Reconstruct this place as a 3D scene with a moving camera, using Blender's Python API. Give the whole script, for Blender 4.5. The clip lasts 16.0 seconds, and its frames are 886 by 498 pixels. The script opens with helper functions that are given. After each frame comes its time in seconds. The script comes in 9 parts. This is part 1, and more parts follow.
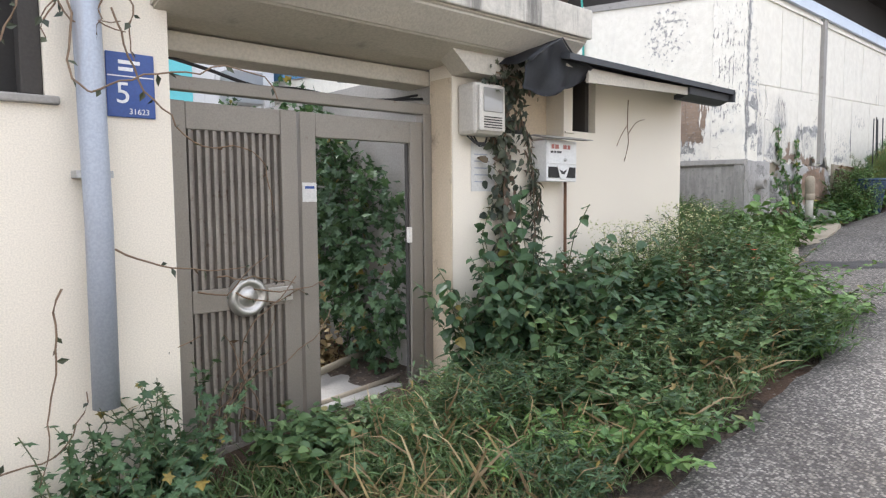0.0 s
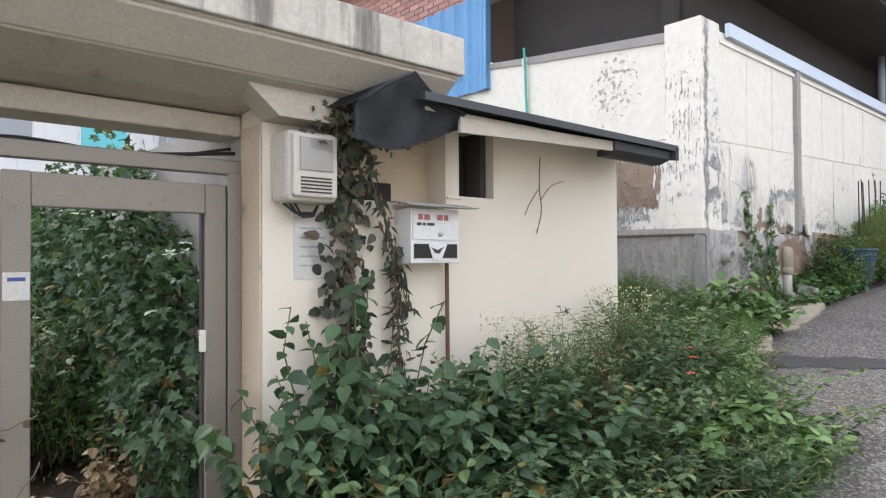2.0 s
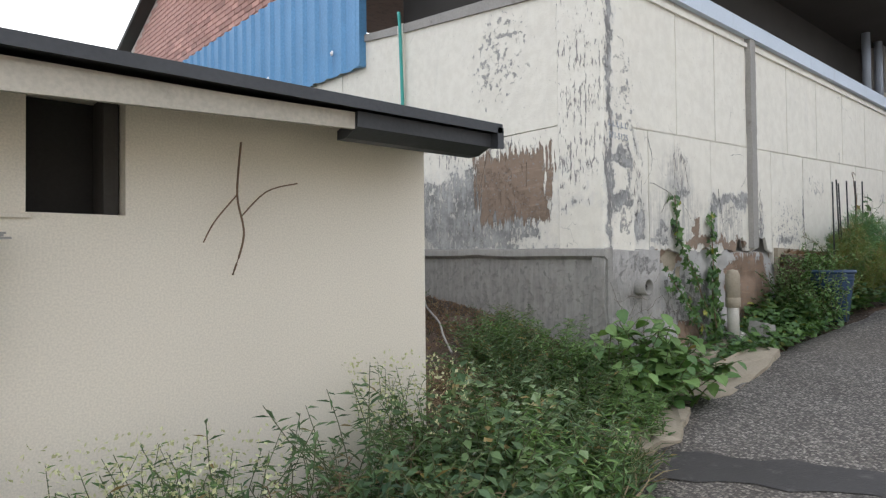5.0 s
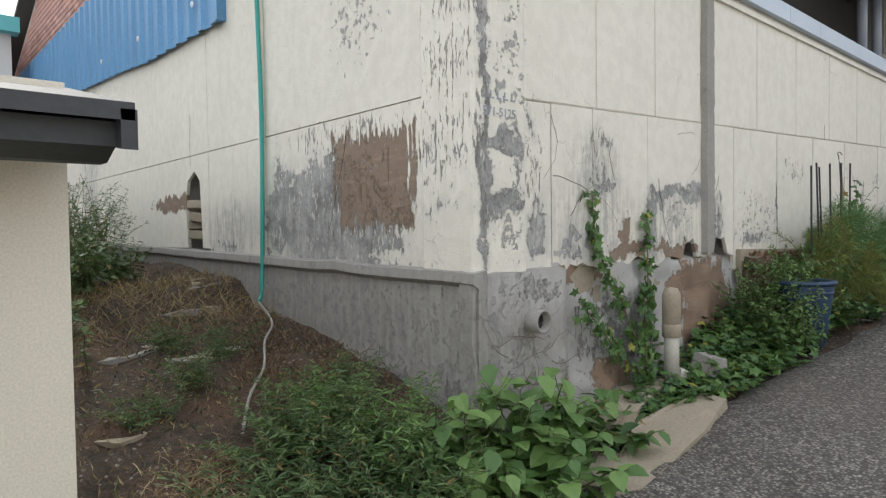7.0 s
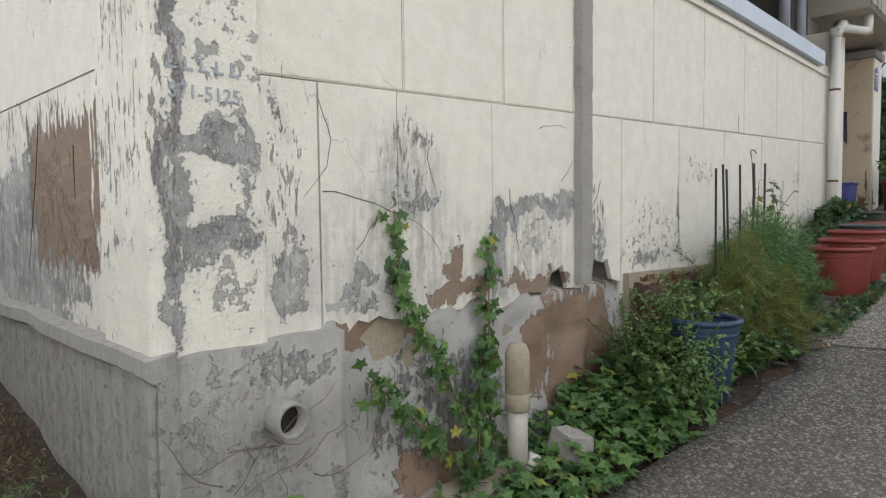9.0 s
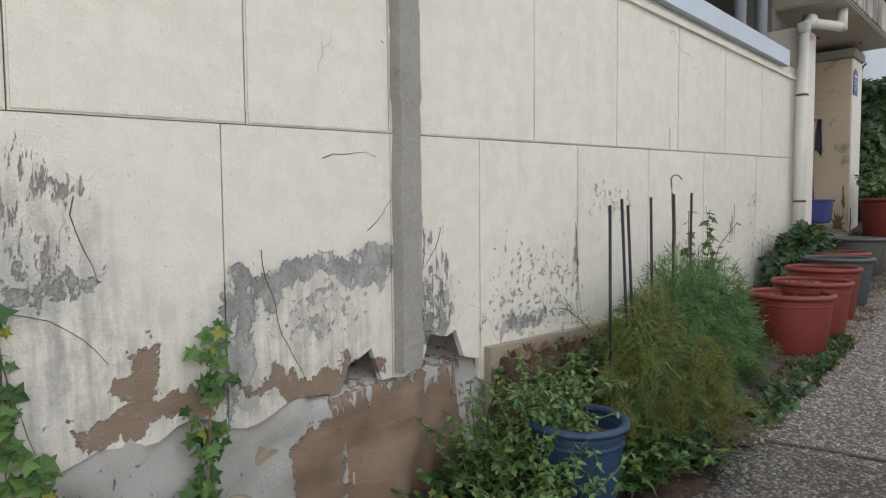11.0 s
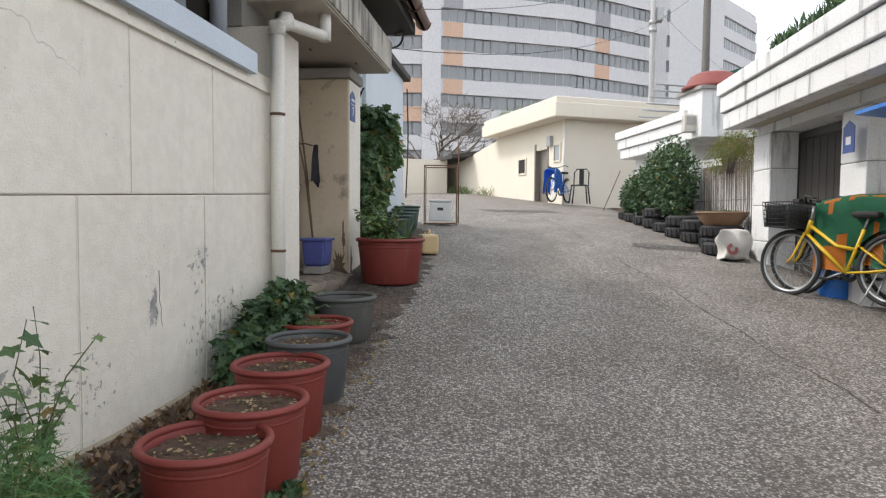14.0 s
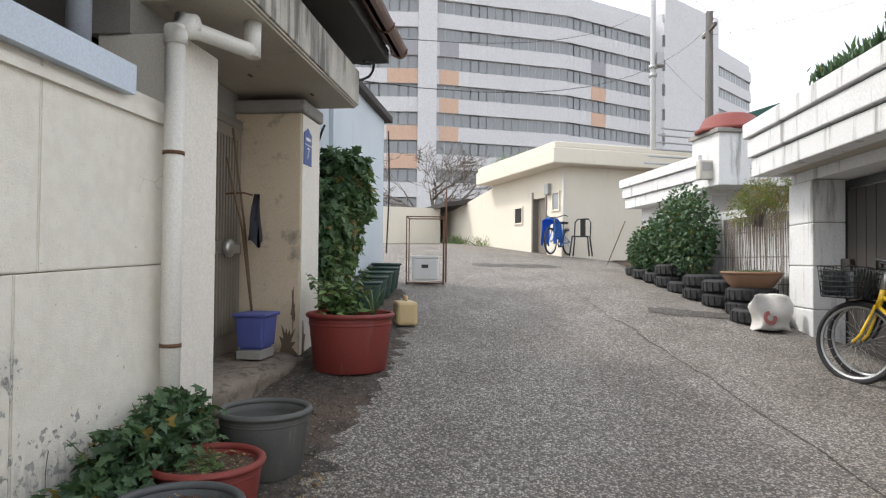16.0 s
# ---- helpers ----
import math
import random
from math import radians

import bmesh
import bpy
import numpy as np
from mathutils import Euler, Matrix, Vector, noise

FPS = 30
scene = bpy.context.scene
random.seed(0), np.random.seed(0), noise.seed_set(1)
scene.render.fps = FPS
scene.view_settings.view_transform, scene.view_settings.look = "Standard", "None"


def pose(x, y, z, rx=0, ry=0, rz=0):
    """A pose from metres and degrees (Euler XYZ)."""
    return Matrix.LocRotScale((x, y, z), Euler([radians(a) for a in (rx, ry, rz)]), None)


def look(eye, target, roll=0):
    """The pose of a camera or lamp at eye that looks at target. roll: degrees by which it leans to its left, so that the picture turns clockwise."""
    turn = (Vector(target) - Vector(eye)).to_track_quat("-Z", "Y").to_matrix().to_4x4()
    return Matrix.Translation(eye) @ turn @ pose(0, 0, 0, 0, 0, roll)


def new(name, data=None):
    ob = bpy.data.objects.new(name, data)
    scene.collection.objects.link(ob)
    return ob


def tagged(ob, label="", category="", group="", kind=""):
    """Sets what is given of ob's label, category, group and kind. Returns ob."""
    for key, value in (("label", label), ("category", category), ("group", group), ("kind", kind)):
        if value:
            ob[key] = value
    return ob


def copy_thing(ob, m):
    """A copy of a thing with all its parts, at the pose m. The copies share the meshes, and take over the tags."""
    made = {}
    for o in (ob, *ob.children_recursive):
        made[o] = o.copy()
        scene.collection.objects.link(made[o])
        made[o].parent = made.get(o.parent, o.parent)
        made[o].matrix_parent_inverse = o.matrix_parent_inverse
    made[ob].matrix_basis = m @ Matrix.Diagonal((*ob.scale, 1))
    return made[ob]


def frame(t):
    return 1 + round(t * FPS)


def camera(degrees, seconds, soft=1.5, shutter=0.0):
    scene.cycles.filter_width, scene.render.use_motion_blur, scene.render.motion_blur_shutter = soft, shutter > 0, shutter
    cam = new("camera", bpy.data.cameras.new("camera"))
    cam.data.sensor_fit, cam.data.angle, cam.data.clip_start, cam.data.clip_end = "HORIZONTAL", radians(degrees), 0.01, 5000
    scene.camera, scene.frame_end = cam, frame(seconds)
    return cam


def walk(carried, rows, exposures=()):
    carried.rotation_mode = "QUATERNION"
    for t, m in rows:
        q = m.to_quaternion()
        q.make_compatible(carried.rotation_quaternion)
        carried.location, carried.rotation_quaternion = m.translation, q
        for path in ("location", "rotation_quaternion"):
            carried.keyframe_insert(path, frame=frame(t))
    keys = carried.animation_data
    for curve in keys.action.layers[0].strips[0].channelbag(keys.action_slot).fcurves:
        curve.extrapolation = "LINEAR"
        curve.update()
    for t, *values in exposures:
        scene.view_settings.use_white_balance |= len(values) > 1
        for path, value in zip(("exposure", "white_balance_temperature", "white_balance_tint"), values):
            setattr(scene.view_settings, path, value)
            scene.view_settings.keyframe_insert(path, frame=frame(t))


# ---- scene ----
# camera and walk
cam = camera(68.8, 16.0, soft=1.25)
METRES, EYE, TILT, LEAN, TURN = 12.0, 1.5, 0.0, 0.0, -41.2
ROWS = [
    (0.0, 0.0, 0.0, 0.0, -0.03, -4.41, 0.44),
    (0.5, 0.0157, 0.025, -0.0001, -0.1, -2.99, 0.31),
    (1.0, 0.0326, 0.0503, 0.0066, -0.14, 0.88, 0.38),
    (1.5, 0.0529, 0.0742, 0.0079, -0.15, 0.94, 0.32),
    (2.0, 0.0739, 0.1001, 0.0116, -0.17, 0.93, 0.36),
    (2.5, 0.0935, 0.1278, 0.0169, -0.16, 0.91, 0.42),
    (3.0, 0.114, 0.1503, 0.0174, -0.14, 1.04, 0.46),
    (3.5, 0.1385, 0.1768, 0.0251, -0.11, 0.98, 0.59),
    (4.0, 0.1539, 0.1983, 0.0245, -0.13, 1.13, 0.55),
    (6.5, 0.2528, 0.3303, 0.0465, -0.27, 1.16, 0.66),
    (7.0, 0.2693, 0.3551, 0.0526, -0.32, -1.68, 0.81),
    (7.5, 0.2861, 0.3807, 0.053, -0.43, -1.96, 0.77),
    (8.0, 0.3026, 0.4028, 0.0613, -0.6, -3.43, 0.85),
    (8.5, 0.3232, 0.4266, 0.0669, -2.2, -3.62, 0.59),
    (9.0, 0.3402, 0.4524, 0.0702, -5.1, -3.31, 0.67),
    (9.2, 0.3485, 0.4606, 0.0722, -5.15, -3.32, 0.65),
    (11.3, 0.4358, 0.5441, 0.0926, -5.35, -3.45, 0.42),
    (11.5, 0.4441, 0.5521, 0.0945, -9.14, -3.46, 0.36),
    (12.0, 0.4682, 0.5719, 0.0961, -17.3, -3.42, -0.23),
    (12.5, 0.4914, 0.5937, 0.102, -26.49, -3.26, -0.3),
    (13.0, 0.5117, 0.6173, 0.1056, -32.46, -3.16, -0.25),
    (13.5, 0.5352, 0.6352, 0.1106, -34.56, -3.05, -0.34),
    (14.0, 0.56, 0.6562, 0.117, -42.29, -3.01, -0.46),
    (14.5, 0.5818, 0.6736, 0.1175, -42.41, -2.28, -0.53),
    (15.0, 0.6046, 0.6947, 0.1242, -42.47, 1.01, -0.47),
    (15.5, 0.6251, 0.7115, 0.1235, -42.47, 1.2, -0.53),
    (16.0, 0.6503, 0.7331, 0.1315, -42.53, 1.1, -0.54),
]
walk(cam, [(t, pose(0, 0, EYE, TILT, LEAN, TURN) @ pose(METRES * x, METRES * y, METRES * z, 90 + pitch, roll, yaw)) for t, x, y, z, yaw, pitch, roll in ROWS],
     exposures=[(0.0, 1.40, 5950, 13), (2.5, 1.27, 5950, 13), (4.2, 0.95, 6000, 12), (6.3, 0.76, 6150, 8), (9.2, 0.85, 6300, 9), (12.5, 0.80, 6250, 10), (16.0, 0.80, 6200, 10)])

# ---- daylight: hazy sky with a soft, weak sun ----
SUN_EL, SUN_AZ = 50.0, 80.0      # degrees; azimuth of the sun seen from the place, from +x towards +y
world = bpy.data.worlds.new("sky")
scene.world = world
world.use_nodes = True
wn, wl = world.node_tree.nodes, world.node_tree.links
sky = wn.new("ShaderNodeTexSky")
sky.sky_type = "NISHITA"
sky.sun_disc = False
sky.sun_elevation = radians(SUN_EL)
sky.sun_rotation = radians(90 - SUN_AZ)
sky.dust_density, sky.air_density, sky.ozone_density = 6.0, 1.0, 1.0
veil = wn.new("ShaderNodeMixRGB")      # thin cloud cover whitens the blue
veil.inputs[0].default_value = 0.72
veil.inputs[2].default_value = (7.0, 6.95, 6.9, 1)
wl.new(sky.outputs[0], veil.inputs[1])
bg = wn["Background"]
bg.inputs["Strength"].default_value = 0.15
wl.new(veil.outputs[0], bg.inputs["Color"])
sun = new("sun", bpy.data.lights.new("sun", "SUN"))
sun.data.energy, sun.data.angle, sun.data.color = 1.1, radians(7), (1.0, 0.95, 0.86)
sd = Vector((math.cos(radians(SUN_EL)) * math.cos(radians(SUN_AZ)), math.cos(radians(SUN_EL)) * math.sin(radians(SUN_AZ)), math.sin(radians(SUN_EL))))
sun.matrix_world = look(sd * 50, (0, 0, 0))

# ---- materials ----
def nodes_of(name):
    m = bpy.data.materials.new(name)
    m.use_nodes = True
    nt = m.node_tree
    return m, nt, nt.nodes["Principled BSDF"]


def link(nt, a, b):
    nt.links.new(a, b)


def noise_of(nt, vec, scale, detail=4.0, rough=0.55):
    n = nt.nodes.new("ShaderNodeTexNoise")
    n.inputs["Scale"].default_value, n.inputs["Detail"].default_value, n.inputs["Roughness"].default_value = scale, detail, rough
    link(nt, vec, n.inputs["Vector"])
    return n.outputs["Fac"]


def maths(nt, op, a, b=None, c=None, clamp=False):
    n = nt.nodes.new("ShaderNodeMath")
    n.operation, n.use_clamp = op, clamp
    for i, v in enumerate((a, b, c)):
        if v is None:
            continue
        if isinstance(v, (int, float)):
            n.inputs[i].default_value = v
        else:
            link(nt, v, n.inputs[i])
    return n.outputs[0]


def step(nt, v, lo, hi):
    """0 below lo, 1 above hi, smooth between."""
    n = nt.nodes.new("ShaderNodeMapRange")
    n.interpolation_type = "SMOOTHSTEP"
    n.inputs["From Min"].default_value, n.inputs["From Max"].default_value = min(lo, hi), max(lo, hi)
    if lo > hi:
        n.inputs["To Min"].default_value, n.inputs["To Max"].default_value = 1.0, 0.0
    link(nt, v, n.inputs["Value"])
    return n.outputs["Result"]


def mix(nt, fac, a, b, mode="MIX"):
    n = nt.nodes.new("ShaderNodeMixRGB")
    n.blend_type = mode
    for i, v in enumerate((fac, a, b)):
        if isinstance(v, (int, float)):
            n.inputs[i].default_value = v
        elif isinstance(v, tuple):
            n.inputs[i].default_value = (*v[:3], 1)
        else:
            link(nt, v, n.inputs[i])
    return n.outputs[0]


def position(nt, stretch=None):
    g = nt.nodes.new("ShaderNodeNewGeometry").outputs["Position"]
    if stretch is None:
        return g
    n = nt.nodes.new("ShaderNodeVectorMath")
    n.operation = "MULTIPLY"
    link(nt, g, n.inputs[0])
    n.inputs[1].default_value = stretch
    return n.outputs[0]


def bump(nt, p, height, dist, strength=0.6):
    b = nt.nodes.new("ShaderNodeBump")
    b.inputs["Strength"].default_value, b.inputs["Distance"].default_value = strength, dist
    link(nt, height, b.inputs["Height"])
    link(nt, b.outputs[0], p.inputs["Normal"])


def shade(c, k):
    return tuple(min(1.0, v * k) for v in c)


def plain(name, col, rough=0.7, metal=0.0, var=0.18, big=2.5, fine=90.0, relief=0.0015, stain=None, stain_at=0.62, per_piece=0.0, drip=False):
    """A surface with blotches, fine grain, relief and, if wanted, stains of a second colour."""
    m, nt, p = nodes_of(name)
    v = position(nt)
    blot = noise_of(nt, v, big, 5)
    grain = noise_of(nt, v, fine, 3)
    c = mix(nt, blot, shade(col, 1 - var), shade(col, 1 + var))
    c = mix(nt, step(nt, grain, 0.3, 0.7), c, mix(nt, 1.0, c, (0.86, 0.86, 0.86), "MULTIPLY"))
    if stain:
        sv = position(nt, (6, 6, 0.7)) if drip else v
        s = noise_of(nt, sv, 1.0 if drip else big * 2.2, 7, 0.65)
        c = mix(nt, maths(nt, "MULTIPLY", step(nt, s, stain_at - 0.04, stain_at + 0.14), 0.85), c, stain)
    if per_piece:
        r = nt.nodes.new("ShaderNodeObjectInfo").outputs["Random"]
        f = maths(nt, "ADD", maths(nt, "MULTIPLY", r, 2 * per_piece), 1 - per_piece)
        n = nt.nodes.new("ShaderNodeVectorMath")
        n.operation = "SCALE"
        link(nt, c, n.inputs[0])
        link(nt, f, n.inputs["Scale"])
        c = n.outputs[0]
    link(nt, c, p.inputs["Base Color"])
    p.inputs["Roughness"].default_value, p.inputs["Metallic"].default_value = rough, metal
    if relief:
        bump(nt, p, maths(nt, "ADD", grain, maths(nt, "MULTIPLY", blot, 2.0)), relief)
    return m


def leafy(name, dark, light, dry=None, dry_share=0.1):
    """Leaves that differ one by one, a little light coming through."""
    m, nt, p = nodes_of(name)
    r = nt.nodes.new("ShaderNodeNewGeometry").outputs["Random Per Island"]
    v = position(nt)
    c = mix(nt, r, dark, light)
    if dry:
        r2 = maths(nt, "FRACT", maths(nt, "MULTIPLY", r, 37.3))
        c = mix(nt, step(nt, r2, 1 - dry_share - 0.02, 1 - dry_share + 0.02), c, dry)
    c = mix(nt, maths(nt, "MULTIPLY", noise_of(nt, v, 40, 3), 0.5), c, mix(nt, 1.0, c, (0.6, 0.62, 0.5), "MULTIPLY"))
    link(nt, c, p.inputs["Base Color"])
    p.inputs["Roughness"].default_value = 0.55
    t = nt.nodes.new("ShaderNodeBsdfTranslucent")
    link(nt, mix(nt, 0.6, c, (1.0, 1.0, 0.4), "MULTIPLY"), t.inputs["Color"])
    s = nt.nodes.new("ShaderNodeMixShader")
    s.inputs[0].default_value = 0.22
    link(nt, p.outputs[0], s.inputs[1])
    link(nt, t.outputs[0], s.inputs[2])
    link(nt, s.outputs[0], nt.nodes["Material Output"].inputs["Surface"])
    return m


def worn_wall(name, paint, cement, earth, blobs, low, axis, speck=0.60):
    """Painted render that has flaked. Blobs: centre along, centre z, radius along, radius z, kind (c bare cement, m and f partly flaked, earth and slab bare earth, p streaky flakes, s specks, d grime); below the height low the paint is mostly gone."""
    m, nt, p = nodes_of(name)
    v = position(nt)
    s = nt.nodes.new("ShaderNodeSeparateXYZ")
    link(nt, v, s.inputs[0])
    along, z = s.outputs[axis], s.outputs[2]
    big = noise_of(nt, v, 3.2, 6, 0.6)
    flake = noise_of(nt, v, 17.0, 10, 0.72)
    drips = noise_of(nt, position(nt, (30, 30, 3.4)), 1.0, 6, 0.6)
    streak = noise_of(nt, position(nt, (44, 44, 10)), 1.0, 7, 0.7)
    wobble = maths(nt, "ADD", maths(nt, "ADD", maths(nt, "MULTIPLY", big, 1.1), maths(nt, "MULTIPLY", flake, 1.7)), maths(nt, "MULTIPLY", drips, 0.5))
    c = mix(nt, noise_of(nt, v, 1.3, 4), shade(paint, 0.93), shade(paint, 1.04))
    c = mix(nt, step(nt, noise_of(nt, v, 11, 9, 0.7), 0.38, 0.62), mix(nt, 1.0, c, (0.93, 0.925, 0.915), "MULTIPLY"), c)
    rain = noise_of(nt, position(nt, (8, 8, 0.9)), 1.0, 7, 0.65)
    c = mix(nt, maths(nt, "MULTIPLY", step(nt, rain, 0.52, 0.85), 0.2), c, shade(cement, 1.25))
    pit = noise_of(nt, v, 95, 3, 0.6)
    c = mix(nt, maths(nt, "MULTIPLY", step(nt, pit, 0.66, 0.72), 0.35), c, shade(cement, 0.9))
    grey = mix(nt, step(nt, noise_of(nt, v, 6, 8, 0.75), 0.3, 0.72), shade(cement, 0.62), shade(cement, 1.7))
    grey = mix(nt, maths(nt, "MULTIPLY", step(nt, noise_of(nt, position(nt, (18, 18, 2)), 1.0, 6, 0.7), 0.45, 0.75), 0.6), grey, shade(cement, 0.55))
    brown = mix(nt, noise_of(nt, v, 9, 8, 0.75), shade(earth, 0.7), shade(earth, 1.4))
    brown = mix(nt, step(nt, noise_of(nt, position(nt, (1, 1, 7)), 3.0, 5), 0.55, 0.7), brown, shade(earth, 1.3))
    brown = mix(nt, step(nt, noise_of(nt, v, 42, 6, 0.7), 0.58, 0.64), brown, shade(cement, 0.9))
    peel, soil, flaky, grime, flecks = None, None, None, None, None
    along_b = maths(nt, "ADD", along, maths(nt, "MULTIPLY", maths(nt, "SUBTRACT", noise_of(nt, v, 4.5, 6, 0.65), 0.5), 0.26))
    z_b = maths(nt, "ADD", z, maths(nt, "MULTIPLY", maths(nt, "SUBTRACT", noise_of(nt, position(nt, (1, 1.3, 0.8)), 5.5, 6, 0.65), 0.5), 0.30))
    for a, b, ra, rb, kind in blobs:
        dx = maths(nt, "DIVIDE", maths(nt, "SUBTRACT", along if kind == "slab" else along_b, a), ra)
        dz = maths(nt, "DIVIDE", maths(nt, "SUBTRACT", z if kind == "slab" else z_b, b), rb)
        if kind == "slab":
            d = maths(nt, "MAXIMUM", maths(nt, "ABSOLUTE", dx), maths(nt, "ABSOLUTE", dz))
            k = maths(nt, "SUBTRACT", maths(nt, "ADD", 2.0, maths(nt, "MULTIPLY", drips, -1.6)), maths(nt, "ADD", d, maths(nt, "MULTIPLY", flake, 0.5)))
            soil = k if soil is None else maths(nt, "MAXIMUM", soil, k)
            continue
        d = maths(nt, "SQRT", maths(nt, "ADD", maths(nt, "MULTIPLY", dx, dx), maths(nt, "MULTIPLY", dz, dz)))
        if kind in "pds":
            k = step(nt, d, 1.25, 0.35)
            if kind == "p":
                flaky = k if flaky is None else maths(nt, "MAXIMUM", flaky, k)
            elif kind == "s":
                flecks = k if flecks is None else maths(nt, "MAXIMUM", flecks, k)
            else:
                grime = k if grime is None else maths(nt, "MAXIMUM", grime, k)
            continue
        d = maths(nt, "MAXIMUM", d, 0.45)
        k = maths(nt, "SUBTRACT", maths(nt, "SUBTRACT", {"c": 2.65, "m": 2.3, "earth": 2.62, "f": 2.12}[kind], d), wobble)
        if kind == "earth":
            soil = k if soil is None else maths(nt, "MAXIMUM", soil, k)
        else:
            peel = k if peel is None else maths(nt, "MAXIMUM", peel, k)
    if low is not None:
        k = maths(nt, "SUBTRACT", maths(nt, "SUBTRACT", maths(nt, "MULTIPLY", maths(nt, "SUBTRACT", low, z), 3.0), wobble), -1.45)
        peel = k if peel is None else maths(nt, "MAXIMUM", peel, k)
    rise = maths(nt, "ADD", noise_of(nt, v, 130, 3), maths(nt, "MULTIPLY", noise_of(nt, v, 22, 6, 0.7), 1.4))
    if grime is not None:
        soot = maths(nt, "MULTIPLY", grime, step(nt, maths(nt, "ADD", maths(nt, "MULTIPLY", drips, 0.55), maths(nt, "MULTIPLY", flake, 0.45)), 0.36, 0.66))
        c = mix(nt, maths(nt, "MULTIPLY", soot, 0.75), c, shade(cement, 0.85))
    if peel is not None:
        thin = maths(nt, "MULTIPLY", step(nt, peel, -0.55, 0.1), 0.42)
        c = mix(nt, thin, c, shade(cement, 1.7))
        f = step(nt, peel, 0.0, 0.05)
        rest = step(nt, noise_of(nt, position(nt, (1, 1, 0.45)), 26, 8, 0.75), 0.545, 0.575)
        f = maths(nt, "MULTIPLY", f, maths(nt, "SUBTRACT", 1.0, maths(nt, "MULTIPLY", rest, 0.85)))
        c = mix(nt, f, c, grey)
        rise = maths(nt, "SUBTRACT", rise, maths(nt, "MULTIPLY", f, 2.0))
    if flaky is not None:
        f = step(nt, maths(nt, "ADD", streak, maths(nt, "MULTIPLY", flaky, 0.17)), 0.71, 0.735)
        c = mix(nt, maths(nt, "MULTIPLY", f, 0.9), c, mix(nt, big, shade(cement, 0.7), (cement[0] * 1.05, cement[1] * 0.92, cement[2] * 0.92)))
        rise = maths(nt, "SUBTRACT", rise, maths(nt, "MULTIPLY", f, 2.0))
    if flecks is not None:
        f = step(nt, maths(nt, "ADD", noise_of(nt, v, 21, 9, 0.68), maths(nt, "MULTIPLY", flecks, 0.15)), 0.70, 0.72)
        c = mix(nt, maths(nt, "MULTIPLY", f, 0.85), c, mix(nt, big, shade(cement, 0.75), shade(cement, 1.35)))
        rise = maths(nt, "SUBTRACT", rise, maths(nt, "MULTIPLY", f, 2.0))
    if soil is not None:
        f = step(nt, soil, 0.0, 0.06)
        c = mix(nt, f, c, brown)
        rise = maths(nt, "SUBTRACT", rise, maths(nt, "MULTIPLY", f, 2.5))
    chips = step(nt, noise_of(nt, v, 26, 6, 0.65), speck + 0.08, speck + 0.10)
    where = step(nt, noise_of(nt, v, 2.2, 4), 0.44, 0.58)
    c = mix(nt, maths(nt, "MULTIPLY", maths(nt, "MULTIPLY", chips, where), 0.85), c, shade(cement, 0.75))
    bent = mix(nt, 0.12, v, nt.nodes.new("ShaderNodeTexNoise").outputs["Color"], "ADD")
    cell = nt.nodes.new("ShaderNodeTexVoronoi")
    cell.feature = "DISTANCE_TO_EDGE"
    cell.inputs["Scale"].default_value = 1.7
    link(nt, bent, cell.inputs["Vector"])
    hair = maths(nt, "MULTIPLY", step(nt, cell.outputs["Distance"], 0.004, 0.001), step(nt, noise_of(nt, v, 1.6, 4), 0.56, 0.64))
    c = mix(nt, maths(nt, "MULTIPLY", hair, 0.35), c, shade(cement, 0.5))
    link(nt, c, p.inputs["Base Color"])
    p.inputs["Roughness"].default_value = 0.88
    bump(nt, p, rise, 0.0035, 0.9)
    return m


def soil_of(name, dark, pale, stone):
    """Loose earth: clods, grit, small pale stones and bits of litter."""
    m, nt, p = nodes_of(name)
    v = position(nt)
    clod = noise_of(nt, v, 14, 9, 0.72)
    broad = noise_of(nt, v, 1.8, 5)
    c = mix(nt, step(nt, clod, 0.34, 0.68), dark, pale)
    c = mix(nt, maths(nt, "MULTIPLY", step(nt, broad, 0.45, 0.65), 0.6), c, (pale[0] * 1.3, pale[1] * 1.02, pale[2] * 0.85))
    vo = nt.nodes.new("ShaderNodeTexVoronoi")
    vo.inputs["Scale"].default_value = 38
    link(nt, v, vo.inputs["Vector"])
    bw = nt.nodes.new("ShaderNodeRGBToBW")
    link(nt, vo.outputs["Color"], bw.inputs[0])
    bits = maths(nt, "MULTIPLY", step(nt, bw.outputs[0], 0.74, 0.78), step(nt, vo.outputs["Distance"], 0.42, 0.30))
    c = mix(nt, maths(nt, "MULTIPLY", bits, 0.85), c, stone)
    fine = noise_of(nt, v, 70, 5, 0.7)
    c = mix(nt, step(nt, fine, 0.35, 0.65), mix(nt, 1.0, c, (0.6, 0.58, 0.55), "MULTIPLY"), c)
    link(nt, c, p.inputs["Base Color"])
    p.inputs["Roughness"].default_value = 0.95
    bump(nt, p, maths(nt, "ADD", maths(nt, "MULTIPLY", clod, 1.5), maths(nt, "ADD", maths(nt, "MULTIPLY", fine, 0.4), maths(nt, "MULTIPLY", bits, 0.4))), 0.03, 0.9)
    return m


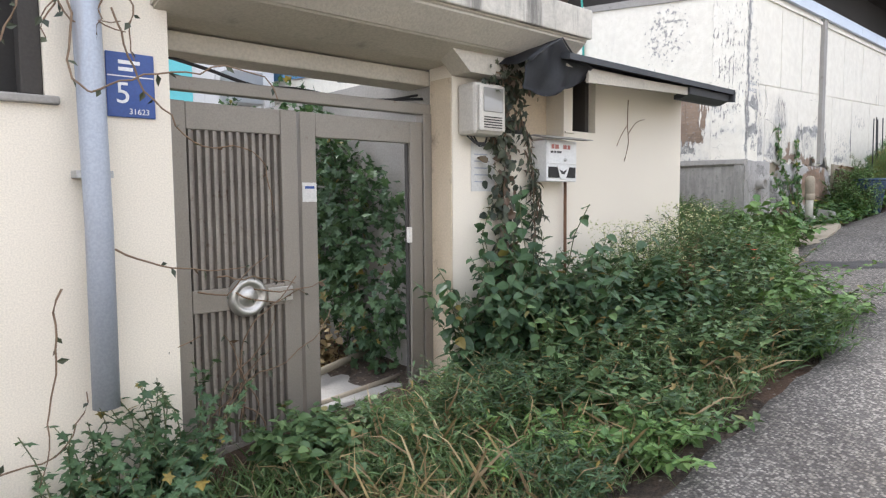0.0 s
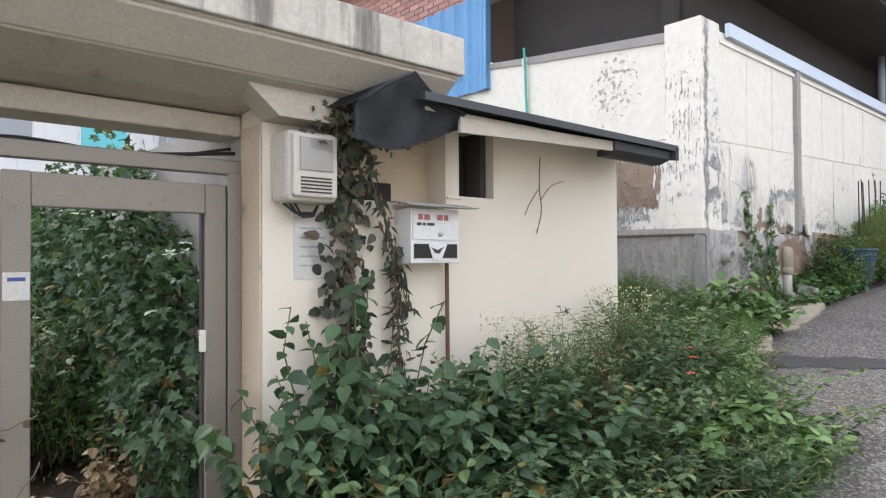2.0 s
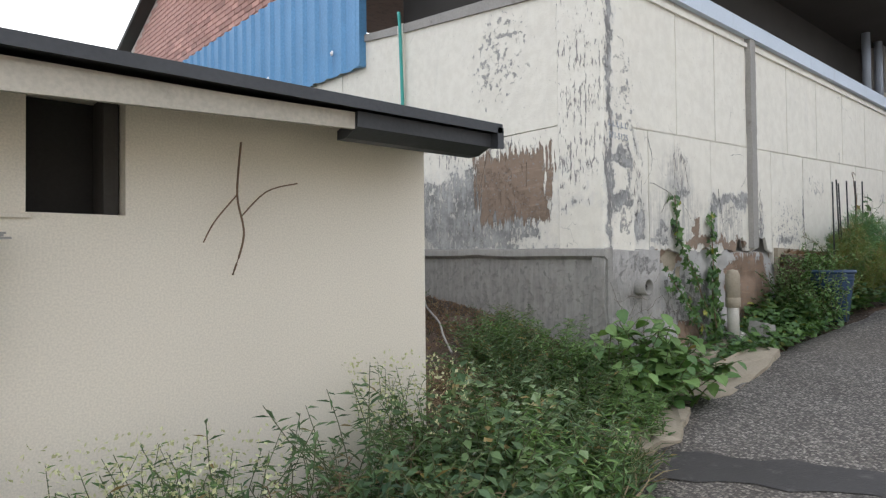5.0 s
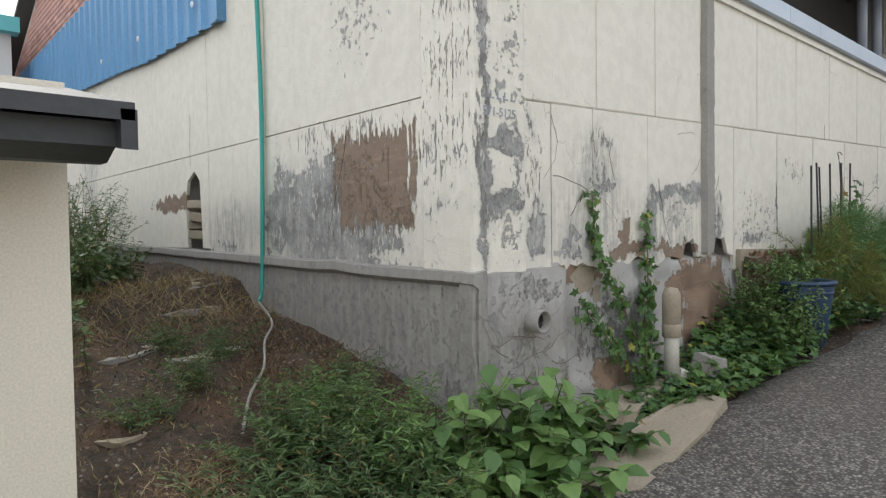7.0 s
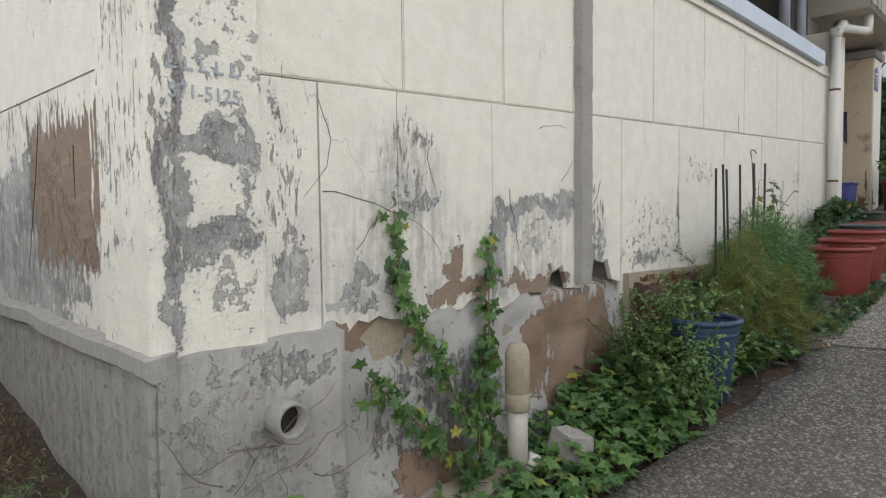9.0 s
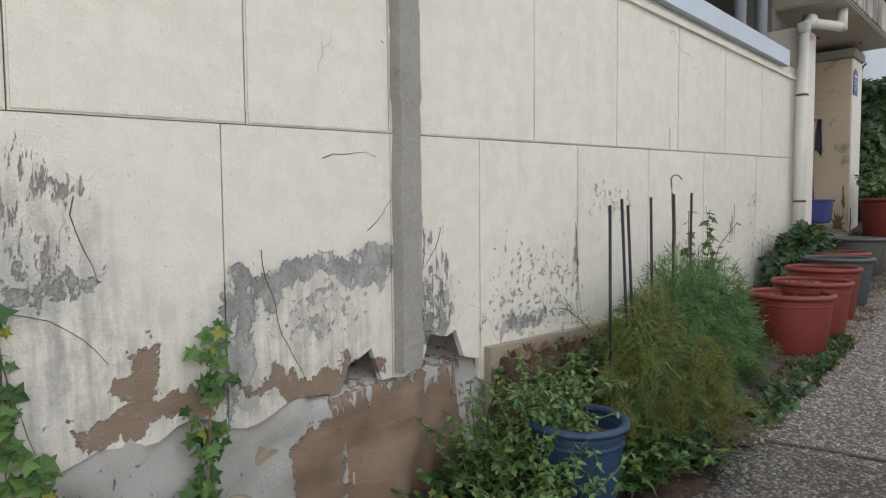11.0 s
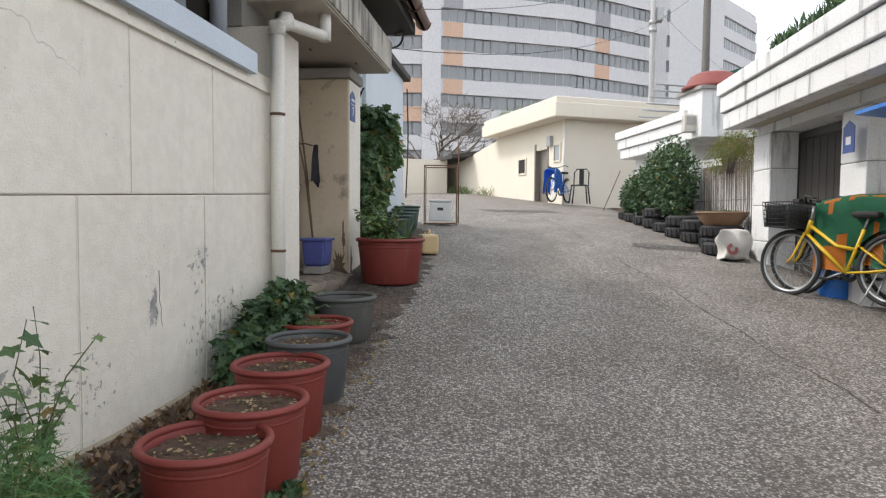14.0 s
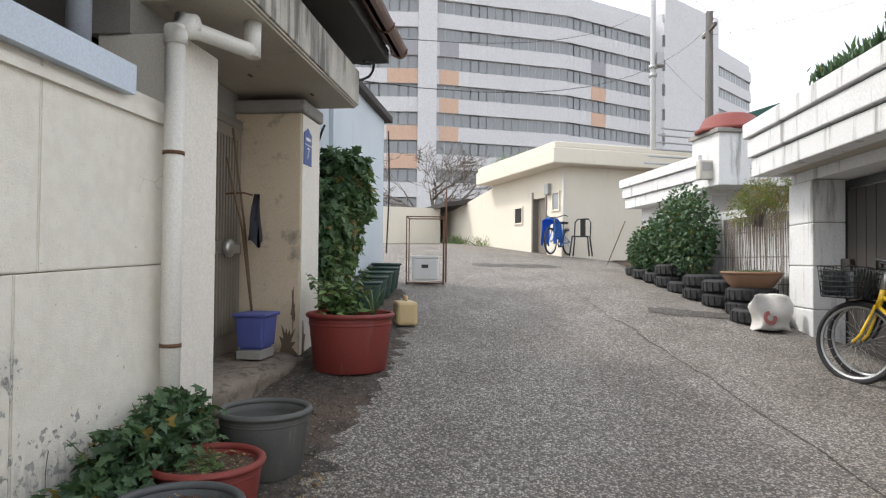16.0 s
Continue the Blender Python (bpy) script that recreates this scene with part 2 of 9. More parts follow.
def asphalt_of(name, k=1.0):
    """Coarse asphalt: pale and dark chippings in a brown-grey binder, with broad stains."""
    m, nt, p = nodes_of(name)
    v = position(nt)
    vo = nt.nodes.new("ShaderNodeTexVoronoi")
    vo.inputs["Scale"].default_value = 72
    link(nt, v, vo.inputs["Vector"])
    bw = nt.nodes.new("ShaderNodeRGBToBW")
    link(nt, vo.outputs["Color"], bw.inputs[0])
    c = mix(nt, step(nt, bw.outputs[0], 0.15, 0.95), shade((0.115, 0.103, 0.092), k), shade((0.60, 0.56, 0.50), k))
    c = mix(nt, step(nt, vo.outputs["Distance"], 0.3, 0.8), c, shade((0.13, 0.12, 0.11), k))
    grit = noise_of(nt, v, 34, 5, 0.7)
    c = mix(nt, step(nt, grit, 0.38, 0.64), mix(nt, 1.0, c, (0.62, 0.61, 0.60), "MULTIPLY"), c)
    worn = noise_of(nt, v, 1.1, 7, 0.65)
    c = mix(nt, step(nt, worn, 0.35, 0.7), c, mix(nt, 1.0, c, (0.72, 0.70, 0.67), "MULTIPLY"))
    c = mix(nt, maths(nt, "MULTIPLY", step(nt, noise_of(nt, v, 0.35, 5), 0.5, 0.75), 0.35), c, shade((0.25, 0.22, 0.185), k))
    link(nt, c, p.inputs["Base Color"])
    p.inputs["Roughness"].default_value = 0.72
    bump(nt, p, maths(nt, "SUBTRACT", maths(nt, "ADD", maths(nt, "MULTIPLY", bw.outputs[0], 0.5), grit), vo.outputs["Distance"]), 0.006, 0.9)
    return m


def glassy(name, col, rough=0.08):
    m, nt, p = nodes_of(name)
    p.inputs["Base Color"].default_value = (*col, 1)
    p.inputs["Roughness"].default_value = rough
    p.inputs["Specular IOR Level"].default_value = 0.8
    return m


CREAM, CEMENT, EARTH = (0.80, 0.765, 0.675), (0.30, 0.296, 0.285), (0.235, 0.172, 0.125)
M = {
    "asphalt": asphalt_of("worn pale asphalt", 1.10),
    "asphalt_dark": asphalt_of("dark coarse asphalt", 0.68),
    "earth": soil_of("loose brown earth", (0.045, 0.034, 0.026), (0.135, 0.098, 0.070), (0.33, 0.30, 0.25)),
    "concrete": plain("concrete", (0.33, 0.315, 0.29), 0.9, var=0.22, big=3, fine=70, relief=0.004, stain=(0.15, 0.14, 0.125)),
    "concrete_worn": plain("worn concrete", (0.36, 0.31, 0.235), 0.95, var=0.25, big=4, fine=60, relief=0.008, stain=(0.16, 0.14, 0.10)),
    "plinth": worn_wall("patched plinth cement", (0.37, 0.355, 0.33), (0.245, 0.235, 0.22), (0.2, 0.16, 0.12), [(7.6, 1.55, 0.6, 0.5, "s"), (7.9, 1.82, 0.5, 0.10, "f"), (8.2, 1.3, 0.4, 0.25, "f"), (7.5, 1.2, 0.4, 0.3, "f"), (7.6, 1.6, 0.5, 0.5, "d"), (7.44, 1.7, 0.1, 0.5, "d")], None, 0),
    "step": plain("worn brown concrete step", (0.235, 0.195, 0.155), 0.95, var=0.3, big=5, fine=55, relief=0.008, stain=(0.09, 0.075, 0.06), stain_at=0.5),
    "peeled": plain("damp peeled render", (0.17, 0.125, 0.085), 0.95, var=0.35, big=7, fine=50, relief=0.006),
    "canopy": plain("canopy render", (0.50, 0.46, 0.385), 0.9, var=0.15, big=2, fine=60, relief=0.003, stain=(0.24, 0.22, 0.19), drip=False),
    "canopy_edge": plain("mossy slab edge", (0.52, 0.49, 0.43), 0.92, var=0.3, big=5, fine=50, relief=0.004, stain=(0.11, 0.105, 0.095), stain_at=0.5, drip=True),
    "cream": plain("cream wall paint", (0.775, 0.715, 0.605), 0.85, var=0.05, big=1.5, fine=140, relief=0.0012, stain=(0.55, 0.48, 0.37), stain_at=0.68, drip=True),
    "cream_far": plain("cream render", (0.82, 0.775, 0.69), 0.85, var=0.05, big=1.2, fine=80, relief=0.001, stain=(0.62, 0.58, 0.50), stain_at=0.64, drip=True),
    "hut": plain("warm cream render", (0.79, 0.735, 0.62), 0.85, var=0.06, big=1.2, fine=60, relief=0.0015, stain=(0.58, 0.52, 0.42), stain_at=0.62, drip=True),
    # stained ochre, also used to paint shade at the gate pier and recess
    "ochre": plain("ochre render, stained and shade-toned", (0.62, 0.52, 0.38), 0.88, var=0.12, big=2, fine=90, relief=0.003, stain=(0.22, 0.19, 0.15), stain_at=0.6, drip=False),
    "white": plain("white wall paint", (0.78, 0.78, 0.77), 0.75, var=0.09, big=2, fine=60, relief=0.002, stain=(0.24, 0.235, 0.22), stain_at=0.57, drip=True),
    "bluewall": plain("pale blue wall paint", (0.62, 0.68, 0.73), 0.8, var=0.07, big=1.6, fine=80, relief=0.0012, stain=(0.42, 0.43, 0.42), stain_at=0.64, drip=True),
    "gate": plain("taupe gate paint", (0.26, 0.235, 0.20), 0.5, metal=0.25, var=0.1, big=5, fine=120, relief=0.0006, stain=(0.16, 0.11, 0.075), stain_at=0.66),
    "gate_dark": plain("weathered gate ribs", (0.25, 0.225, 0.195), 0.5, metal=0.25, var=0.2, big=7, fine=90, relief=0.0008, stain=(0.12, 0.075, 0.05), stain_at=0.6),
    "chrome": plain("dull silver metal", (0.55, 0.54, 0.51), 0.35, metal=0.8, var=0.15, big=14, fine=120, relief=0.0006),
    "roof": plain("dark roof sheet", (0.045, 0.047, 0.052), 0.6, var=0.3, big=3, fine=60, relief=0.002),
    # colour kept near-black so that it holds the shade under eaves
    "dark": plain("dark timber with shade in its colour", (0.05, 0.045, 0.04), 0.85, var=0.3, relief=0.002),
    "black": plain("black rubber", (0.022, 0.022, 0.023), 0.75, var=0.3, big=8, fine=90, relief=0.002, stain=(0.06, 0.055, 0.05)),
    "blackmetal": plain("black painted metal", (0.03, 0.03, 0.03), 0.45, metal=0.4, var=0.2, relief=0.0004),
    "bluesheet": plain("blue corrugated sheet", (0.125, 0.30, 0.52), 0.5, metal=0.2, var=0.12, big=2, fine=40, relief=0.0006, stain=(0.09, 0.20, 0.34), drip=True),
    "flash": plain("pale blue flashing", (0.60, 0.67, 0.76), 0.55, metal=0.0, var=0.08, big=2, relief=0.0006, stain=(0.4, 0.42, 0.44), drip=True),
    "pinkbrick": plain("faded red brick", (0.52, 0.30, 0.25), 0.85, var=0.18, big=3, fine=60, relief=0.002, per_piece=0.25),
    "pinkmortar": plain("pale mortar", (0.60, 0.50, 0.46), 0.9, var=0.1, relief=0.002),
    "redpot": plain("red rubber tub", (0.205, 0.034, 0.026), 0.6, var=0.14, big=6, fine=90, relief=0.0007, stain=(0.20, 0.13, 0.10), stain_at=0.64, drip=True),
    "greypot": plain("dark grey plastic pot", (0.075, 0.08, 0.082), 0.55, var=0.2, big=6, relief=0.0006, stain=(0.14, 0.13, 0.12), stain_at=0.62, drip=True),
    "olivepot": plain("dark grey plastic pot", (0.085, 0.087, 0.082), 0.6, var=0.2, big=6, relief=0.0006, stain=(0.2, 0.18, 0.15), stain_at=0.6, drip=True),
    "greenpot": plain("dark green plastic pot", (0.03, 0.065, 0.05), 0.5, var=0.2, big=6, relief=0.0006),
    "bluepot": plain("navy blue plastic pot", (0.022, 0.052, 0.115), 0.5, var=0.15, big=6, relief=0.0006, stain=(0.08, 0.1, 0.14), stain_at=0.64),
    "bluebucket": plain("violet blue plastic", (0.085, 0.105, 0.33), 0.5, var=0.1, big=6, relief=0.0005),
    "soil": plain("potting soil", (0.085, 0.052, 0.035), 0.97, var=0.4, big=14, fine=70, relief=0.012, stain=(0.2, 0.15, 0.11), stain_at=0.66),
    "pvc": plain("white plastic pipe", (0.72, 0.70, 0.64), 0.45, var=0.06, big=4, relief=0.0003, stain=(0.5, 0.46, 0.38), stain_at=0.62, drip=True),
    "greypipe": plain("blue grey plastic pipe", (0.34, 0.37, 0.42), 0.5, var=0.1, big=3, relief=0.0004, stain=(0.24, 0.22, 0.2), stain_at=0.58, drip=True),
    "teal": plain("teal garden hose", (0.045, 0.36, 0.31), 0.45, var=0.08, big=6, relief=0.0002),
    "meter": plain("ivory plastic", (0.58, 0.55, 0.49), 0.5, var=0.06, big=6, relief=0.0004, stain=(0.42, 0.38, 0.31), stain_at=0.62, drip=True),
    "meterglass": glassy("meter window", (0.30, 0.29, 0.27)),
    "whitebox": plain("white enamel", (0.72, 0.72, 0.70), 0.45, var=0.05, big=5, relief=0.0004, stain=(0.45, 0.40, 0.34), stain_at=0.64),
    "ink": plain("dark print", (0.055, 0.05, 0.05), 0.7, var=0.1, relief=0.0),
    "inkred": plain("faded red print", (0.42, 0.16, 0.14), 0.7, var=0.15, relief=0.0),
    "paper": plain("weathered paper", (0.62, 0.61, 0.58), 0.85, var=0.08, big=9, relief=0.0005, stain=(0.42, 0.40, 0.36)),
    "plate": plain("blue enamel plate", (0.03, 0.075, 0.27), 0.4, var=0.1, big=8, relief=0.0003),
    "platewhite": plain("white lettering", (0.78, 0.78, 0.78), 0.5, var=0.02, relief=0.0),
    "rust": plain("rusty iron", (0.16, 0.085, 0.05), 0.85, metal=0.2, var=0.3, big=10, relief=0.0015),
    "steel": plain("galvanised steel", (0.42, 0.43, 0.43), 0.45, metal=0.6, var=0.12, big=6, relief=0.0004),
    "pole": plain("weathered concrete pole", (0.46, 0.46, 0.46), 0.85, var=0.15, big=3, relief=0.002),
    "woodpole": plain("brown pole", (0.13, 0.12, 0.11), 0.85, var=0.2, big=4, relief=0.003),
    "bark": plain("grey bark", (0.17, 0.14, 0.115), 0.95, var=0.3, big=9, fine=60, relief=0.006),
    "stem": plain("green stem", (0.12, 0.135, 0.06), 0.8, var=0.25, big=12, relief=0.0008),
    "drystem": plain("dry brown stem", (0.20, 0.135, 0.085), 0.9, var=0.3, big=12, relief=0.001),
    "cable": plain("black cable", (0.02, 0.02, 0.022), 0.6, var=0.1, relief=0.0),
    "yellow": plain("yellow paint", (0.72, 0.47, 0.02), 0.35, var=0.06, big=6, relief=0.0002),
    "bikeblue": plain("bright blue plastic cover", (0.03, 0.17, 0.58), 0.4, var=0.15, big=9, fine=40, relief=0.002),
    "greencloth": plain("green cloth", (0.035, 0.19, 0.10), 0.8, var=0.12, big=9, relief=0.003),
    "orangecloth": plain("orange print", (0.62, 0.22, 0.03), 0.8, var=0.12, big=9, relief=0.003),
    "bag": plain("white woven plastic bag", (0.68, 0.66, 0.62), 0.7, var=0.1, big=7, fine=160, relief=0.002, stain=(0.45, 0.41, 0.35), stain_at=0.6),
    "jerry": plain("yellowed plastic", (0.62, 0.47, 0.25), 0.5, var=0.1, big=6, relief=0.0006),
    "awning": plain("green metal roof", (0.03, 0.10, 0.075), 0.6, var=0.1, relief=0.0006),
    "redbrown": plain("red brown metal", (0.22, 0.05, 0.04), 0.55, var=0.15, big=5, relief=0.0008),
    "doormetal": plain("brown ribbed metal door", (0.27, 0.235, 0.195), 0.5, metal=0.3, var=0.1, big=5, relief=0.0005),
    "towel": plain("dark grey cloth", (0.055, 0.055, 0.065), 0.95, var=0.2, big=9, relief=0.003),
    "gutter": plain("faded brown gutter", (0.30, 0.22, 0.19), 0.6, var=0.15, big=5, relief=0.0008, stain=(0.16, 0.12, 0.10)),
    "brownplastic": plain("brown plastic", (0.22, 0.125, 0.07), 0.6, var=0.15, big=5, relief=0.0008),
    "tile": plain("brown roof tile", (0.20, 0.15, 0.125), 0.8, var=0.2, big=4, relief=0.002, stain=(0.09, 0.08, 0.07), stain_at=0.55),
    "apt": plain("white apartment paint", (0.74, 0.74, 0.75), 0.8, var=0.03, big=0.3, fine=6, relief=0.0),
    "apt_orange": plain("orange apartment paint", (0.72, 0.50, 0.37), 0.8, var=0.04, big=0.3, fine=6, relief=0.0),
    "apt_grey": plain("grey apartment paint", (0.42, 0.41, 0.44), 0.8, var=0.04, big=0.3, fine=6, relief=0.0),
    "aptglass": glassy("apartment glass", (0.27, 0.285, 0.295), 0.25),
    "winframe": plain("grey window frame", (0.55, 0.56, 0.57), 0.5, var=0.04, relief=0.0),
    # near-black colour that stands for the darkness inside openings
    "void": plain("unlit interior painted near-black", (0.03, 0.028, 0.026), 0.95, var=0.2, relief=0.0),
    "turquoise": plain("turquoise paint", (0.18, 0.62, 0.66), 0.7, var=0.06, relief=0.0005),
    "leaf_deep": leafy("deep green leaves", (0.034, 0.076, 0.036), (0.100, 0.180, 0.078), (0.30, 0.22, 0.05), 0.02),
    "leaf_mid": leafy("green leaves", (0.055, 0.112, 0.045), (0.170, 0.262, 0.102), (0.30, 0.22, 0.08), 0.05),
    "leaf_bright": leafy("fresh green leaves", (0.080, 0.170, 0.048), (0.205, 0.330, 0.100)),
    "leaf_ivy": leafy("ivy leaves", (0.039, 0.099, 0.030), (0.133, 0.245, 0.062), (0.32, 0.32, 0.06), 0.03),
    "leaf_dark": leafy("dull dark leaves", (0.037, 0.050, 0.037), (0.094, 0.106, 0.062), (0.14, 0.09, 0.06), 0.15),
    "leaf_dry": leafy("dry leaves", (0.200, 0.138, 0.075), (0.450, 0.350, 0.188)),
    "grass": leafy("mixed grass", (0.052, 0.108, 0.038), (0.180, 0.260, 0.095), (0.33, 0.26, 0.15), 0.12),
    "fern": leafy("feathery green needles", (0.050, 0.144, 0.050), (0.150, 0.288, 0.088), (0.26, 0.19, 0.06), 0.05),
    "fern_olive": leafy("yellowing feathery needles", (0.112, 0.169, 0.037), (0.250, 0.294, 0.075), (0.30, 0.18, 0.06), 0.18),
    "drylitter": leafy("rusty litter", (0.12, 0.070, 0.042), (0.30, 0.19, 0.115)),
    "flowers": leafy("small pale flowers", (0.562, 0.562, 0.312), (0.800, 0.787, 0.525)),
    "blossom_red": leafy("red blossoms", (0.688, 0.037, 0.025), (0.800, 0.100, 0.050)),
}

# ---- mesh helpers ----
def box(bm, x0, x1, y0, y1, z0, z1, bevel=0.0):
    r = bmesh.ops.create_cube(bm, size=1.0, matrix=Matrix.Translation(((x0 + x1) / 2, (y0 + y1) / 2, (z0 + z1) / 2)) @ Matrix.Diagonal((x1 - x0, y1 - y0, z1 - z0, 1)))
    if bevel:
        es = list({e for v in r["verts"] for e in v.link_edges})
        bmesh.ops.bevel(bm, geom=es, offset=bevel, segments=2, profile=0.5, affect="EDGES")
    return bm


def made_box(*a, bevel=0.0):
    return box(bmesh.new(), *a, bevel=bevel)


def prism(bm, outline, axis, a, b):
    """Extrudes a closed outline of 2D points along an axis from a to b."""
    def at(p, w):
        return {"x": (w, p[0], p[1]), "y": (p[0], w, p[1]), "z": (p[0], p[1], w)}[axis]
    lo = [bm.verts.new(at(p, a)) for p in outline]
    hi = [bm.verts.new(at(p, b)) for p in outline]
    n = len(outline)
    bm.faces.new(lo[::-1])
    bm.faces.new(hi)
    for i in range(n):
        bm.faces.new((lo[i], lo[(i + 1) % n], hi[(i + 1) % n], hi[i]))
    bmesh.ops.recalc_face_normals(bm, faces=bm.faces[:])
    return bm


def lathe(bm, profile, segs=28, at=(0, 0, 0)):
    """Turns a profile of (radius, z) round the upright axis."""
    rings = []
    for r, z in profile:
        if r < 1e-5:
            rings.append([bm.verts.new((at[0], at[1], at[2] + z))])
        else:
            rings.append([bm.verts.new((at[0] + r * math.cos(2 * math.pi * i / segs), at[1] + r * math.sin(2 * math.pi * i / segs), at[2] + z)) for i in range(segs)])
    for p, q in zip(rings, rings[1:]):
        for i in range(segs):
            j = (i + 1) % segs
            vs = [p[i % len(p)], p[j % len(p)], q[j % len(q)], q[i % len(q)]]
            vs = list(dict.fromkeys(vs))
            if len(vs) > 2:
                bm.faces.new(vs)
    bmesh.ops.recalc_face_normals(bm, faces=bm.faces[:])
    for f in bm.faces:
        f.smooth = True
    return bm


def tube(bm, pts, radius, segs=8, taper=1.0):
    """A round tube along a line of points."""
    pts = [Vector(p) for p in pts]
    rings = []
    for i, p in enumerate(pts):
        d = (pts[min(i + 1, len(pts) - 1)] - pts[max(i - 1, 0)]).normalized()
        a = d.cross(Vector((0, 0, 1))) if abs(d.z) < 0.95 else d.cross(Vector((1, 0, 0)))
        a.normalize()
        b = d.cross(a)
        r = radius * (1 + (taper - 1) * i / max(1, len(pts) - 1))
        rings.append([bm.verts.new(p + r * (a * math.cos(2 * math.pi * k / segs) + b * math.sin(2 * math.pi * k / segs))) for k in range(segs)])
    for p, q in zip(rings, rings[1:]):
        for k in range(segs):
            f = bm.faces.new((p[k], p[(k + 1) % segs], q[(k + 1) % segs], q[k]))
            f.smooth = True
    bm.faces.new(rings[0][::-1])
    bm.faces.new(rings[-1])
    return bm


def part(name, bm, material, parent=None, label="", at=None):
    me = bpy.data.meshes.new(name)
    bm.normal_update()
    bm.to_mesh(me)
    bm.free()
    for mt in (material if isinstance(material, (list, tuple)) else (material,)):
        me.materials.append(mt)
    ob = new(name, me)
    if parent is not None:
        ob.parent = parent
    if at is not None:
        ob.matrix_basis = at
    if label:
        ob["label"] = label
    return ob


def empty(name, m, label, category, group="", kind=""):
    ob = new(name)
    ob.empty_display_size = 0.1
    ob.matrix_basis = m
    return tagged(ob, label, category, group, kind)


def structure(name, bm, material, label, category="wall"):
    return tagged(part(name, bm, material), label, category, "", "structure")


def writing(body, size, m, material, parent, name="lettering"):
    """Flat raised lettering in the built-in font, as a mesh."""
    cu = bpy.data.curves.new(name, "FONT")
    cu.body, cu.size, cu.extrude, cu.align_x, cu.align_y = body, size, 0.001, "CENTER", "CENTER"
    tmp = new("lettering_curve", cu)
    me = bpy.data.meshes.new_from_object(tmp.evaluated_get(bpy.context.evaluated_depsgraph_get()))
    bpy.data.objects.remove(tmp)
    me.materials.clear()
    me.materials.append(material)
    ob = new(name, me)
    ob.parent = parent
    ob.matrix_basis = m
    return ob


# ---- ground and road ----
KX = [-300, -20, -6, 0, 9, 12.2, 14.5, 17.1, 22, 28, 34, 45, 400]
KZ = [-2, -2, -0.75, 0, 1.12, 1.575, 1.86, 2.25, 2.80, 3.27, 3.6, 4.2, 4.2]


def G(x, y):
    z = float(np.interp(x, KX, KZ)) - 0.05 * max(0.0, min(1.0, (x - 12) / 5)) * max(0.0, min(6.0, 3 - y))
    if 5.4 < x < 7.7 and y > 3.0:      # earth bank beside the warehouse
        k = min(1.0, (x - 5.4) / 0.3)
        z += float(np.interp(y, [3.0, 3.5, 4.0, 5.0, 5.6, 6.0, 7.5], [0.0, 0.28, 0.46, 0.60, 0.69, 0.86, 0.92])) * k
    return z


def axis_steps(fine_a, fine_b, d, far):
    a = list(np.arange(fine_a, fine_b + 1e-6, d))
    out, k = [], 1.0
    v = fine_b
    while v < far:
        k *= 1.5
        v += d * k * 2
        out.append(min(v, far))
    neg, k = [], 1.0
    v = fine_a
    while v > -far:
        k *= 1.5
        v -= d * k * 2
        neg.append(max(v, -far))
    return neg[::-1] + a + out


def sheet(name, xs, ys, zf, material):
    vs = [(x, y, zf(x, y)) for x in xs for y in ys]
    n = len(ys)
    fs = [(i * n + j, (i + 1) * n + j, (i + 1) * n + j + 1, i * n + j + 1) for i in range(len(xs) - 1) for j in range(n - 1)]
    me = bpy.data.meshes.new(name)
    me.from_pydata(vs, [], fs)
    for p in me.polygons:
        p.use_smooth = True
    me.materials.append(material)
    return new(name, me)


def rough_ground(x, y):
    z = G(x, y)
    if -4 < x < 40 and abs(y) < 20:
        if 5.5 < x < 7.4 and y > 3.1:
            z += 0.06 * noise.noise((x * 3.1, y * 3.1, 9)) + 0.05 * abs(noise.noise((x * 8, y * 8, 5)))
        z += 0.045 * noise.noise((x * 1.7, y * 1.7, 0)) + 0.02 * noise.noise((x * 6, y * 6, 3)) - 0.03
    return z


ground = sheet("ground", axis_steps(-4, 34, 0.14, 600), axis_steps(-4, 10, 0.14, 600), rough_ground, M["earth"])
tagged(ground, "bare brown earth with weeds and dry litter", "ground", "", "structure")

EDGE_X = [-60, 0, 2.4, 4.4, 5.0, 5.5, 6.5, 7.6, 8.8, 9.8, 10.8, 12, 13.6, 14.6, 15.5, 16.5, 18, 21, 24, 27, 33, 44, 60]
EDGE_Y = [1.4, 1.35, 1.32, 1.38, 1.75, 2.1, 2.45, 2.85, 2.8, 2.62, 2.5, 2.75, 3.0, 3.05, 3.2, 3.25, 3.3, 3.6, 4.4, 5.6, 7.8, 11.5, 17]
RIGHT_X = [-60, 15, 19, 20, 26, 28.6, 29.6, 32.6, 44, 60]
RIGHT_Y = [-2.4, -2.3, -2.0, -1.8, -1.1, -0.9, 0.0, 1.3, 6.3, 11]


def road_left(x):
    return float(np.interp(x, EDGE_X, EDGE_Y)) + 0.05 * noise.noise((x * 3.1, 7, 0)) + 0.03 * noise.noise((x * 9, 2, 0))


xs_r = list(np.arange(-60, -4, 2.0)) + list(np.arange(-4, 30, 0.12)) + list(np.arange(30, 60, 1.0))
bm = bmesh.new()
prev = None
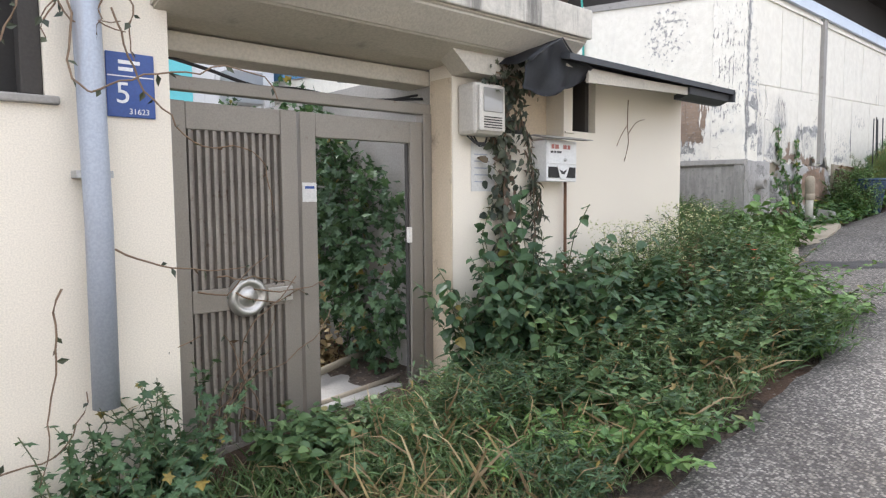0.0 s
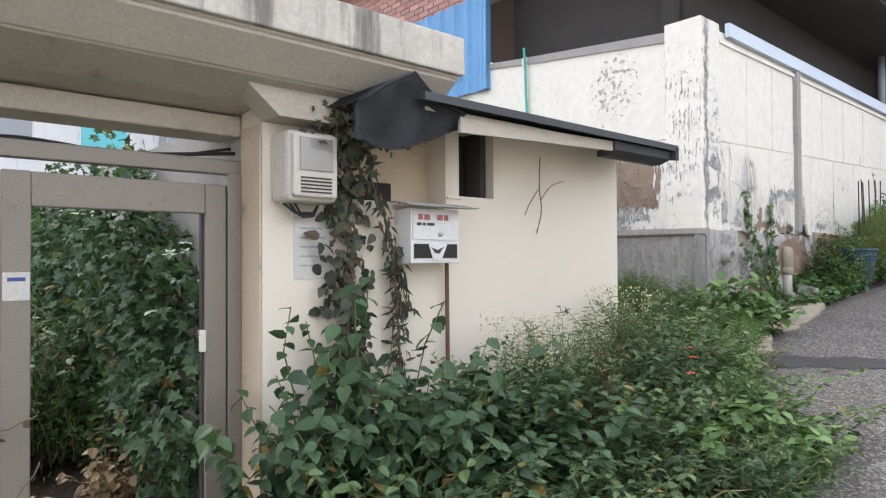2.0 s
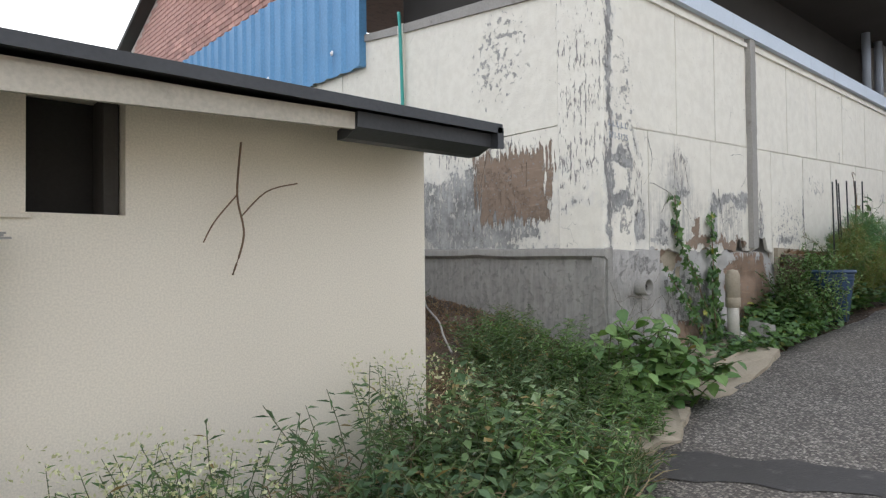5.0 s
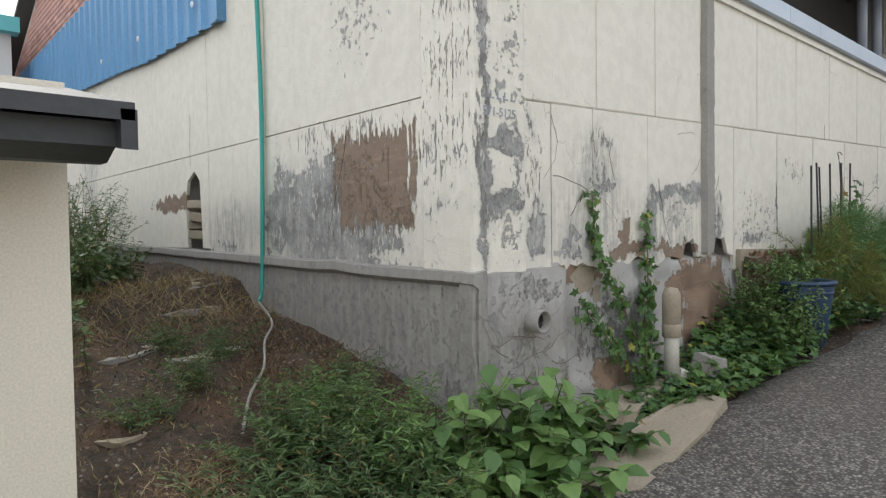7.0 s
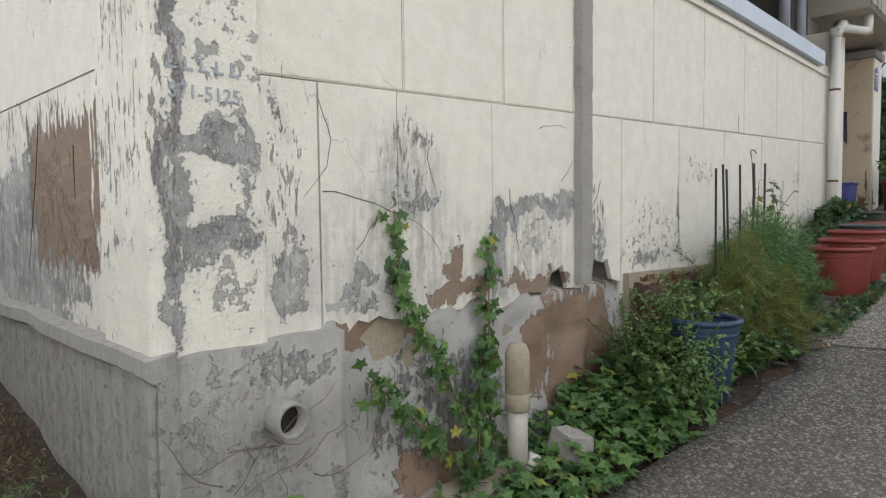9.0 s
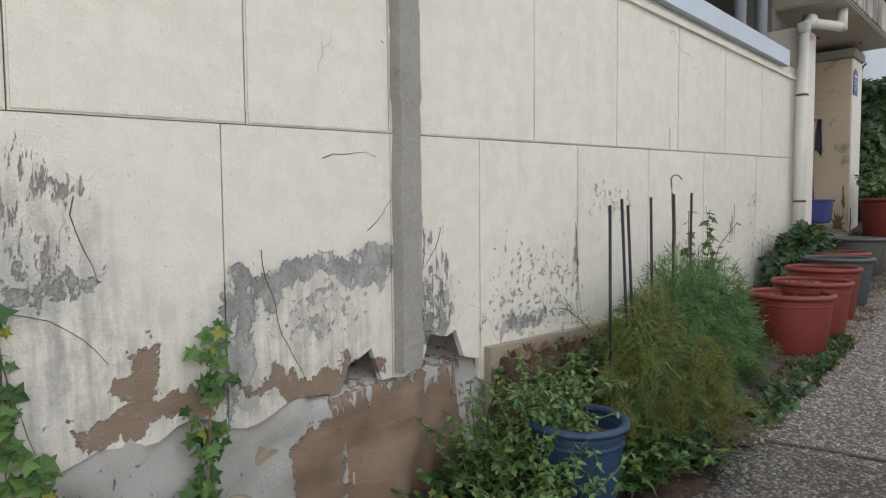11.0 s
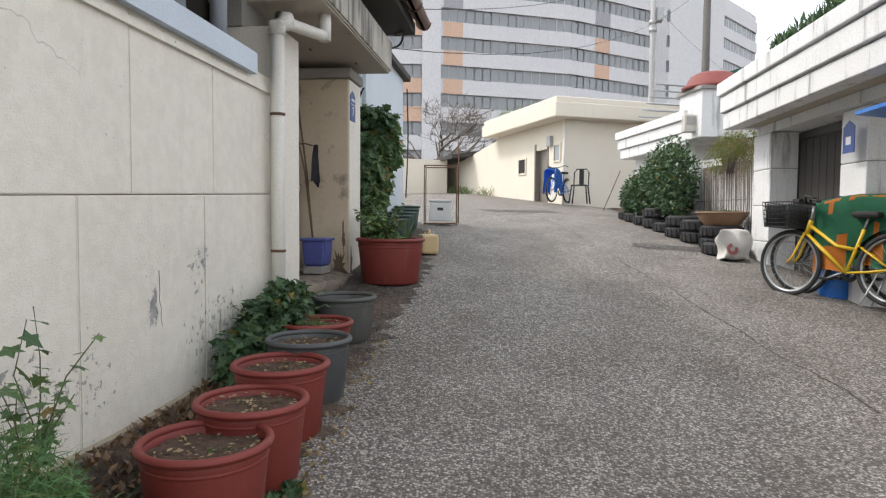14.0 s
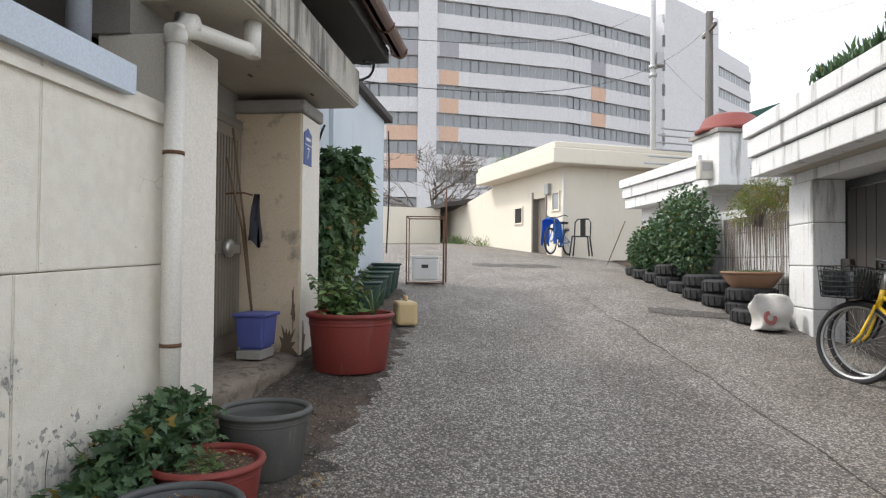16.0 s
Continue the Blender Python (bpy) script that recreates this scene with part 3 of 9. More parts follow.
for x in xs_r:
    yl, yr = road_left(x), float(np.interp(x, RIGHT_X, RIGHT_Y))
    row = [bm.verts.new((x, yl + 0.03, G(x, yl) - 0.05))]
    for k in range(25):
        y = yl + (yr - yl) * k / 24
        row.append(bm.verts.new((x, y, G(x, y) + 0.03 + 0.008 * noise.noise((x * 1.1, y * 1.1, 5)) - (0.012 if k == 0 else 0))))
    row.append(bm.verts.new((x, yr, G(x, yr) - 0.05)))
    if prev:
        for a, b, c, d in zip(prev, row, row[1:], prev[1:]):
            f = bm.faces.new((a, d, c, b))
            f.smooth = True
    prev = row
bmesh.ops.recalc_face_normals(bm, faces=bm.faces[:])
for f in bm.faces:
    f.material_index = 1 if f.calc_center_median().x < 11.25 else 0
road = structure("road", bm, [M["asphalt"], M["asphalt_dark"]], "coarse grey worn asphalt lane, patched and stained", "road")


def ribbon(name, pts, width, material, label, lift=0.036, category="crack"):
    """A thin strip that follows the road's surface."""
    bm = bmesh.new()
    prev = None
    for i, (x, y) in enumerate(pts):
        d = Vector(pts[min(i + 1, len(pts) - 1)]) - Vector(pts[max(i - 1, 0)])
        n = Vector((-d.y, d.x)).normalized() * width * (0.6 + 0.6 * abs(noise.noise((x * 5, y * 5, 1)))) / 2
        row = []
        for s in (-1, 1):
            px, py = x + n.x * s, y + n.y * s
            row.append(bm.verts.new((px, py, G(px, py) + lift + 0.008 * noise.noise((px * 1.1, py * 1.1, 5)))))
        if prev:
            bm.faces.new((prev[0], row[0], row[1], prev[1]))
        prev = row
    bmesh.ops.recalc_face_normals(bm, faces=bm.faces[:])
    for f in bm.faces:
        if f.normal.z < 0:
            f.normal_flip()
    return structure(name, bm, material, label, category)


def gutter_in(x):
    return float(np.interp(x, [10.6, 11.2, 12.5, 14.6, 15.6, 16.6, 17.4, 18.8, 20.5], [2.7, 2.52, 2.52, 2.55, 2.46, 2.48, 2.46, 2.72, 3.0])) + 0.14 * noise.noise((x * 2.3, 3, 1)) + 0.16 * noise.noise((x * 7, 3, 1)) + 0.08 * noise.noise((x * 19, 3, 1))


bm = bmesh.new()
prev = None
for x in np.arange(10.6, 20.6, 0.03):
    a, b = gutter_in(x), 3.42
    row = []
    for k in range(10):
        y = a + (b - a) * k / 9
        row.append(bm.verts.new((x, y, G(x, y) + 0.033 + 0.008 * noise.noise((x * 1.1, y * 1.1, 5)) + (0.008 + 0.012 * abs(noise.noise((x * 7, y * 7, 2))) if k else 0))))
    if prev:
        for p, q, r, t in zip(prev, row, row[1:], prev[1:]):
            f = bm.faces.new((p, q, r, t))
            f.smooth = True
    prev = row
M["gutterdirt"] = soil_of("dark gritty gutter dirt", (0.055, 0.048, 0.042), (0.165, 0.145, 0.125), (0.36, 0.33, 0.29))
structure("gutter_dirt", bm, M["gutterdirt"], "dark grit and dirt gathered along the wall", "dirt")
M["patch"] = asphalt_of("newer asphalt patch", 0.55)
M["tar"] = plain("dark tar patch", (0.035, 0.033, 0.033), 0.6, var=0.3, big=6, fine=80, relief=0.004, stain=(0.10, 0.095, 0.09), stain_at=0.6)
M["crack"] = plain("dirt filled crack", (0.08, 0.072, 0.064), 0.95, var=0.3, relief=0.002)
ribbon("road_joint", [(x, -0.35 + 0.17 * (x - 15.8) + 0.07 * noise.noise((x * 1.6, 0, 0)) + 0.03 * noise.noise((x * 6, 0, 0))) for x in np.arange(14.2, 24, 0.12)], 0.014, M["crack"], "thin dark joint running along the asphalt")
ribbon("road_crack", [(x, 0.55 + 0.42 * (x - 2.6) * 0.4 + 0.06 * noise.noise((x * 4, 9, 0))) for x in np.arange(2.2, 6.5, 0.08)], 0.02, M["crack"], "thin wandering crack in the asphalt")
ribbon("tar_strip", [(6.6 + 0.36 * (2.35 - y) + 0.05 * noise.noise((y * 3, 1, 0)), y) for y in np.arange(-2.3, 2.4, 0.12)], 0.42, M["tar"], "dark tar patch across the lane", 0.034, "tar patch")
ribbon("tar_patch", [(25.0 + 0.5 * (1.8 - y), y) for y in np.arange(0.6, 2.4, 0.1)], 0.9, M["patch"], "dark asphalt patch on the lane", 0.036, "tar patch")
ribbon("tar_patch", [(20.15 + 0.15 * (y + 1.3), y) for y in np.arange(-1.25, -0.2, 0.1)], 0.6, M["patch"], "dark patched trench in the lane", 0.036, "tar patch")
ribbon("slab_joint", [(11.25 + 0.10 * (2.6 - y) + 0.02 * noise.noise((y * 4, 4, 0)), y) for y in np.arange(0.9, 2.7, 0.08)], 0.03, M["crack"], "open joint between road slabs")

# ---- left house: gate wall, canopy, lean-to ----
W = M["cream"]
left = structure("wall_gate_left", made_box(-9, 1.05, 3.1, 3.32, -1.2, 1.92), W, "cream painted wall with bare vines", "wall")
bm = made_box(0.55, 1.05, 3.1, 3.32, 1.92, 2.9)
box(bm, -9, -0.7, 3.1, 3.32, 1.92, 2.9)
box(bm, -0.7, 0.55, 3.1, 3.32, 2.75, 2.9)
structure("wall_gate_upper", bm, W, "cream painted wall round a dark window", "wall")
# the sheet paints the unlit room behind the window
win = tagged(part("window_1", made_box(-0.7, 0.55, 3.22, 3.24, 1.92, 2.75), M["void"]), "window with its unlit inside painted near-black and a dusty timber frame", "window", "", "structure")
bm = made_box(0.47, 0.55, 3.12, 3.22, 1.94, 2.75, bevel=0.006)
box(bm, -0.7, -0.62, 3.12, 3.22, 1.94, 2.75, bevel=0.006)
box(bm, -0.12, -0.06, 3.14, 3.22, 1.94, 2.75, bevel=0.006)
part("window_frame", bm, M["dark"], win)
part("window_sill", made_box(-0.75, 0.6, 3.07, 3.22, 1.90, 1.935, bevel=0.008), M["concrete"], win)

bm = bmesh.new()
prism(bm, [(3.75, 2.33), (3.12, 2.36), (2.86, 2.42), (2.70, 2.54), (2.70, 2.74), (3.75, 2.76)], "x", 0.98, 3.67)
bmesh.ops.bevel(bm, geom=bm.edges[:], offset=0.012, segments=2, affect="EDGES")
canopy = structure("canopy_gate", bm, M["canopy"], "cracked concrete canopy slab over the gate", "canopy")
part("edge_band", made_box(0.97, 3.685, 2.67, 2.705, 2.56, 2.75, bevel=0.008), M["canopy_edge"], canopy, "rain-streaked slab edge")
bm = made_box(3.675, 3.69, 2.72, 3.7, 2.56, 2.75)
part("end_band", bm, M["canopy_edge"], canopy, "rain-streaked slab end")
beam = structure("canopy_beam", made_box(1.05, 2.80, 3.32, 3.55, 2.24, 2.34, bevel=0.01), M["canopy"], "rough concrete beam above the gate", "beam")

# lean-to wall with its small dark opening and its return towards the gate
structure("canopy_bracket", prism(bmesh.new(), [(2.80, 2.28), (3.12, 2.28), (3.38, 2.45), (2.60, 2.45)], "y", 2.93, 3.098), M["canopy"], "flared concrete bracket under the canopy", "bracket")
# thin ochre face paints the shade on the pier's side under the canopy
structure("gate_return", made_box(2.788, 2.797, 3.102, 3.30, 0.0, 2.27), M["ochre"], "side of the gate pier with its shade painted in as stained ochre", "wall")
lean = structure("wall_lean_to", made_box(2.80, 3.20, 3.1, 3.32, -0.6, 2.36), W, "cream painted lean-to wall with faint cracks", "wall")
for sec in (
        (3.20, 3.93, 3.1, 3.32, -0.6, 1.95),
        (3.93, 4.035, 3.1, 3.32, -0.6, 2.55),
        (4.035, 4.325, 3.1, 3.32, -0.6, 2.01),
        (4.035, 4.325, 3.1, 3.32, 2.42, 2.55),
        (4.325, 5.65, 3.1, 3.32, -0.6, 2.55),
        (5.43, 5.65, 3.32, 9.0, -0.6, 2.55),
):
    part("wall_section", made_box(*sec), W, lean)
# darker ochre back has the recess's shade painted in
part("recess_back", made_box(3.20, 3.93, 3.27, 3.318, 1.952, 2.55), M["ochre"], lean, "ochre back of a wall recess with the shade in its colour")
part("ledge", made_box(3.935, 4.05, 3.085, 3.099, 1.99, 2.005, bevel=0.003), W, lean)
structure("wall_garden_side", made_box(2.80, 3.02, 3.322, 9.0, -0.6, 2.36), M["concrete"], "grey stained garden wall behind the gate", "wall")
# near-black sheet closes the opening in place of an unlit room
win2 = tagged(part("window_2", made_box(4.00, 4.38, 3.315, 3.335, 1.98, 2.45), M["void"]), "near-black sheet painting the unlit inside of a small glassless window", "window", "", "structure")
part("window_frame", made_box(4.27, 4.32, 3.16, 3.30, 2.012, 2.42, bevel=0.004), M["dark"], win2)
# near-black block on the recess back stands for a shaded vent hole
win3 = tagged(part("window_3", made_box(3.22, 3.63, 3.22, 3.268, 1.955, 2.065, bevel=0.004), M["void"]), "near-black block painting the shade in a narrow vent opening", "window", "", "structure")
# thin sloping roof with drooping edge
bm = bmesh.new()
prism(bm, [(2.62, 2.385), (2.62, 2.425), (3.4, 2.60), (9.0, 3.5), (9.0, 3.44), (3.4, 2.54)], "x", 3.38, 5.69)
roof1 = tagged(part("roof_lean_to", bm, M["roof"]), "thin dark roofing sheet over the lean-to", "roof", "", "structure")
part("gutter", prism(bmesh.new(), [(2.66, 2.385), (2.665, 2.33), (2.74, 2.30), (2.80, 2.30), (2.80, 2.335), (2.76, 2.345), (2.70, 2.385)], "x", 4.98, 5.66), M["roof"], roof1, "dark sheet gutter")
part("fascia", prism(bmesh.new(), [(3.66, 2.275), (5.0, 2.325), (5.0, 2.385), (3.66, 2.355)], "y", 2.68, 2.70), M["canopy"], roof1, "pale fascia board")
part("soffit", prism(bmesh.new(), [(2.70, 2.36), (3.1, 2.45), (3.1, 2.47), (2.70, 2.38)], "x", 3.4, 5.66), M["canopy"], roof1, "dusty soffit board")
part("verge", prism(bmesh.new(), [(2.62, 2.32), (2.62, 2.41), (9.0, 3.46), (9.0, 3.37)], "x", 5.66, 5.695), M["roof"], roof1)

# ---- warehouse ----
def wall_top(x):
    return 3.93 - 0.003 * (x - 7.9)


def seam_z(x):
    return 2.80 + 0.034 * (x - 7.6)


south_blobs = [(7.46, 2.9, 0.09, 1.3, "p"), (7.49, 2.3, 0.06, 0.6, "m"), (7.50, 3.2, 0.05, 0.8, "m"), (7.51, 3.75, 0.06, 0.35, "m"), (7.65, 2.58, 0.13, 0.05, "c"), (7.62, 2.25, 0.17, 0.08, "c"),
               (7.73, 2.45, 0.03, 0.25, "f"), (7.68, 2.9, 0.18, 0.8, "s"), (7.66, 2.2, 0.16, 0.4, "s"), (7.88, 2.45, 0.10, 0.5, "p"), (7.88, 2.7, 0.06, 0.12, "f"), (7.92, 2.12, 0.12, 0.26, "m"),
               (8.42, 2.12, 0.55, 0.36, "d"), (8.5, 2.42, 0.25, 0.12, "f"), (8.48, 2.58, 0.2, 0.22, "p"), (8.45, 2.42, 0.30, 0.3, "d"), (8.3, 2.05, 0.3, 0.2, "f"), (8.75, 2.1, 0.06, 0.10, "earth"), (8.88, 1.99, 0.16, 0.06, "earth"),
               (9.25, 2.1, 0.5, 0.3, "d"), (9.06, 2.14, 0.07, 0.22, "c"), (9.14, 2.32, 0.10, 0.06, "c"), (9.38, 2.36, 0.24, 0.04, "c"), (9.62, 2.37, 0.10, 0.07, "c"), (9.35, 1.98, 0.30, 0.05, "earth"), (8.72, 1.97, 0.16, 0.07, "earth"), (9.2, 2.0, 0.6, 0.2, "d"), (9.4, 2.2, 0.3, 0.15, "s"), (9.95, 2.2, 0.2, 0.45, "p"), (9.95, 2.15, 0.18, 0.3, "f"),
               (10.7, 2.15, 0.6, 0.40, "s"), (10.65, 2.03, 0.45, 0.10, "f"), (11.05, 2.25, 0.04, 0.35, "f"), (11.42, 2.62, 0.40, 0.14, "s"), (12.4, 2.15, 0.9, 0.25, "s"),
               (13.35, 2.45, 0.05, 0.2, "f"), (13.86, 2.62, 0.10, 0.10, "f"), (13.84, 2.58, 0.16, 0.2, "s"), (14.1, 2.2, 0.6, 0.3, "s"), (14.2, 2.12, 0.6, 0.2, "d")]
west_blobs = [(4.19, 2.43, 0.42, 0.29, "slab"), (4.75, 2.22, 0.85, 0.36, "c"), (4.2, 2.08, 0.5, 0.14, "m"), (4.6, 2.75, 0.9, 0.12, "p"), (3.6, 2.9, 0.16, 1.2, "p"), (5.35, 2.5, 0.16, 0.4, "f"), (4.3, 3.5, 0.4, 0.5, "s"),
              (6.1, 2.15, 0.6, 0.3, "d"), (7.5, 2.42, 0.6, 0.08, "earth"), (6.3, 2.0, 0.5, 0.15, "f"), (5.1, 2.05, 0.6, 0.2, "d"), (10.6, 3.0, 0.5, 1.2, "d")]
M["wall_s"] = worn_wall("peeling cream wall south", CREAM, CEMENT, EARTH, south_blobs, 1.86, 0)
M["wall_w"] = worn_wall("peeling cream wall west", CREAM, CEMENT, EARTH, west_blobs, 1.98, 1)

bm = made_box(7.50, 9.3, 3.37, 3.6, 0.9, 3.91)
box(bm, 10.25, 14.93, 3.37, 3.6, 0.9, 3.91)
box(bm, 9.3, 10.25, 3.37, 3.6, 2.14, 3.91)
box(bm, 9.3, 10.25, 3.56, 3.6, 0.9, 2.14)
core = structure("wall_warehouse_south", bm, M["concrete_worn"], "peeling cream panel wall with bare cement patches", "wall")


def slab_panel(x0, x1, lower, ragged=False):
    """One wall panel with a soft edge; ragged ones are broken off along the foot."""
    g = 0.0022
    a, b = x0 + g, x1 - g
    if lower:
        n = max(2, int((b - a) / 0.05)) if ragged else 1
        foot = []
        for i in range(n + 1):
            x = a + (b - a) * i / n
            base = (2.04 if 9.46 < x < 9.66 or 9.92 < x < 10.1 else 1.91) if ragged else max(1.80, G(x, 3.2) - 0.05) if x < 11 else G(x, 3.2) - 0.05
            foot.append((x, base + (0.07 * noise.noise((x * 5, 3, 0)) + 0.03 * noise.noise((x * 17, 3, 0)) if ragged else 0)))
        outline = foot + [(b, seam_z(b) - g), (a, seam_z(a) - g)]
    else:
        outline = [(a, seam_z(a) + g), (b, seam_z(b) + g), (b, wall_top(b)), (a, wall_top(a))]
    bm = bmesh.new()
    prism(bm, outline, "y", 3.34, 3.368)
    if not ragged:
        bmesh.ops.bevel(bm, geom=[e for e in bm.edges if abs(e.verts[0].co.y - 3.34) < 1e-4 and abs(e.verts[1].co.y - 3.34) < 1e-4], offset=0.006, segments=2, affect="EDGES")
    return part("panel", bm, M["wall_s"], core)


UP = [7.42, 7.80, 8.46, 9.11, 9.72, 10.67, 11.49, 12.33, 13.17, 14.02, 14.95]
LOW = [7.42, 7.80, 8.04, 8.42, 9.02, 9.72, 10.25, 11.07, 11.9, 12.78, 13.9, 14.95]
for a, b in zip(UP, UP[1:]):
    slab_panel(a, b, False)
for a, b in zip(LOW, LOW[1:]):
    slab_panel(a, b, True, ragged=7.9 < a < 10)

bm = made_box(7.47, 7.7, 3.6, 6.7, 0.9, 3.85)
box(bm, 7.47, 7.7, 7.2, 17, 0.9, 3.85)
box(bm, 7.47, 7.7, 6.7, 7.2, 2.75, 3.85)
box(bm, 7.66, 7.7, 6.7, 7.2, 0.9, 2.75)
core_w = structure("wall_warehouse_west", bm, M["plinth"], "peeling cream warehouse wall with brown bare patches", "wall")
WY = [3.66, 5.55, 6.60, 10.2, 17.0]
for a, b in zip(WY, WY[1:]):
    for lo in (True, False):
        if lo and a == 6.60:
            # broken hole at the foot of this panel
            ol = [(a + 0.004, 2.0), (6.77, 2.0), (6.79, 2.34), (6.81, 2.60), (6.93, 2.69), (7.10, 2.61), (7.16, 2.38), (7.12, 2.0), (b - 0.004, 2.0), (b - 0.004, 2.83), (a + 0.004, 2.83)]
        elif lo:
            ol = [(a + 0.004, 1.90), (b - 0.004, 1.90), (b - 0.004, 2.83), (a + 0.004, 2.83)]
        else:
            tops = {3.66: (3.88, 4.09), 5.55: (4.09, 4.18), 6.60: (4.1, 4.1), 10.2: (4.6, 4.6)}[a]
            ol = [(a + 0.004, 2.838), (b - 0.004, 2.838), (b - 0.004, tops[1]), (a + 0.004, tops[0])]
        bm = bmesh.new()
        prism(bm, ol, "x", 7.44, 7.468)
        part("panel", bm, M["wall_w"], core_w)
part("panel_joint", made_box(7.415, 7.44, 5.52, 5.60, 1.9, 4.1, bevel=0.004), M["wall_w"], core_w)
part("coping", prism(bmesh.new(), [(3.62, 3.80), (5.6, 4.02), (6.2, 4.1), (6.2, 4.17), (5.6, 4.10), (3.62, 3.90)], "x", 7.42, 7.75), M["concrete"], core_w, "thin cement coping")
part("corner_pier", made_box(7.41, 7.80, 3.31, 3.70, 1.88, 3.98, bevel=0.018), M["wall_s"], core, "peeling corner pier")
# plinth
bm = bmesh.new()
n = 26
top = [(7.38 + 0.012 * noise.noise((i * 0.7, 0, 0)), 3.28 + i * 0.25, 1.92 + 0.015 * noise.noise((i * 0.9, 5, 0)) + 0.004 * i) for i in range(n)]
rows = []
for x, y, z in top:
    rows.append([bm.verts.new(p) for p in ((7.47, y, z + 0.012), (x, y, z), (x - 0.004, y, z - 0.05), (x + 0.03, y, z - 0.075), (x + 0.02, y, 0.6), (7.47, y, 0.6))])
for a, b in zip(rows, rows[1:]):
    for k in range(5):
        bm.faces.new((a[k], b[k], b[k + 1], a[k + 1]))
bm.faces.new(rows[0])
bmesh.ops.recalc_face_normals(bm, faces=bm.faces[:])
structure("plinth_west", bm, M["plinth"], "grey cement plinth with a rough ledge", "plinth")
bm = bmesh.new()
rows = []
for i in range(24):
    x = 7.385 + i * 0.031
    dy = 0.05 * max(0, noise.noise((x * 3, 8, 0))) + 0.012 * noise.noise((x * 11, 8, 0))
    rows.append([bm.verts.new(p) for p in ((x, 3.39, 1.93), (x, 3.29 + dy * 0.3, 1.91 + 0.02 * noise.noise((x * 6, 1, 0))), (x, 3.30 + dy, 1.6), (x, 3.27 + dy, 1.3), (x, 3.24, 0.7), (x, 3.39, 0.7))])
for a, b in zip(rows, rows[1:]):
    for k in range(5):
        f = bm.faces.new((a[k], a[k + 1], b[k + 1], b[k]))
        f.smooth = k in (1, 2, 3)
bm.faces.new(rows[0])
bm.faces.new(rows[-1][::-1])
bmesh.ops.recalc_face_normals(bm, faces=bm.faces[:])
structure("plinth_south", bm, M["plinth"], "cracked and patched cement plinth", "plinth")
# bare earth and rubble face under the broken panels
M["rubble"] = worn_wall("bare rubble foot", (0.42, 0.41, 0.39), (0.20, 0.195, 0.185), (0.225, 0.155, 0.108), [(9.78, 1.58, 0.36, 0.34, "slab"), (9.38, 1.62, 0.12, 0.25, "earth"), (8.7, 1.5, 0.7, 0.4, "f"), (8.6, 1.5, 0.6, 0.4, "p"), (8.25, 1.88, 0.25, 0.07, "earth"), (8.55, 1.6, 0.4, 0.3, "s"), (8.6, 1.25, 0.25, 0.10, "earth")], None, 0)
bm = bmesh.new()
xs = np.arange(8.02, 10.45, 0.035)
zs = np.arange(0.85, 2.08, 0.05)
vs = [[bm.verts.new((x, 3.36 - (0.05 * (2.0 - z)) + 0.06 * noise.noise((x * 3, z * 3, 4)) + 0.035 * noise.noise((x * 9, z * 11, 4)) + 0.012 * noise.noise((x * 31, z * 31, 4)) + (0.16 if z > 1.92 and 9.35 < x < 10.2 else 0), z)) for z in zs] for x in xs]
for a, b in zip(vs, vs[1:]):
    for k in range(len(zs) - 1):
        f = bm.faces.new((a[k], a[k + 1], b[k + 1], b[k]))
        f.smooth = True
bmesh.ops.recalc_face_normals(bm, faces=bm.faces[:])
structure("rubble_foot", bm, M["rubble"], "crumbled earth and cement below the wall panels", "wall foot")
structure("wall_strip", prism(bmesh.new(), [(10.28, 1.25), (14.93, 1.6), (14.93, 1.93), (13.0, 1.88), (11.9, 1.91), (10.28, 1.95)], "y", 3.30, 3.338), M["concrete_worn"], "damp cement strip along the wall foot", "wall foot")


def heap(x, y):
    """Height of the soil heaped against the wall foot."""
    top = float(np.interp(x, [10.2, 10.35, 11.0, 12.0, 13.2, 14.9], [1.45, 1.88, 1.87, 1.86, 1.86, 1.93]))
    a = float(np.interp(x, [10.2, 12.3, 12.7], [2.86, 2.86, 2.96]))
    k = max(0.0, min(1.0, (y - a) / (3.24 - a)))
    return G(x, y) + 0.03 + max(0.0, top - G(x, y) - 0.03) * k * k * (3 - 2 * k)


bm = bmesh.new()
prev = None
for x in np.arange(10.2, 14.92, 0.05):
    row = [bm.verts.new((x, y, heap(x, y) + (0.03 * noise.noise((x * 5, y * 5, 8)) + 0.015 * noise.noise((x * 14, y * 14, 8))) * (1 if y > 2.9 else 0) - (0.03 if y < 2.82 else 0))) for y in np.linspace(2.78, 3.31, 13)]
    if prev:
        for p, q, r, t in zip(prev, row, row[1:], prev[1:]):
            f = bm.faces.new((p, q, r, t))
            f.smooth = True
    prev = row
structure("soil_heap", bm, M["earth"], "dark soil and litter heaped against the wall foot", "soil")
# batten up the wall
batten = empty("wall_batten", pose(0, 0, 0), "grey cement batten covering a wall joint", "batten", kind="structure")
bm = bmesh.new()
zz = np.arange(1.94, 3.98, 0.04)
rows = []
for z in zz:
    w, u = 0.012 * noise.noise((z * 4, 0, 0)) + 0.004 * noise.noise((z * 17, 0, 0)), 0.010 * noise.noise((z * 9, 5, 0)) + 0.006 * noise.noise((z * 23, 5, 0))
    rows.append([bm.verts.new(p) for p in ((9.728 + w, 3.342, z), (9.738 + w, 3.295 + u * 0.5, z), (9.845 + u, 3.295 - u * 0.4, z), (9.858 + u, 3.342, z))])
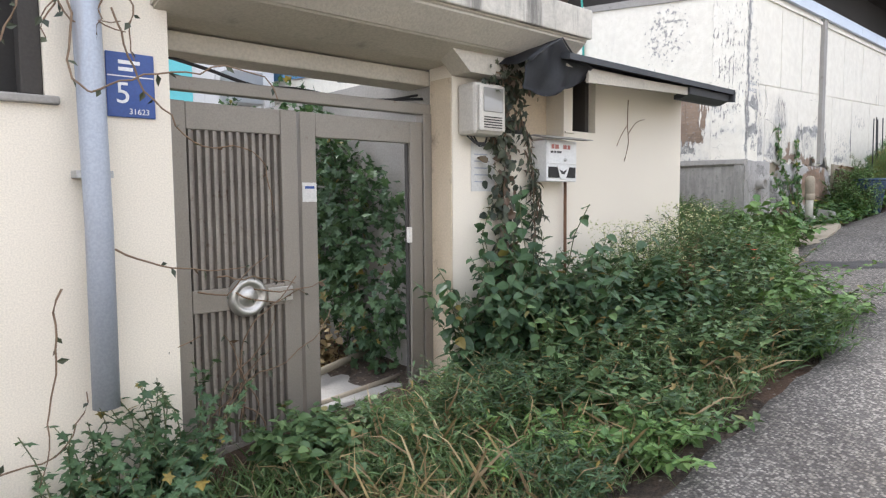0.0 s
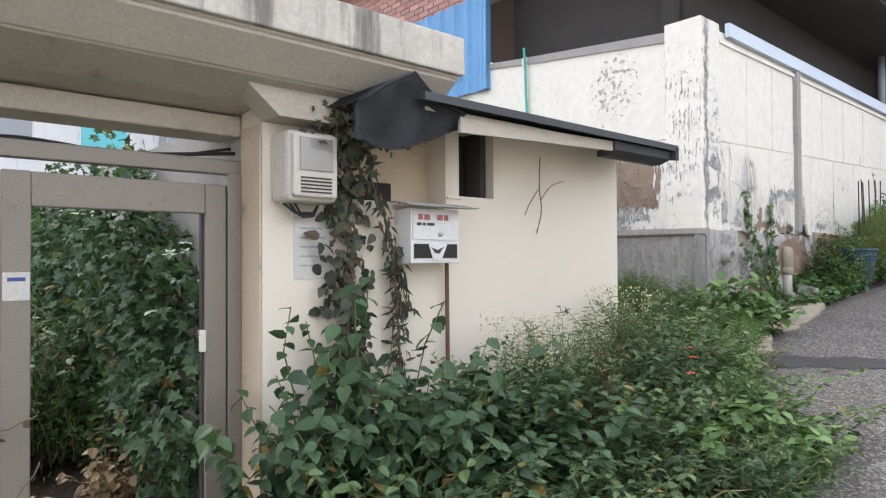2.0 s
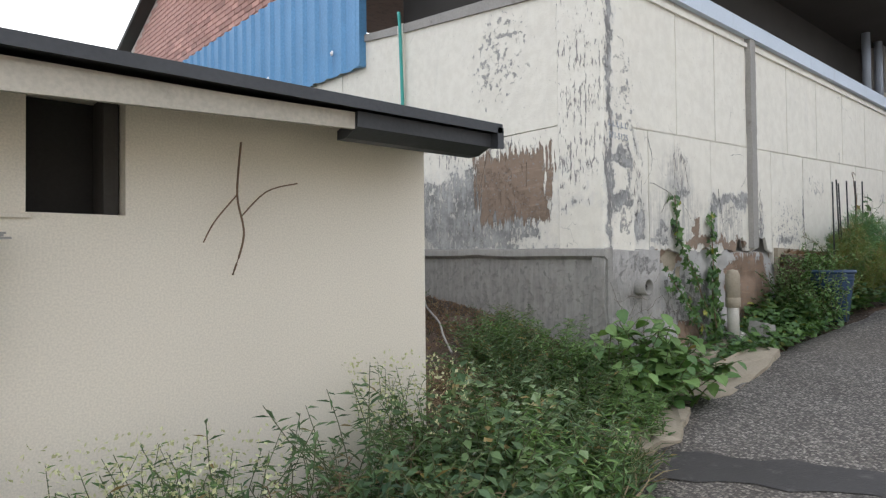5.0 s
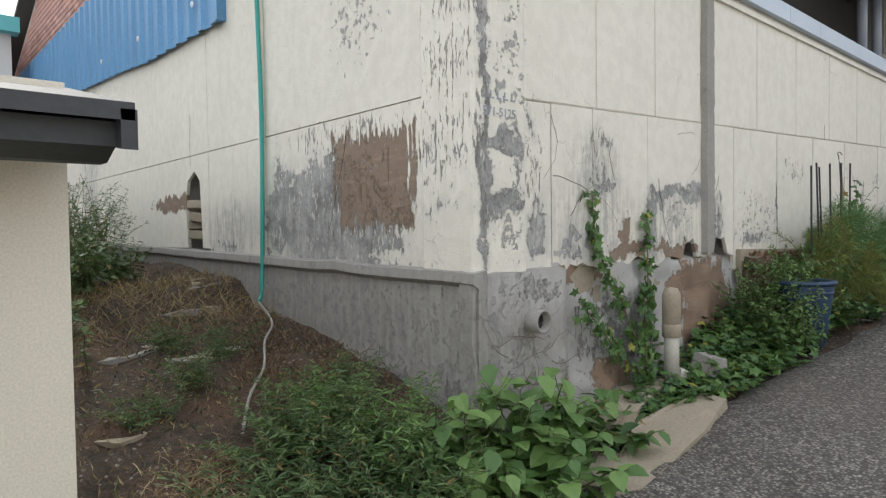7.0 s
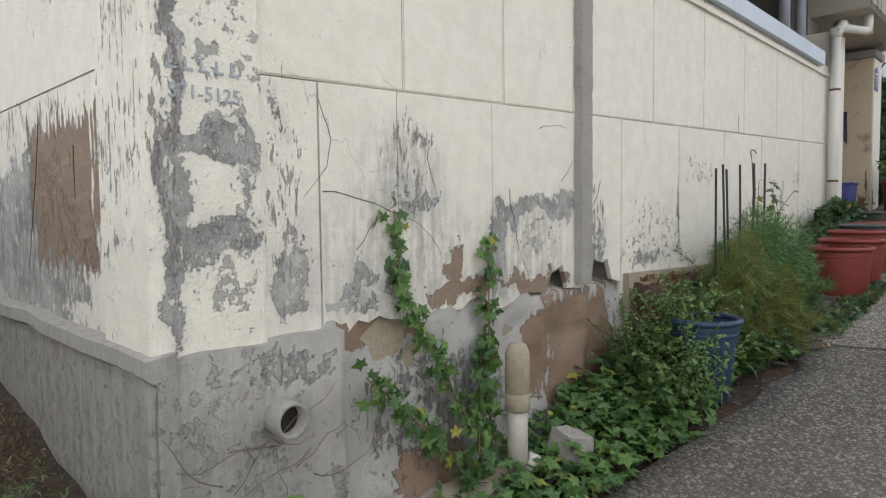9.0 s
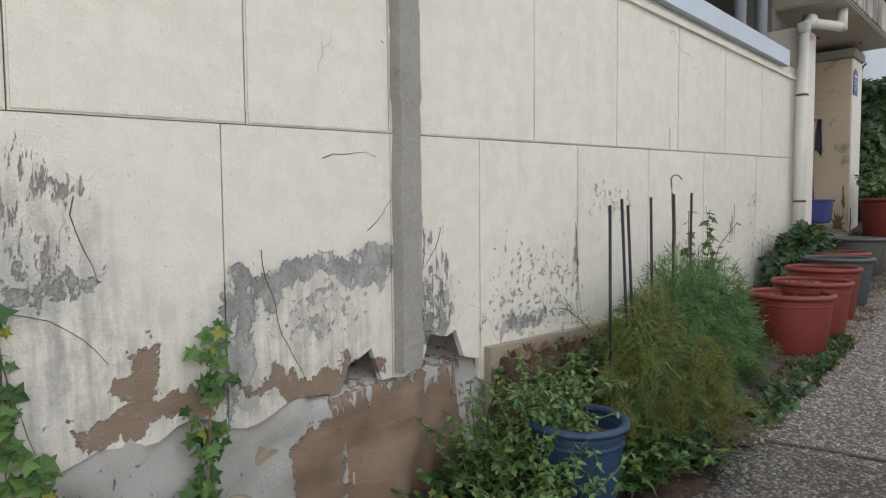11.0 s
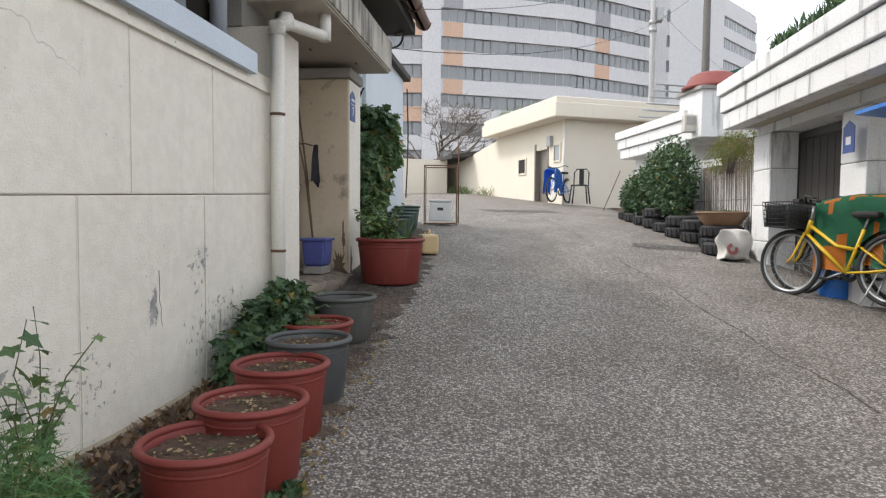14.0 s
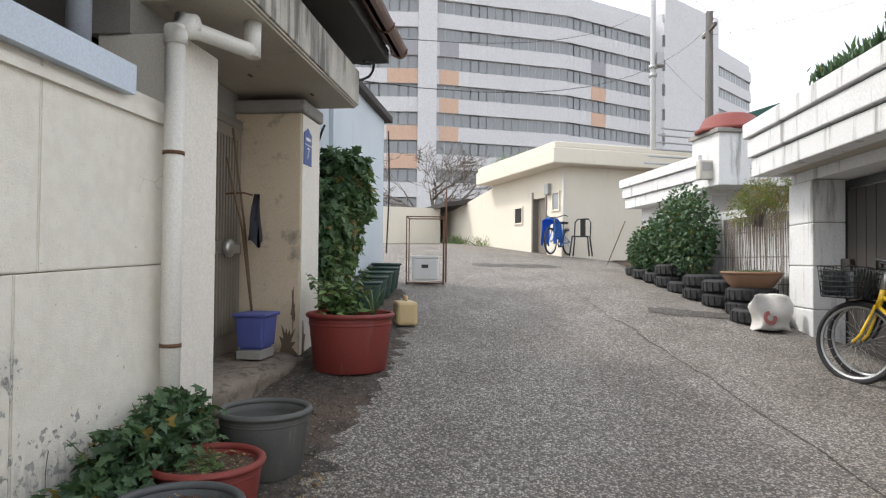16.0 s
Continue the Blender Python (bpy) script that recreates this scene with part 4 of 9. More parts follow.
for a, b in zip(rows, rows[1:]):
    for k in range(3):
        bm.faces.new((a[k], a[k + 1], b[k + 1], b[k]))
bm.faces.new(rows[0])
bmesh.ops.recalc_face_normals(bm, faces=bm.faces[:])
part("strip", bm, M["concrete"], batten)
# flashing, gap under the eave with its shade painted dark, and eave
bm = bmesh.new()
for x0, x1 in ((7.95, 11.2), (11.2, 14.57)):
    prism(bm, [(x0 + 0.004, wall_top(x0) - 0.05), (x1 - 0.004, wall_top(x1) - 0.05), (x1 - 0.004, wall_top(x1) + 0.09), (x0 + 0.004, wall_top(x0) + 0.09)], "y", 3.28, 3.33)
structure("flashing", bm, M["flash"], "pale blue metal flashing along the wall top", "flashing")
structure("wall_moulding", prism(bmesh.new(), [(7.82, 3.80), (14.93, 3.785), (14.93, 3.825), (7.82, 3.84)], "y", 3.318, 3.339), M["wall_s"], "thin render moulding under the flashing", "moulding")
# these near-black walls paint the shade in the gap below the eave
structure("wall_attic_south", made_box(7.9, 15.2, 3.85, 4.0, 3.8, 6.0), M["dark"], "wall under the eave with its shade painted in as dark colour", "wall")
structure("wall_attic_west", made_box(8.0, 8.15, 3.85, 6.25, 3.8, 6.0), M["dark"], "wall under the eave with its shade painted in as dark colour", "wall")
bm = bmesh.new()
prism(bm, [(2.75, 4.985), (2.75, 5.05), (4.2, 5.35), (11.0, 6.5), (11.0, 6.3), (4.2, 5.2), (3.6, 5.0)], "x", 7.15, 14.6)
eave = tagged(part("roof_warehouse", bm, M["tile"]), "shaded warehouse eave with brown sheet roof", "roof", "", "structure")
# the soffit's colour has the eave's shade painted in
part("soffit", made_box(7.2, 14.6, 2.8, 4.0, 4.93, 4.98), M["dark"], eave, "eave boards with the shade painted into their colour")
structure("warehouse_back", made_box(14.7, 14.93, 3.6, 17, 0.9, 3.9), M["concrete"], "plain closing wall", "wall")

# blue corrugated cladding and brick gable on the west side
bm = bmesh.new()
def clad_foot(y):
    return float(np.interp(y, [6.0, 8.0, 9.0, 11.0, 15.0, 17.0], [3.83, 3.87, 3.95, 4.06, 4.39, 4.55]))
prevv = None
y = 6.2
k = 0
while y < 16.5:
    for dy, dx in ((0, 0), (0.045, -0.03), (0.105, -0.03), (0.15, 0)):
        yy = y + dy
        row = (bm.verts.new((7.40 + dx, yy, clad_foot(yy))), bm.verts.new((7.40 + dx, yy, 5.10)))
        if prevv:
            bm.faces.new((prevv[0], row[0], row[1], prevv[1]))
        prevv = row
    y += 0.27
bmesh.ops.recalc_face_normals(bm, faces=bm.faces[:])
clad = structure("cladding_west", bm, M["bluesheet"], "blue corrugated metal cladding with ribs", "cladding")
part("edge_trim", made_box(7.36, 7.45, 6.16, 6.22, 3.84, 5.12), M["bluesheet"], clad)
for yy, zz in ((6.7, 4.1), (8.2, 4.15), (9.6, 4.2)):
    part("screw_cap", lathe(bmesh.new(), [(0, 0.012), (0.022, 0.008), (0.03, 0)], 10), M["platewhite"], clad, at=pose(7.37, yy, zz, 0, -90, 0))
def gable_top(y):
    return 6.1 - 0.36 * (y - 14.2)
bm = bmesh.new()
prism(bm, [(6.2, 5.08), (17, 5.08), (17, 5.1), (6.2, gable_top(6.2))], "x", 7.48, 7.7)
gable = structure("gable_west", bm, M["pinkmortar"], "faded pink-red brick gable wall", "wall")
part("roof_trim", prism(bmesh.new(), [(6.0, gable_top(6.0)), (16.5, gable_top(16.5)), (16.5, gable_top(16.5) + 0.08), (6.0, gable_top(6.0) + 0.08)], "x", 7.25, 7.8), M["dark"], gable, "dark roof edge")

# ---- doorway with canopy at the wall's end ----
structure("pier_door", made_box(14.95, 15.42, 3.28, 3.75, 1.6, 4.30, bevel=0.012), M["cream_far"], "white rendered pier beside the doorway", "pier")
post = structure("pier_number", made_box(16.97, 17.45, 3.28, 3.95, 1.9, 4.33, bevel=0.012), M["ochre"], "stained ochre rendered pier with worn foot", "pier")
part("front_face", made_box(16.98, 17.455, 3.27, 3.278, 2.0, 4.32), M["cream_far"], post, "paler painted front face")
def scab(name, cx, cz, rx, rz, y, seed, mat, parent, plane="y", n=26):
    """An irregular flake of bare render on an upright face."""
    ol = []
    for k in range(n):
        a = 2 * math.pi * k / n
        q = 0.35 + 1.5 * abs(noise.noise((math.cos(a) * 3.1 + seed, math.sin(a) * 3.1, seed)))
        ol.append((cx + rx * q * math.cos(a), cz + rz * q * math.sin(a)))
    return part(name, prism(bmesh.new(), ol, plane, y - 0.004, y + 0.002), mat, parent)


for k, (cy, cz, ry, rz) in enumerate(((3.38, 2.34, 0.10, 0.26), (3.33, 2.66, 0.025, 0.2))):
    scab("flaked_patch", cy, cz, ry, rz, 16.968, 3.1 * k + 1, M["peeled"], post, "x")
for k, (cx, cz, rx, rz) in enumerate(((17.04, 2.30, 0.05, 0.26), (17.2, 2.16, 0.2, 0.08))):
    scab("flaked_patch", cx, cz, rx, rz, 3.268, 2.3 * k + 7, M["peeled"], post)
part("cap", made_box(16.93, 17.48, 3.24, 3.95, 4.33, 4.44, bevel=0.02), M["concrete"], post, "dark cement cap")
structure("wall_door_back", made_box(15.3, 17.0, 3.86, 4.0, 1.8, 4.5), M["concrete"], "shaded wall behind the doorway", "wall")
structure("wall_door_top", made_box(14.93, 15.42, 3.55, 3.8, 4.30, 5.0), M["concrete"], "shaded wall above the pier", "wall")
bm = bmesh.new()
prism(bm, [(15.40, 1.7), (16.98, 1.9), (16.98, 2.30), (15.40, 2.30)], "y", 3.22, 3.86)
bmesh.ops.subdivide_edges(bm, edges=bm.edges[:], cuts=9, use_grid_fill=True)
for v in bm.verts:
    v.co += Vector((0.0, 0.05 * noise.noise(v.co * 3.5) + 0.025 * noise.noise(v.co * 11), 0.035 * noise.noise(v.co * 4 + Vector((5, 0, 0))) + 0.015 * noise.noise(v.co * 13)))
    if v.co.y < 3.3 and v.co.z > 2.22:
        v.co.z -= 0.03
for f in bm.faces:
    f.smooth = True
structure("door_step", bm, M["step"], "chipped concrete doorstep", "step")
door = tagged(part("door_1", made_box(15.45, 16.95, 3.80, 3.85, 2.31, 4.18, bevel=0.004), M["doormetal"]), "closed brown ribbed metal door", "door", "", "structure")
for i in range(26):
    x = 15.55 + i * 0.052
    part("rib", made_box(x, x + 0.022, 3.782, 3.80, 2.46, 4.08, bevel=0.004), M["doormetal"], door)
part("mid_rail", made_box(15.5, 16.92, 3.776, 3.80, 3.12, 3.22, bevel=0.004), M["gate_dark"], door)
part("knob", lathe(bmesh.new(), [(0, 0.07), (0.05, 0.065), (0.075, 0.045), (0.075, 0.02), (0.055, 0)], 18), M["chrome"], door, "round silver pull", at=pose(16.62, 3.775, 3.17, 90, 0, 0))
part("lock", made_box(16.72, 16.86, 3.76, 3.78, 3.13, 3.20, bevel=0.005), M["chrome"], door)
part("transom", made_box(15.45, 16.95, 3.79, 3.85, 4.18, 4.25), M["gate_dark"], door)

bm = bmesh.new()
prism(bm, [(15.0, 4.50), (17.57, 4.50), (17.57, 4.86), (15.0, 4.86)], "y", 2.95, 4.2)
bmesh.ops.bevel(bm, geom=bm.edges[:], offset=0.015, segments=2, affect="EDGES")
can2 = structure("canopy_door", bm, M["canopy"], "thick stained concrete canopy slab over the doorway", "canopy")
part("edge_band", made_box(14.99, 17.58, 2.935, 2.955, 4.53, 4.85, bevel=0.006), M["canopy_edge"], can2, "blackened flaking slab edge")
for x, y in ((15.6, 3.3), (16.4, 3.5), (17.0, 3.2)):
    part("rust_spot", made_box(x, x + 0.06, y, y + 0.02, 4.492, 4.50), M["rust"], can2)
# tiled eave with gutter above the canopy
roof2 = tagged(part("roof_door", prism(bmesh.new(), [(2.62, 5.18), (2.62, 5.26), (4.6, 5.9), (4.6, 5.8)], "x", 14.2, 17.95), M["tile"]), "brown tiled eave above the canopy", "roof", "", "structure")
# boards coloured near-black for the shade beneath the roof
part("eave_board", made_box(14.2, 17.9, 2.72, 4.2, 5.02, 5.15), M["dark"], roof2, "eave boards, shade painted into their dark colour")
bm = bmesh.new()
rows = []
for x in (14.2, 17.98):
    rows.append([bm.verts.new((x, 2.62 + 0.075 * math.cos(a), 5.16 + 0.075 * math.sin(a))) for a in np.linspace(math.pi * 0.95, math.pi * 2.05, 8)])
for k in range(7):
    bm.faces.new((rows[0][k], rows[1][k], rows[1][k + 1], rows[0][k + 1]))
bmesh.ops.solidify(bm, geom=bm.faces[:], thickness=0.006)
part("gutter", bm, M["gutter"], roof2, "brown half-round gutter")
for x in (15.2, 16.2, 17.2, 17.9):
    part("gutter_bracket", tube(bmesh.new(), [(x, 2.62 + 0.085 * math.cos(a), 5.16 + 0.085 * math.sin(a)) for a in np.linspace(math.pi, math.pi * 2, 8)], 0.008, 6), M["rust"], roof2)
structure("wall_upper_door", made_box(14.9, 17.6, 4.2, 4.4, 4.0, 5.9), M["concrete"], "shaded upper wall", "wall")

# white drain pipe with elbows
pipe = empty("drain_pipe", pose(14.86, 3.25, 0), "white plastic drain pipe with brackets", "pipe")
part("pipe", tube(bmesh.new(), [(0, 0, 1.93), (0, 0, 3.0), (0, 0, 4.30)], 0.05, 14), M["pvc"], pipe)
part("arm", tube(bmesh.new(), [(-0.0, 0, 4.27), (0.12, -0.06, 4.31), (0.40, -0.16, 4.32), (0.52, -0.2, 4.33)], 0.045, 12), M["pvc"], pipe)
part("elbow", tube(bmesh.new(), [(0, 0, 4.2), (0, 0, 4.28), (0.03, -0.015, 4.325), (0.1, -0.05, 4.335)], 0.06, 12), M["pvc"], pipe)
part("drop", tube(bmesh.new(), [(0.52, -0.2, 4.29), (0.52, -0.2, 4.50)], 0.05, 12), M["pvc"], pipe)
for z in (2.62, 3.62):
    part("bracket", lathe(bmesh.new(), [(0.049, z), (0.055, z), (0.055, z + 0.02), (0.049, z + 0.02)], 14), M["rust"], pipe)
for x in (13.9, 14.45):
    part("roof_pipe", tube(bmesh.new(), [(x - 14.86, 0.25, 3.95), (x - 14.86, 0.25, 5.0)], 0.055, 12), M["greypipe"], pipe)

# pale blue house wall further on
bm = made_box(17.5, 21.5, 3.55, 3.8, 1.8, 5.0)
box(bm, 18.7, 21.5, 3.50, 3.55, 1.8, 5.25)
box(bm, 21.25, 21.5, 3.8, 10, 1.8, 5.2)
structure("wall_blue", bm, M["bluewall"], "pale blue rendered house wall with rain streaks", "wall")
structure("roof_blue", made_box(18.6, 21.7, 3.4, 8, 5.25, 5.35, bevel=0.01), M["dark"], "thin dark roof edge", "roof")

# ---- white house across the lane ----
R = empty("white_house", pose(0, 0, 0), "white rendered house with stepped parapet canopy and block pillars", "house")
def course_pillar(x0, x1, y0, y1, z0, z1):
    p = part("pillar", made_box(x0, x1, y0, y1, z0, z1), M["concrete"], R)
    n = 4
    for i in range(n):
        a, b = z0 + (z1 - z0) * i / n, z0 + (z1 - z0) * (i + 1) / n
        part("block", made_box(x0 - 0.012, x1 + 0.012, y0 - 0.012, y1 + 0.012, a + 0.005, b - 0.005, bevel=0.012), M["white"], p)
course_pillar(19.25, 19.85, -2.4, -1.82, 2.1, 4.03)
course_pillar(17.1, 17.6, -2.5, -1.93, 1.8, 4.03)
bm = made_box(13.0, 19.93, -3.4, -1.62, 4.16, 4.2)
part("soffit", bm, M["canopy"], R, "grey canopy underside")
for z0, z1, out in ((4.14, 4.36, 0.0), (4.378, 4.60, 0.04), (4.618, 4.80, 0.08)):
    part("parapet_band", made_box(13.0, 19.93 + out, -1.62, -1.40 + out, z0, z1, bevel=0.012), M["white"], R, "weathered white parapet course")
    part("parapet_return", made_box(19.71, 19.93 + out, -4.0, -1.63, z0, z1, bevel=0.012), M["white"], R, "weathered white parapet course")
part("parapet_core", made_box(13.0, 19.90, -1.61, -1.44, 4.15, 4.78), M["dark"], R, "dark recessed joint")
part("beam", made_box(13.0, 19.85, -2.4, -1.84, 4.035, 4.155), M["white"], R)
part("back_wall", made_box(13.0, 20.4, -4.2, -4.0, 1.5, 4.6), M["white"], R)
part("garden_wall", prism(bmesh.new(), [(19.86, -2.05), (23.9, -1.62), (23.9, -1.82), (19.86, -2.25)], "z", 1.9, 3.9), M["concrete"], R, "grey block wall")
for i in range(6):
    for j in range(5):
        t0, t1 = i / 6, (i + 1) / 6
        x0, x1 = 19.87 + 4.02 * t0 + 0.008, 19.87 + 4.02 * t1 - 0.008
        def wy(x):
            return -2.05 + 0.1064 * (x - 19.86)
        part("block", prism(bmesh.new(), [(x0, wy(x0) + 0.001), (x1, wy(x1) + 0.001), (x1, wy(x1) + 0.02), (x0, wy(x0) + 0.02)], "z", 2.1 + j * 0.36 + 0.008, 2.1 + (j + 1) * 0.36 - 0.008), M["white"], R)
# iron gate between the pillars
gate2 = empty("iron_gate", pose(17.60, -2.2, 1.95), "dark iron house gate between white pillars", "gate")
part("gate_frame", box(box(made_box(0, 1.62, 0, 0.05, 0.05, 0.13), 0, 0.09, 0, 0.05, 0.13, 2.05), 1.63, 1.72, 0, 0.05, 0.13, 2.05), M["blackmetal"], gate2)
part("rail", made_box(0, 1.72, 0, 0.05, 1.97, 2.06), M["blackmetal"], gate2)
for i in range(8):
    part("panel_board", made_box(0.1 + i * 0.19, 0.28 + i * 0.19, 0.01, 0.04, 0.13, 1.96, bevel=0.004), M["dark"], gate2)
part("lock_box", made_box(1.45, 1.68, 0.05, 0.10, 0.95, 1.2, bevel=0.01), M["dark"], gate2)
# second parapet block, set back along the lane
H2 = empty("white_parapet_house", pose(23.2, -1.75, 0, 0, 0, 12), "low white house with stepped parapet and stained joints", "house")
part("wall", made_box(0.2, 3.2, -1.5, -0.25, 2.2, 4.35), M["white"], H2)
for z0, z1, out in ((4.28, 4.5, 0.0), (4.51, 4.73, 0.05), (4.74, 4.92, 0.10)):
    part("parapet_band", made_box(-0.1 - out, 3.3 + out, -1.6, 0.1 + out, z0, z1, bevel=0.012), M["white"], H2, "weathered white parapet course")
part("bay", made_box(-0.75, 0.15, -1.5, 0.13, 4.35, 5.25, bevel=0.015), M["white"], H2, "square white roof block")
part("bay_trim", made_box(-0.8, 0.2, -1.55, 0.18, 5.2, 5.27, bevel=0.01), M["concrete"], H2)

# ---- small flat-roofed hut where the lane bends ----
hut = empty("hut", pose(29.4, 0.15, 0, 0, 0, 24.5), "cream flat-roofed hut with overhanging slab roof", "hut")
for wx0, wx1, wy1, wz0, wz1 in ((0, 1.0, 0, 2.6, 5.695), (1.0, 1.9, 0, 4.95, 5.695), (1.9, 5.0, 0, 2.6, 5.695), (1.0, 1.9, -0.25, 2.6, 4.95)):
    part("wall", made_box(wx0, wx1, -6, wy1, wz0, wz1), M["hut"], hut)
part("roof_slab", made_box(-0.45, 5.2, -6.4, 0.55, 5.70, 6.12, bevel=0.03), M["hut"], hut, "thick cream roof slab")
part("roof_upstand", made_box(-0.40, 5.15, -6.3, 0.5, 6.12, 6.28, bevel=0.03), M["hut"], hut)
part("door", made_box(1.05, 1.85, -0.2, -0.14, 3.2, 5.1), M["gate"], hut, "grey-brown metal door")
part("door_frame", box(made_box(0.99, 1.06, -0.2, 0.03, 3.1, 5.15), 1.84, 1.92, -0.2, 0.03, 3.1, 5.15), M["gate_dark"], hut)
w = part("window", made_box(2.6, 3.1, -0.02, 0.02, 4.3, 4.75), M["void"], hut, "small dark window")
part("window_frame", box(box(box(made_box(2.55, 2.6, -0.02, 0.04, 4.25, 4.8), 3.1, 3.15, -0.02, 0.04, 4.25, 4.8), 2.59, 3.11, -0.02, 0.04, 4.75, 4.8), 2.59, 3.11, -0.02, 0.04, 4.25, 4.3), M["hut"], w)
w = part("window", made_box(0.25, 0.6, -0.02, 0.012, 4.55, 5.0), M["aptglass"], hut, "small framed window")
part("window_frame", box(box(box(made_box(0.2, 0.25, -0.02, 0.04, 4.5, 5.05), 0.6, 0.65, -0.02, 0.04, 4.5, 5.05), 0.25, 0.6, -0.02, 0.04, 5.0, 5.05), 0.25, 0.6, -0.02, 0.04, 4.5, 4.55), M["hut"], w)
part("corner_pipe", tube(bmesh.new(), [(-0.05, 0.05, 3.0), (-0.05, 0.05, 5.6)], 0.035, 8), M["pvc"], hut)
part("meter", made_box(0.72, 0.95, 0.0, 0.12, 5.0, 5.3, bevel=0.01), M["steel"], hut)
bm = bmesh.new()
prism(bm, [(5.0, 2.8), (16.5, 3.3), (16.5, 5.2), (11.0, 5.1), (9.0, 5.15), (5.0, 5.62)], "y", -0.3, 0.0)
fw = part("wall_lane", bm, M["hut"], None, at=pose(29.4, 0.15, 0, 0, 0, 24.5))
tagged(fw, "long cream boundary wall with damp foot", "wall", "", "structure")
# old low house beyond the bend
old = empty("old_house", pose(29.4, 0.15, 0, 0, 0, 24.5), "low old house with dark sagging roof behind the wall", "house")
part("wall", made_box(9.0, 22, 0.6, 5.0, 3.0, 5.2), M["hut"], old)
part("roof", prism(bmesh.new(), [(-2.5, 5.6), (0.9, 5.15), (0.9, 5.3), (-2.5, 5.85)], "x", 7.5, 16), M["dark"], old, "dark sheet roof")
part("porch_slab", made_box(13.0, 16.0, -0.2, 1.4, 5.1, 5.3, bevel=0.02), M["concrete"], old)
part("porch_post", made_box(15.5, 15.8, 1.0, 1.3, 3.2, 5.1), M["concrete"], old)
structure("wall_lane_far", made_box(40, 60, 9.5, 9.8, 3, 6.4), M["hut"], "pale wall where the lane leads out of view", "wall")

# plain walls that close the lane behind and beside
structure("wall_lane_right", made_box(-30, 13.0, -3.2, -3.0, -3, 3.2), M["cream_far"], "plain pale boundary wall", "wall")
structure("wall_lane_end", made_box(-30.2, -30, -3.2, 3.3, -4, 1.5), M["cream_far"], "plain pale end wall", "wall")

# ---- apartment block ----
APT = [(72.0, 26.0), (74.2, 11.0), (74.6, 9.2), (80.0, -4.0), (87.6, -14.2), (86.6, -15.2), (107.9, -32.0)]
apt = empty("apartment_building", pose(0, 0, 0), "long curved white apartment block with ribbon windows and orange panels", "apartment building")
FLOOR0, STOREY, STOREYS = 5.2, 2.8, 9
win_mesh = None
count = 0
for s, (p, q) in enumerate(zip(APT, APT[1:])):
    d = Vector((q[0] - p[0], q[1] - p[1]))
    L = d.length
    ang = math.degrees(math.atan2(d.y, d.x))
    base = pose(p[0], p[1], 0, 0, 0, ang)
    stair = s == 1
    top = FLOOR0 + STOREY * STOREYS + (3.2 if stair or s == 4 else 1.0)
    bm = made_box(0, L, 0.25, 12, 0, top)
    if stair:
        box(bm, 0, L, -0.35, 0.25, 0, top)
    wallp = part("wall", bm, M["apt"], apt, at=base)
    if stair:
        continue
    for k in range(STOREYS + 1):
        z = FLOOR0 + STOREY * k
        part("parapet", made_box(0, L, 0, 0.249, z - 1.45 if k else 0, z, bevel=0.0), M["apt"], wallp)
    nw = max(3, int(L / 1.75))
    for k in range(STOREYS):
        z = FLOOR0 + STOREY * k
        for i in range(nw):
            a = L * i / nw
            if win_mesh is None:
                pane = part("window", made_box(0.02, 1.74, 0.2, 0.22, 0.02, 1.33), M["aptglass"], apt)
                gx, gz = (0.0, 0.07, 0.835, 0.925, 1.69, 1.76), (0.0, 0.09, 1.27, 1.35)
                bm = bmesh.new()
                gv = [[bm.verts.new((px, 0.16, pz)) for pz in gz] for px in gx]
                for u in range(5):
                    for w in range(3):
                        if not (w == 1 and u in (1, 3)):
                            bm.faces.new((gv[u][w], gv[u + 1][w], gv[u + 1][w + 1], gv[u][w + 1]))
                bmesh.ops.solidify(bm, geom=bm.faces[:], thickness=-0.05)
                fr = part("frame", bm, M["winframe"], pane)
                win_mesh, frame_mesh = pane.data, fr.data
            else:
                pane = new("window", win_mesh)
                pane.parent = apt
                fr = new("frame", frame_mesh)
                fr.parent = pane
            pane.matrix_basis = base @ pose(a, 0, z) @ Matrix.Diagonal((L / nw / 1.76, 1, 1, 1))
            count += 1
    for f0, f1, zs in {0: ((0.80, 1.0, (3, 4, 6, 7)), (0.0, 0.0, ())), 2: ((0.02, 0.16, (4, 5, 6, 7)),), 3: ((0.25, 0.42, (3, 5, 6, 7)),), 5: ((0.45, 0.6, (4, 5, 6)),)}.get(s, ()):
        for k in zs:
            z = FLOOR0 + STOREY * k
            part("colour_panel", made_box(L * f0, L * f1, -0.012, -0.002, z - 1.44, z - 0.01), M["apt_orange"] if k not in (7,) else M["apt_grey"], wallp, "orange painted panel")

# ---- things at the gate ----
gate = empty("metal_gate", pose(1.07, 3.30, 0.02), "taupe metal double gate, one leaf with missing infill", "gate")


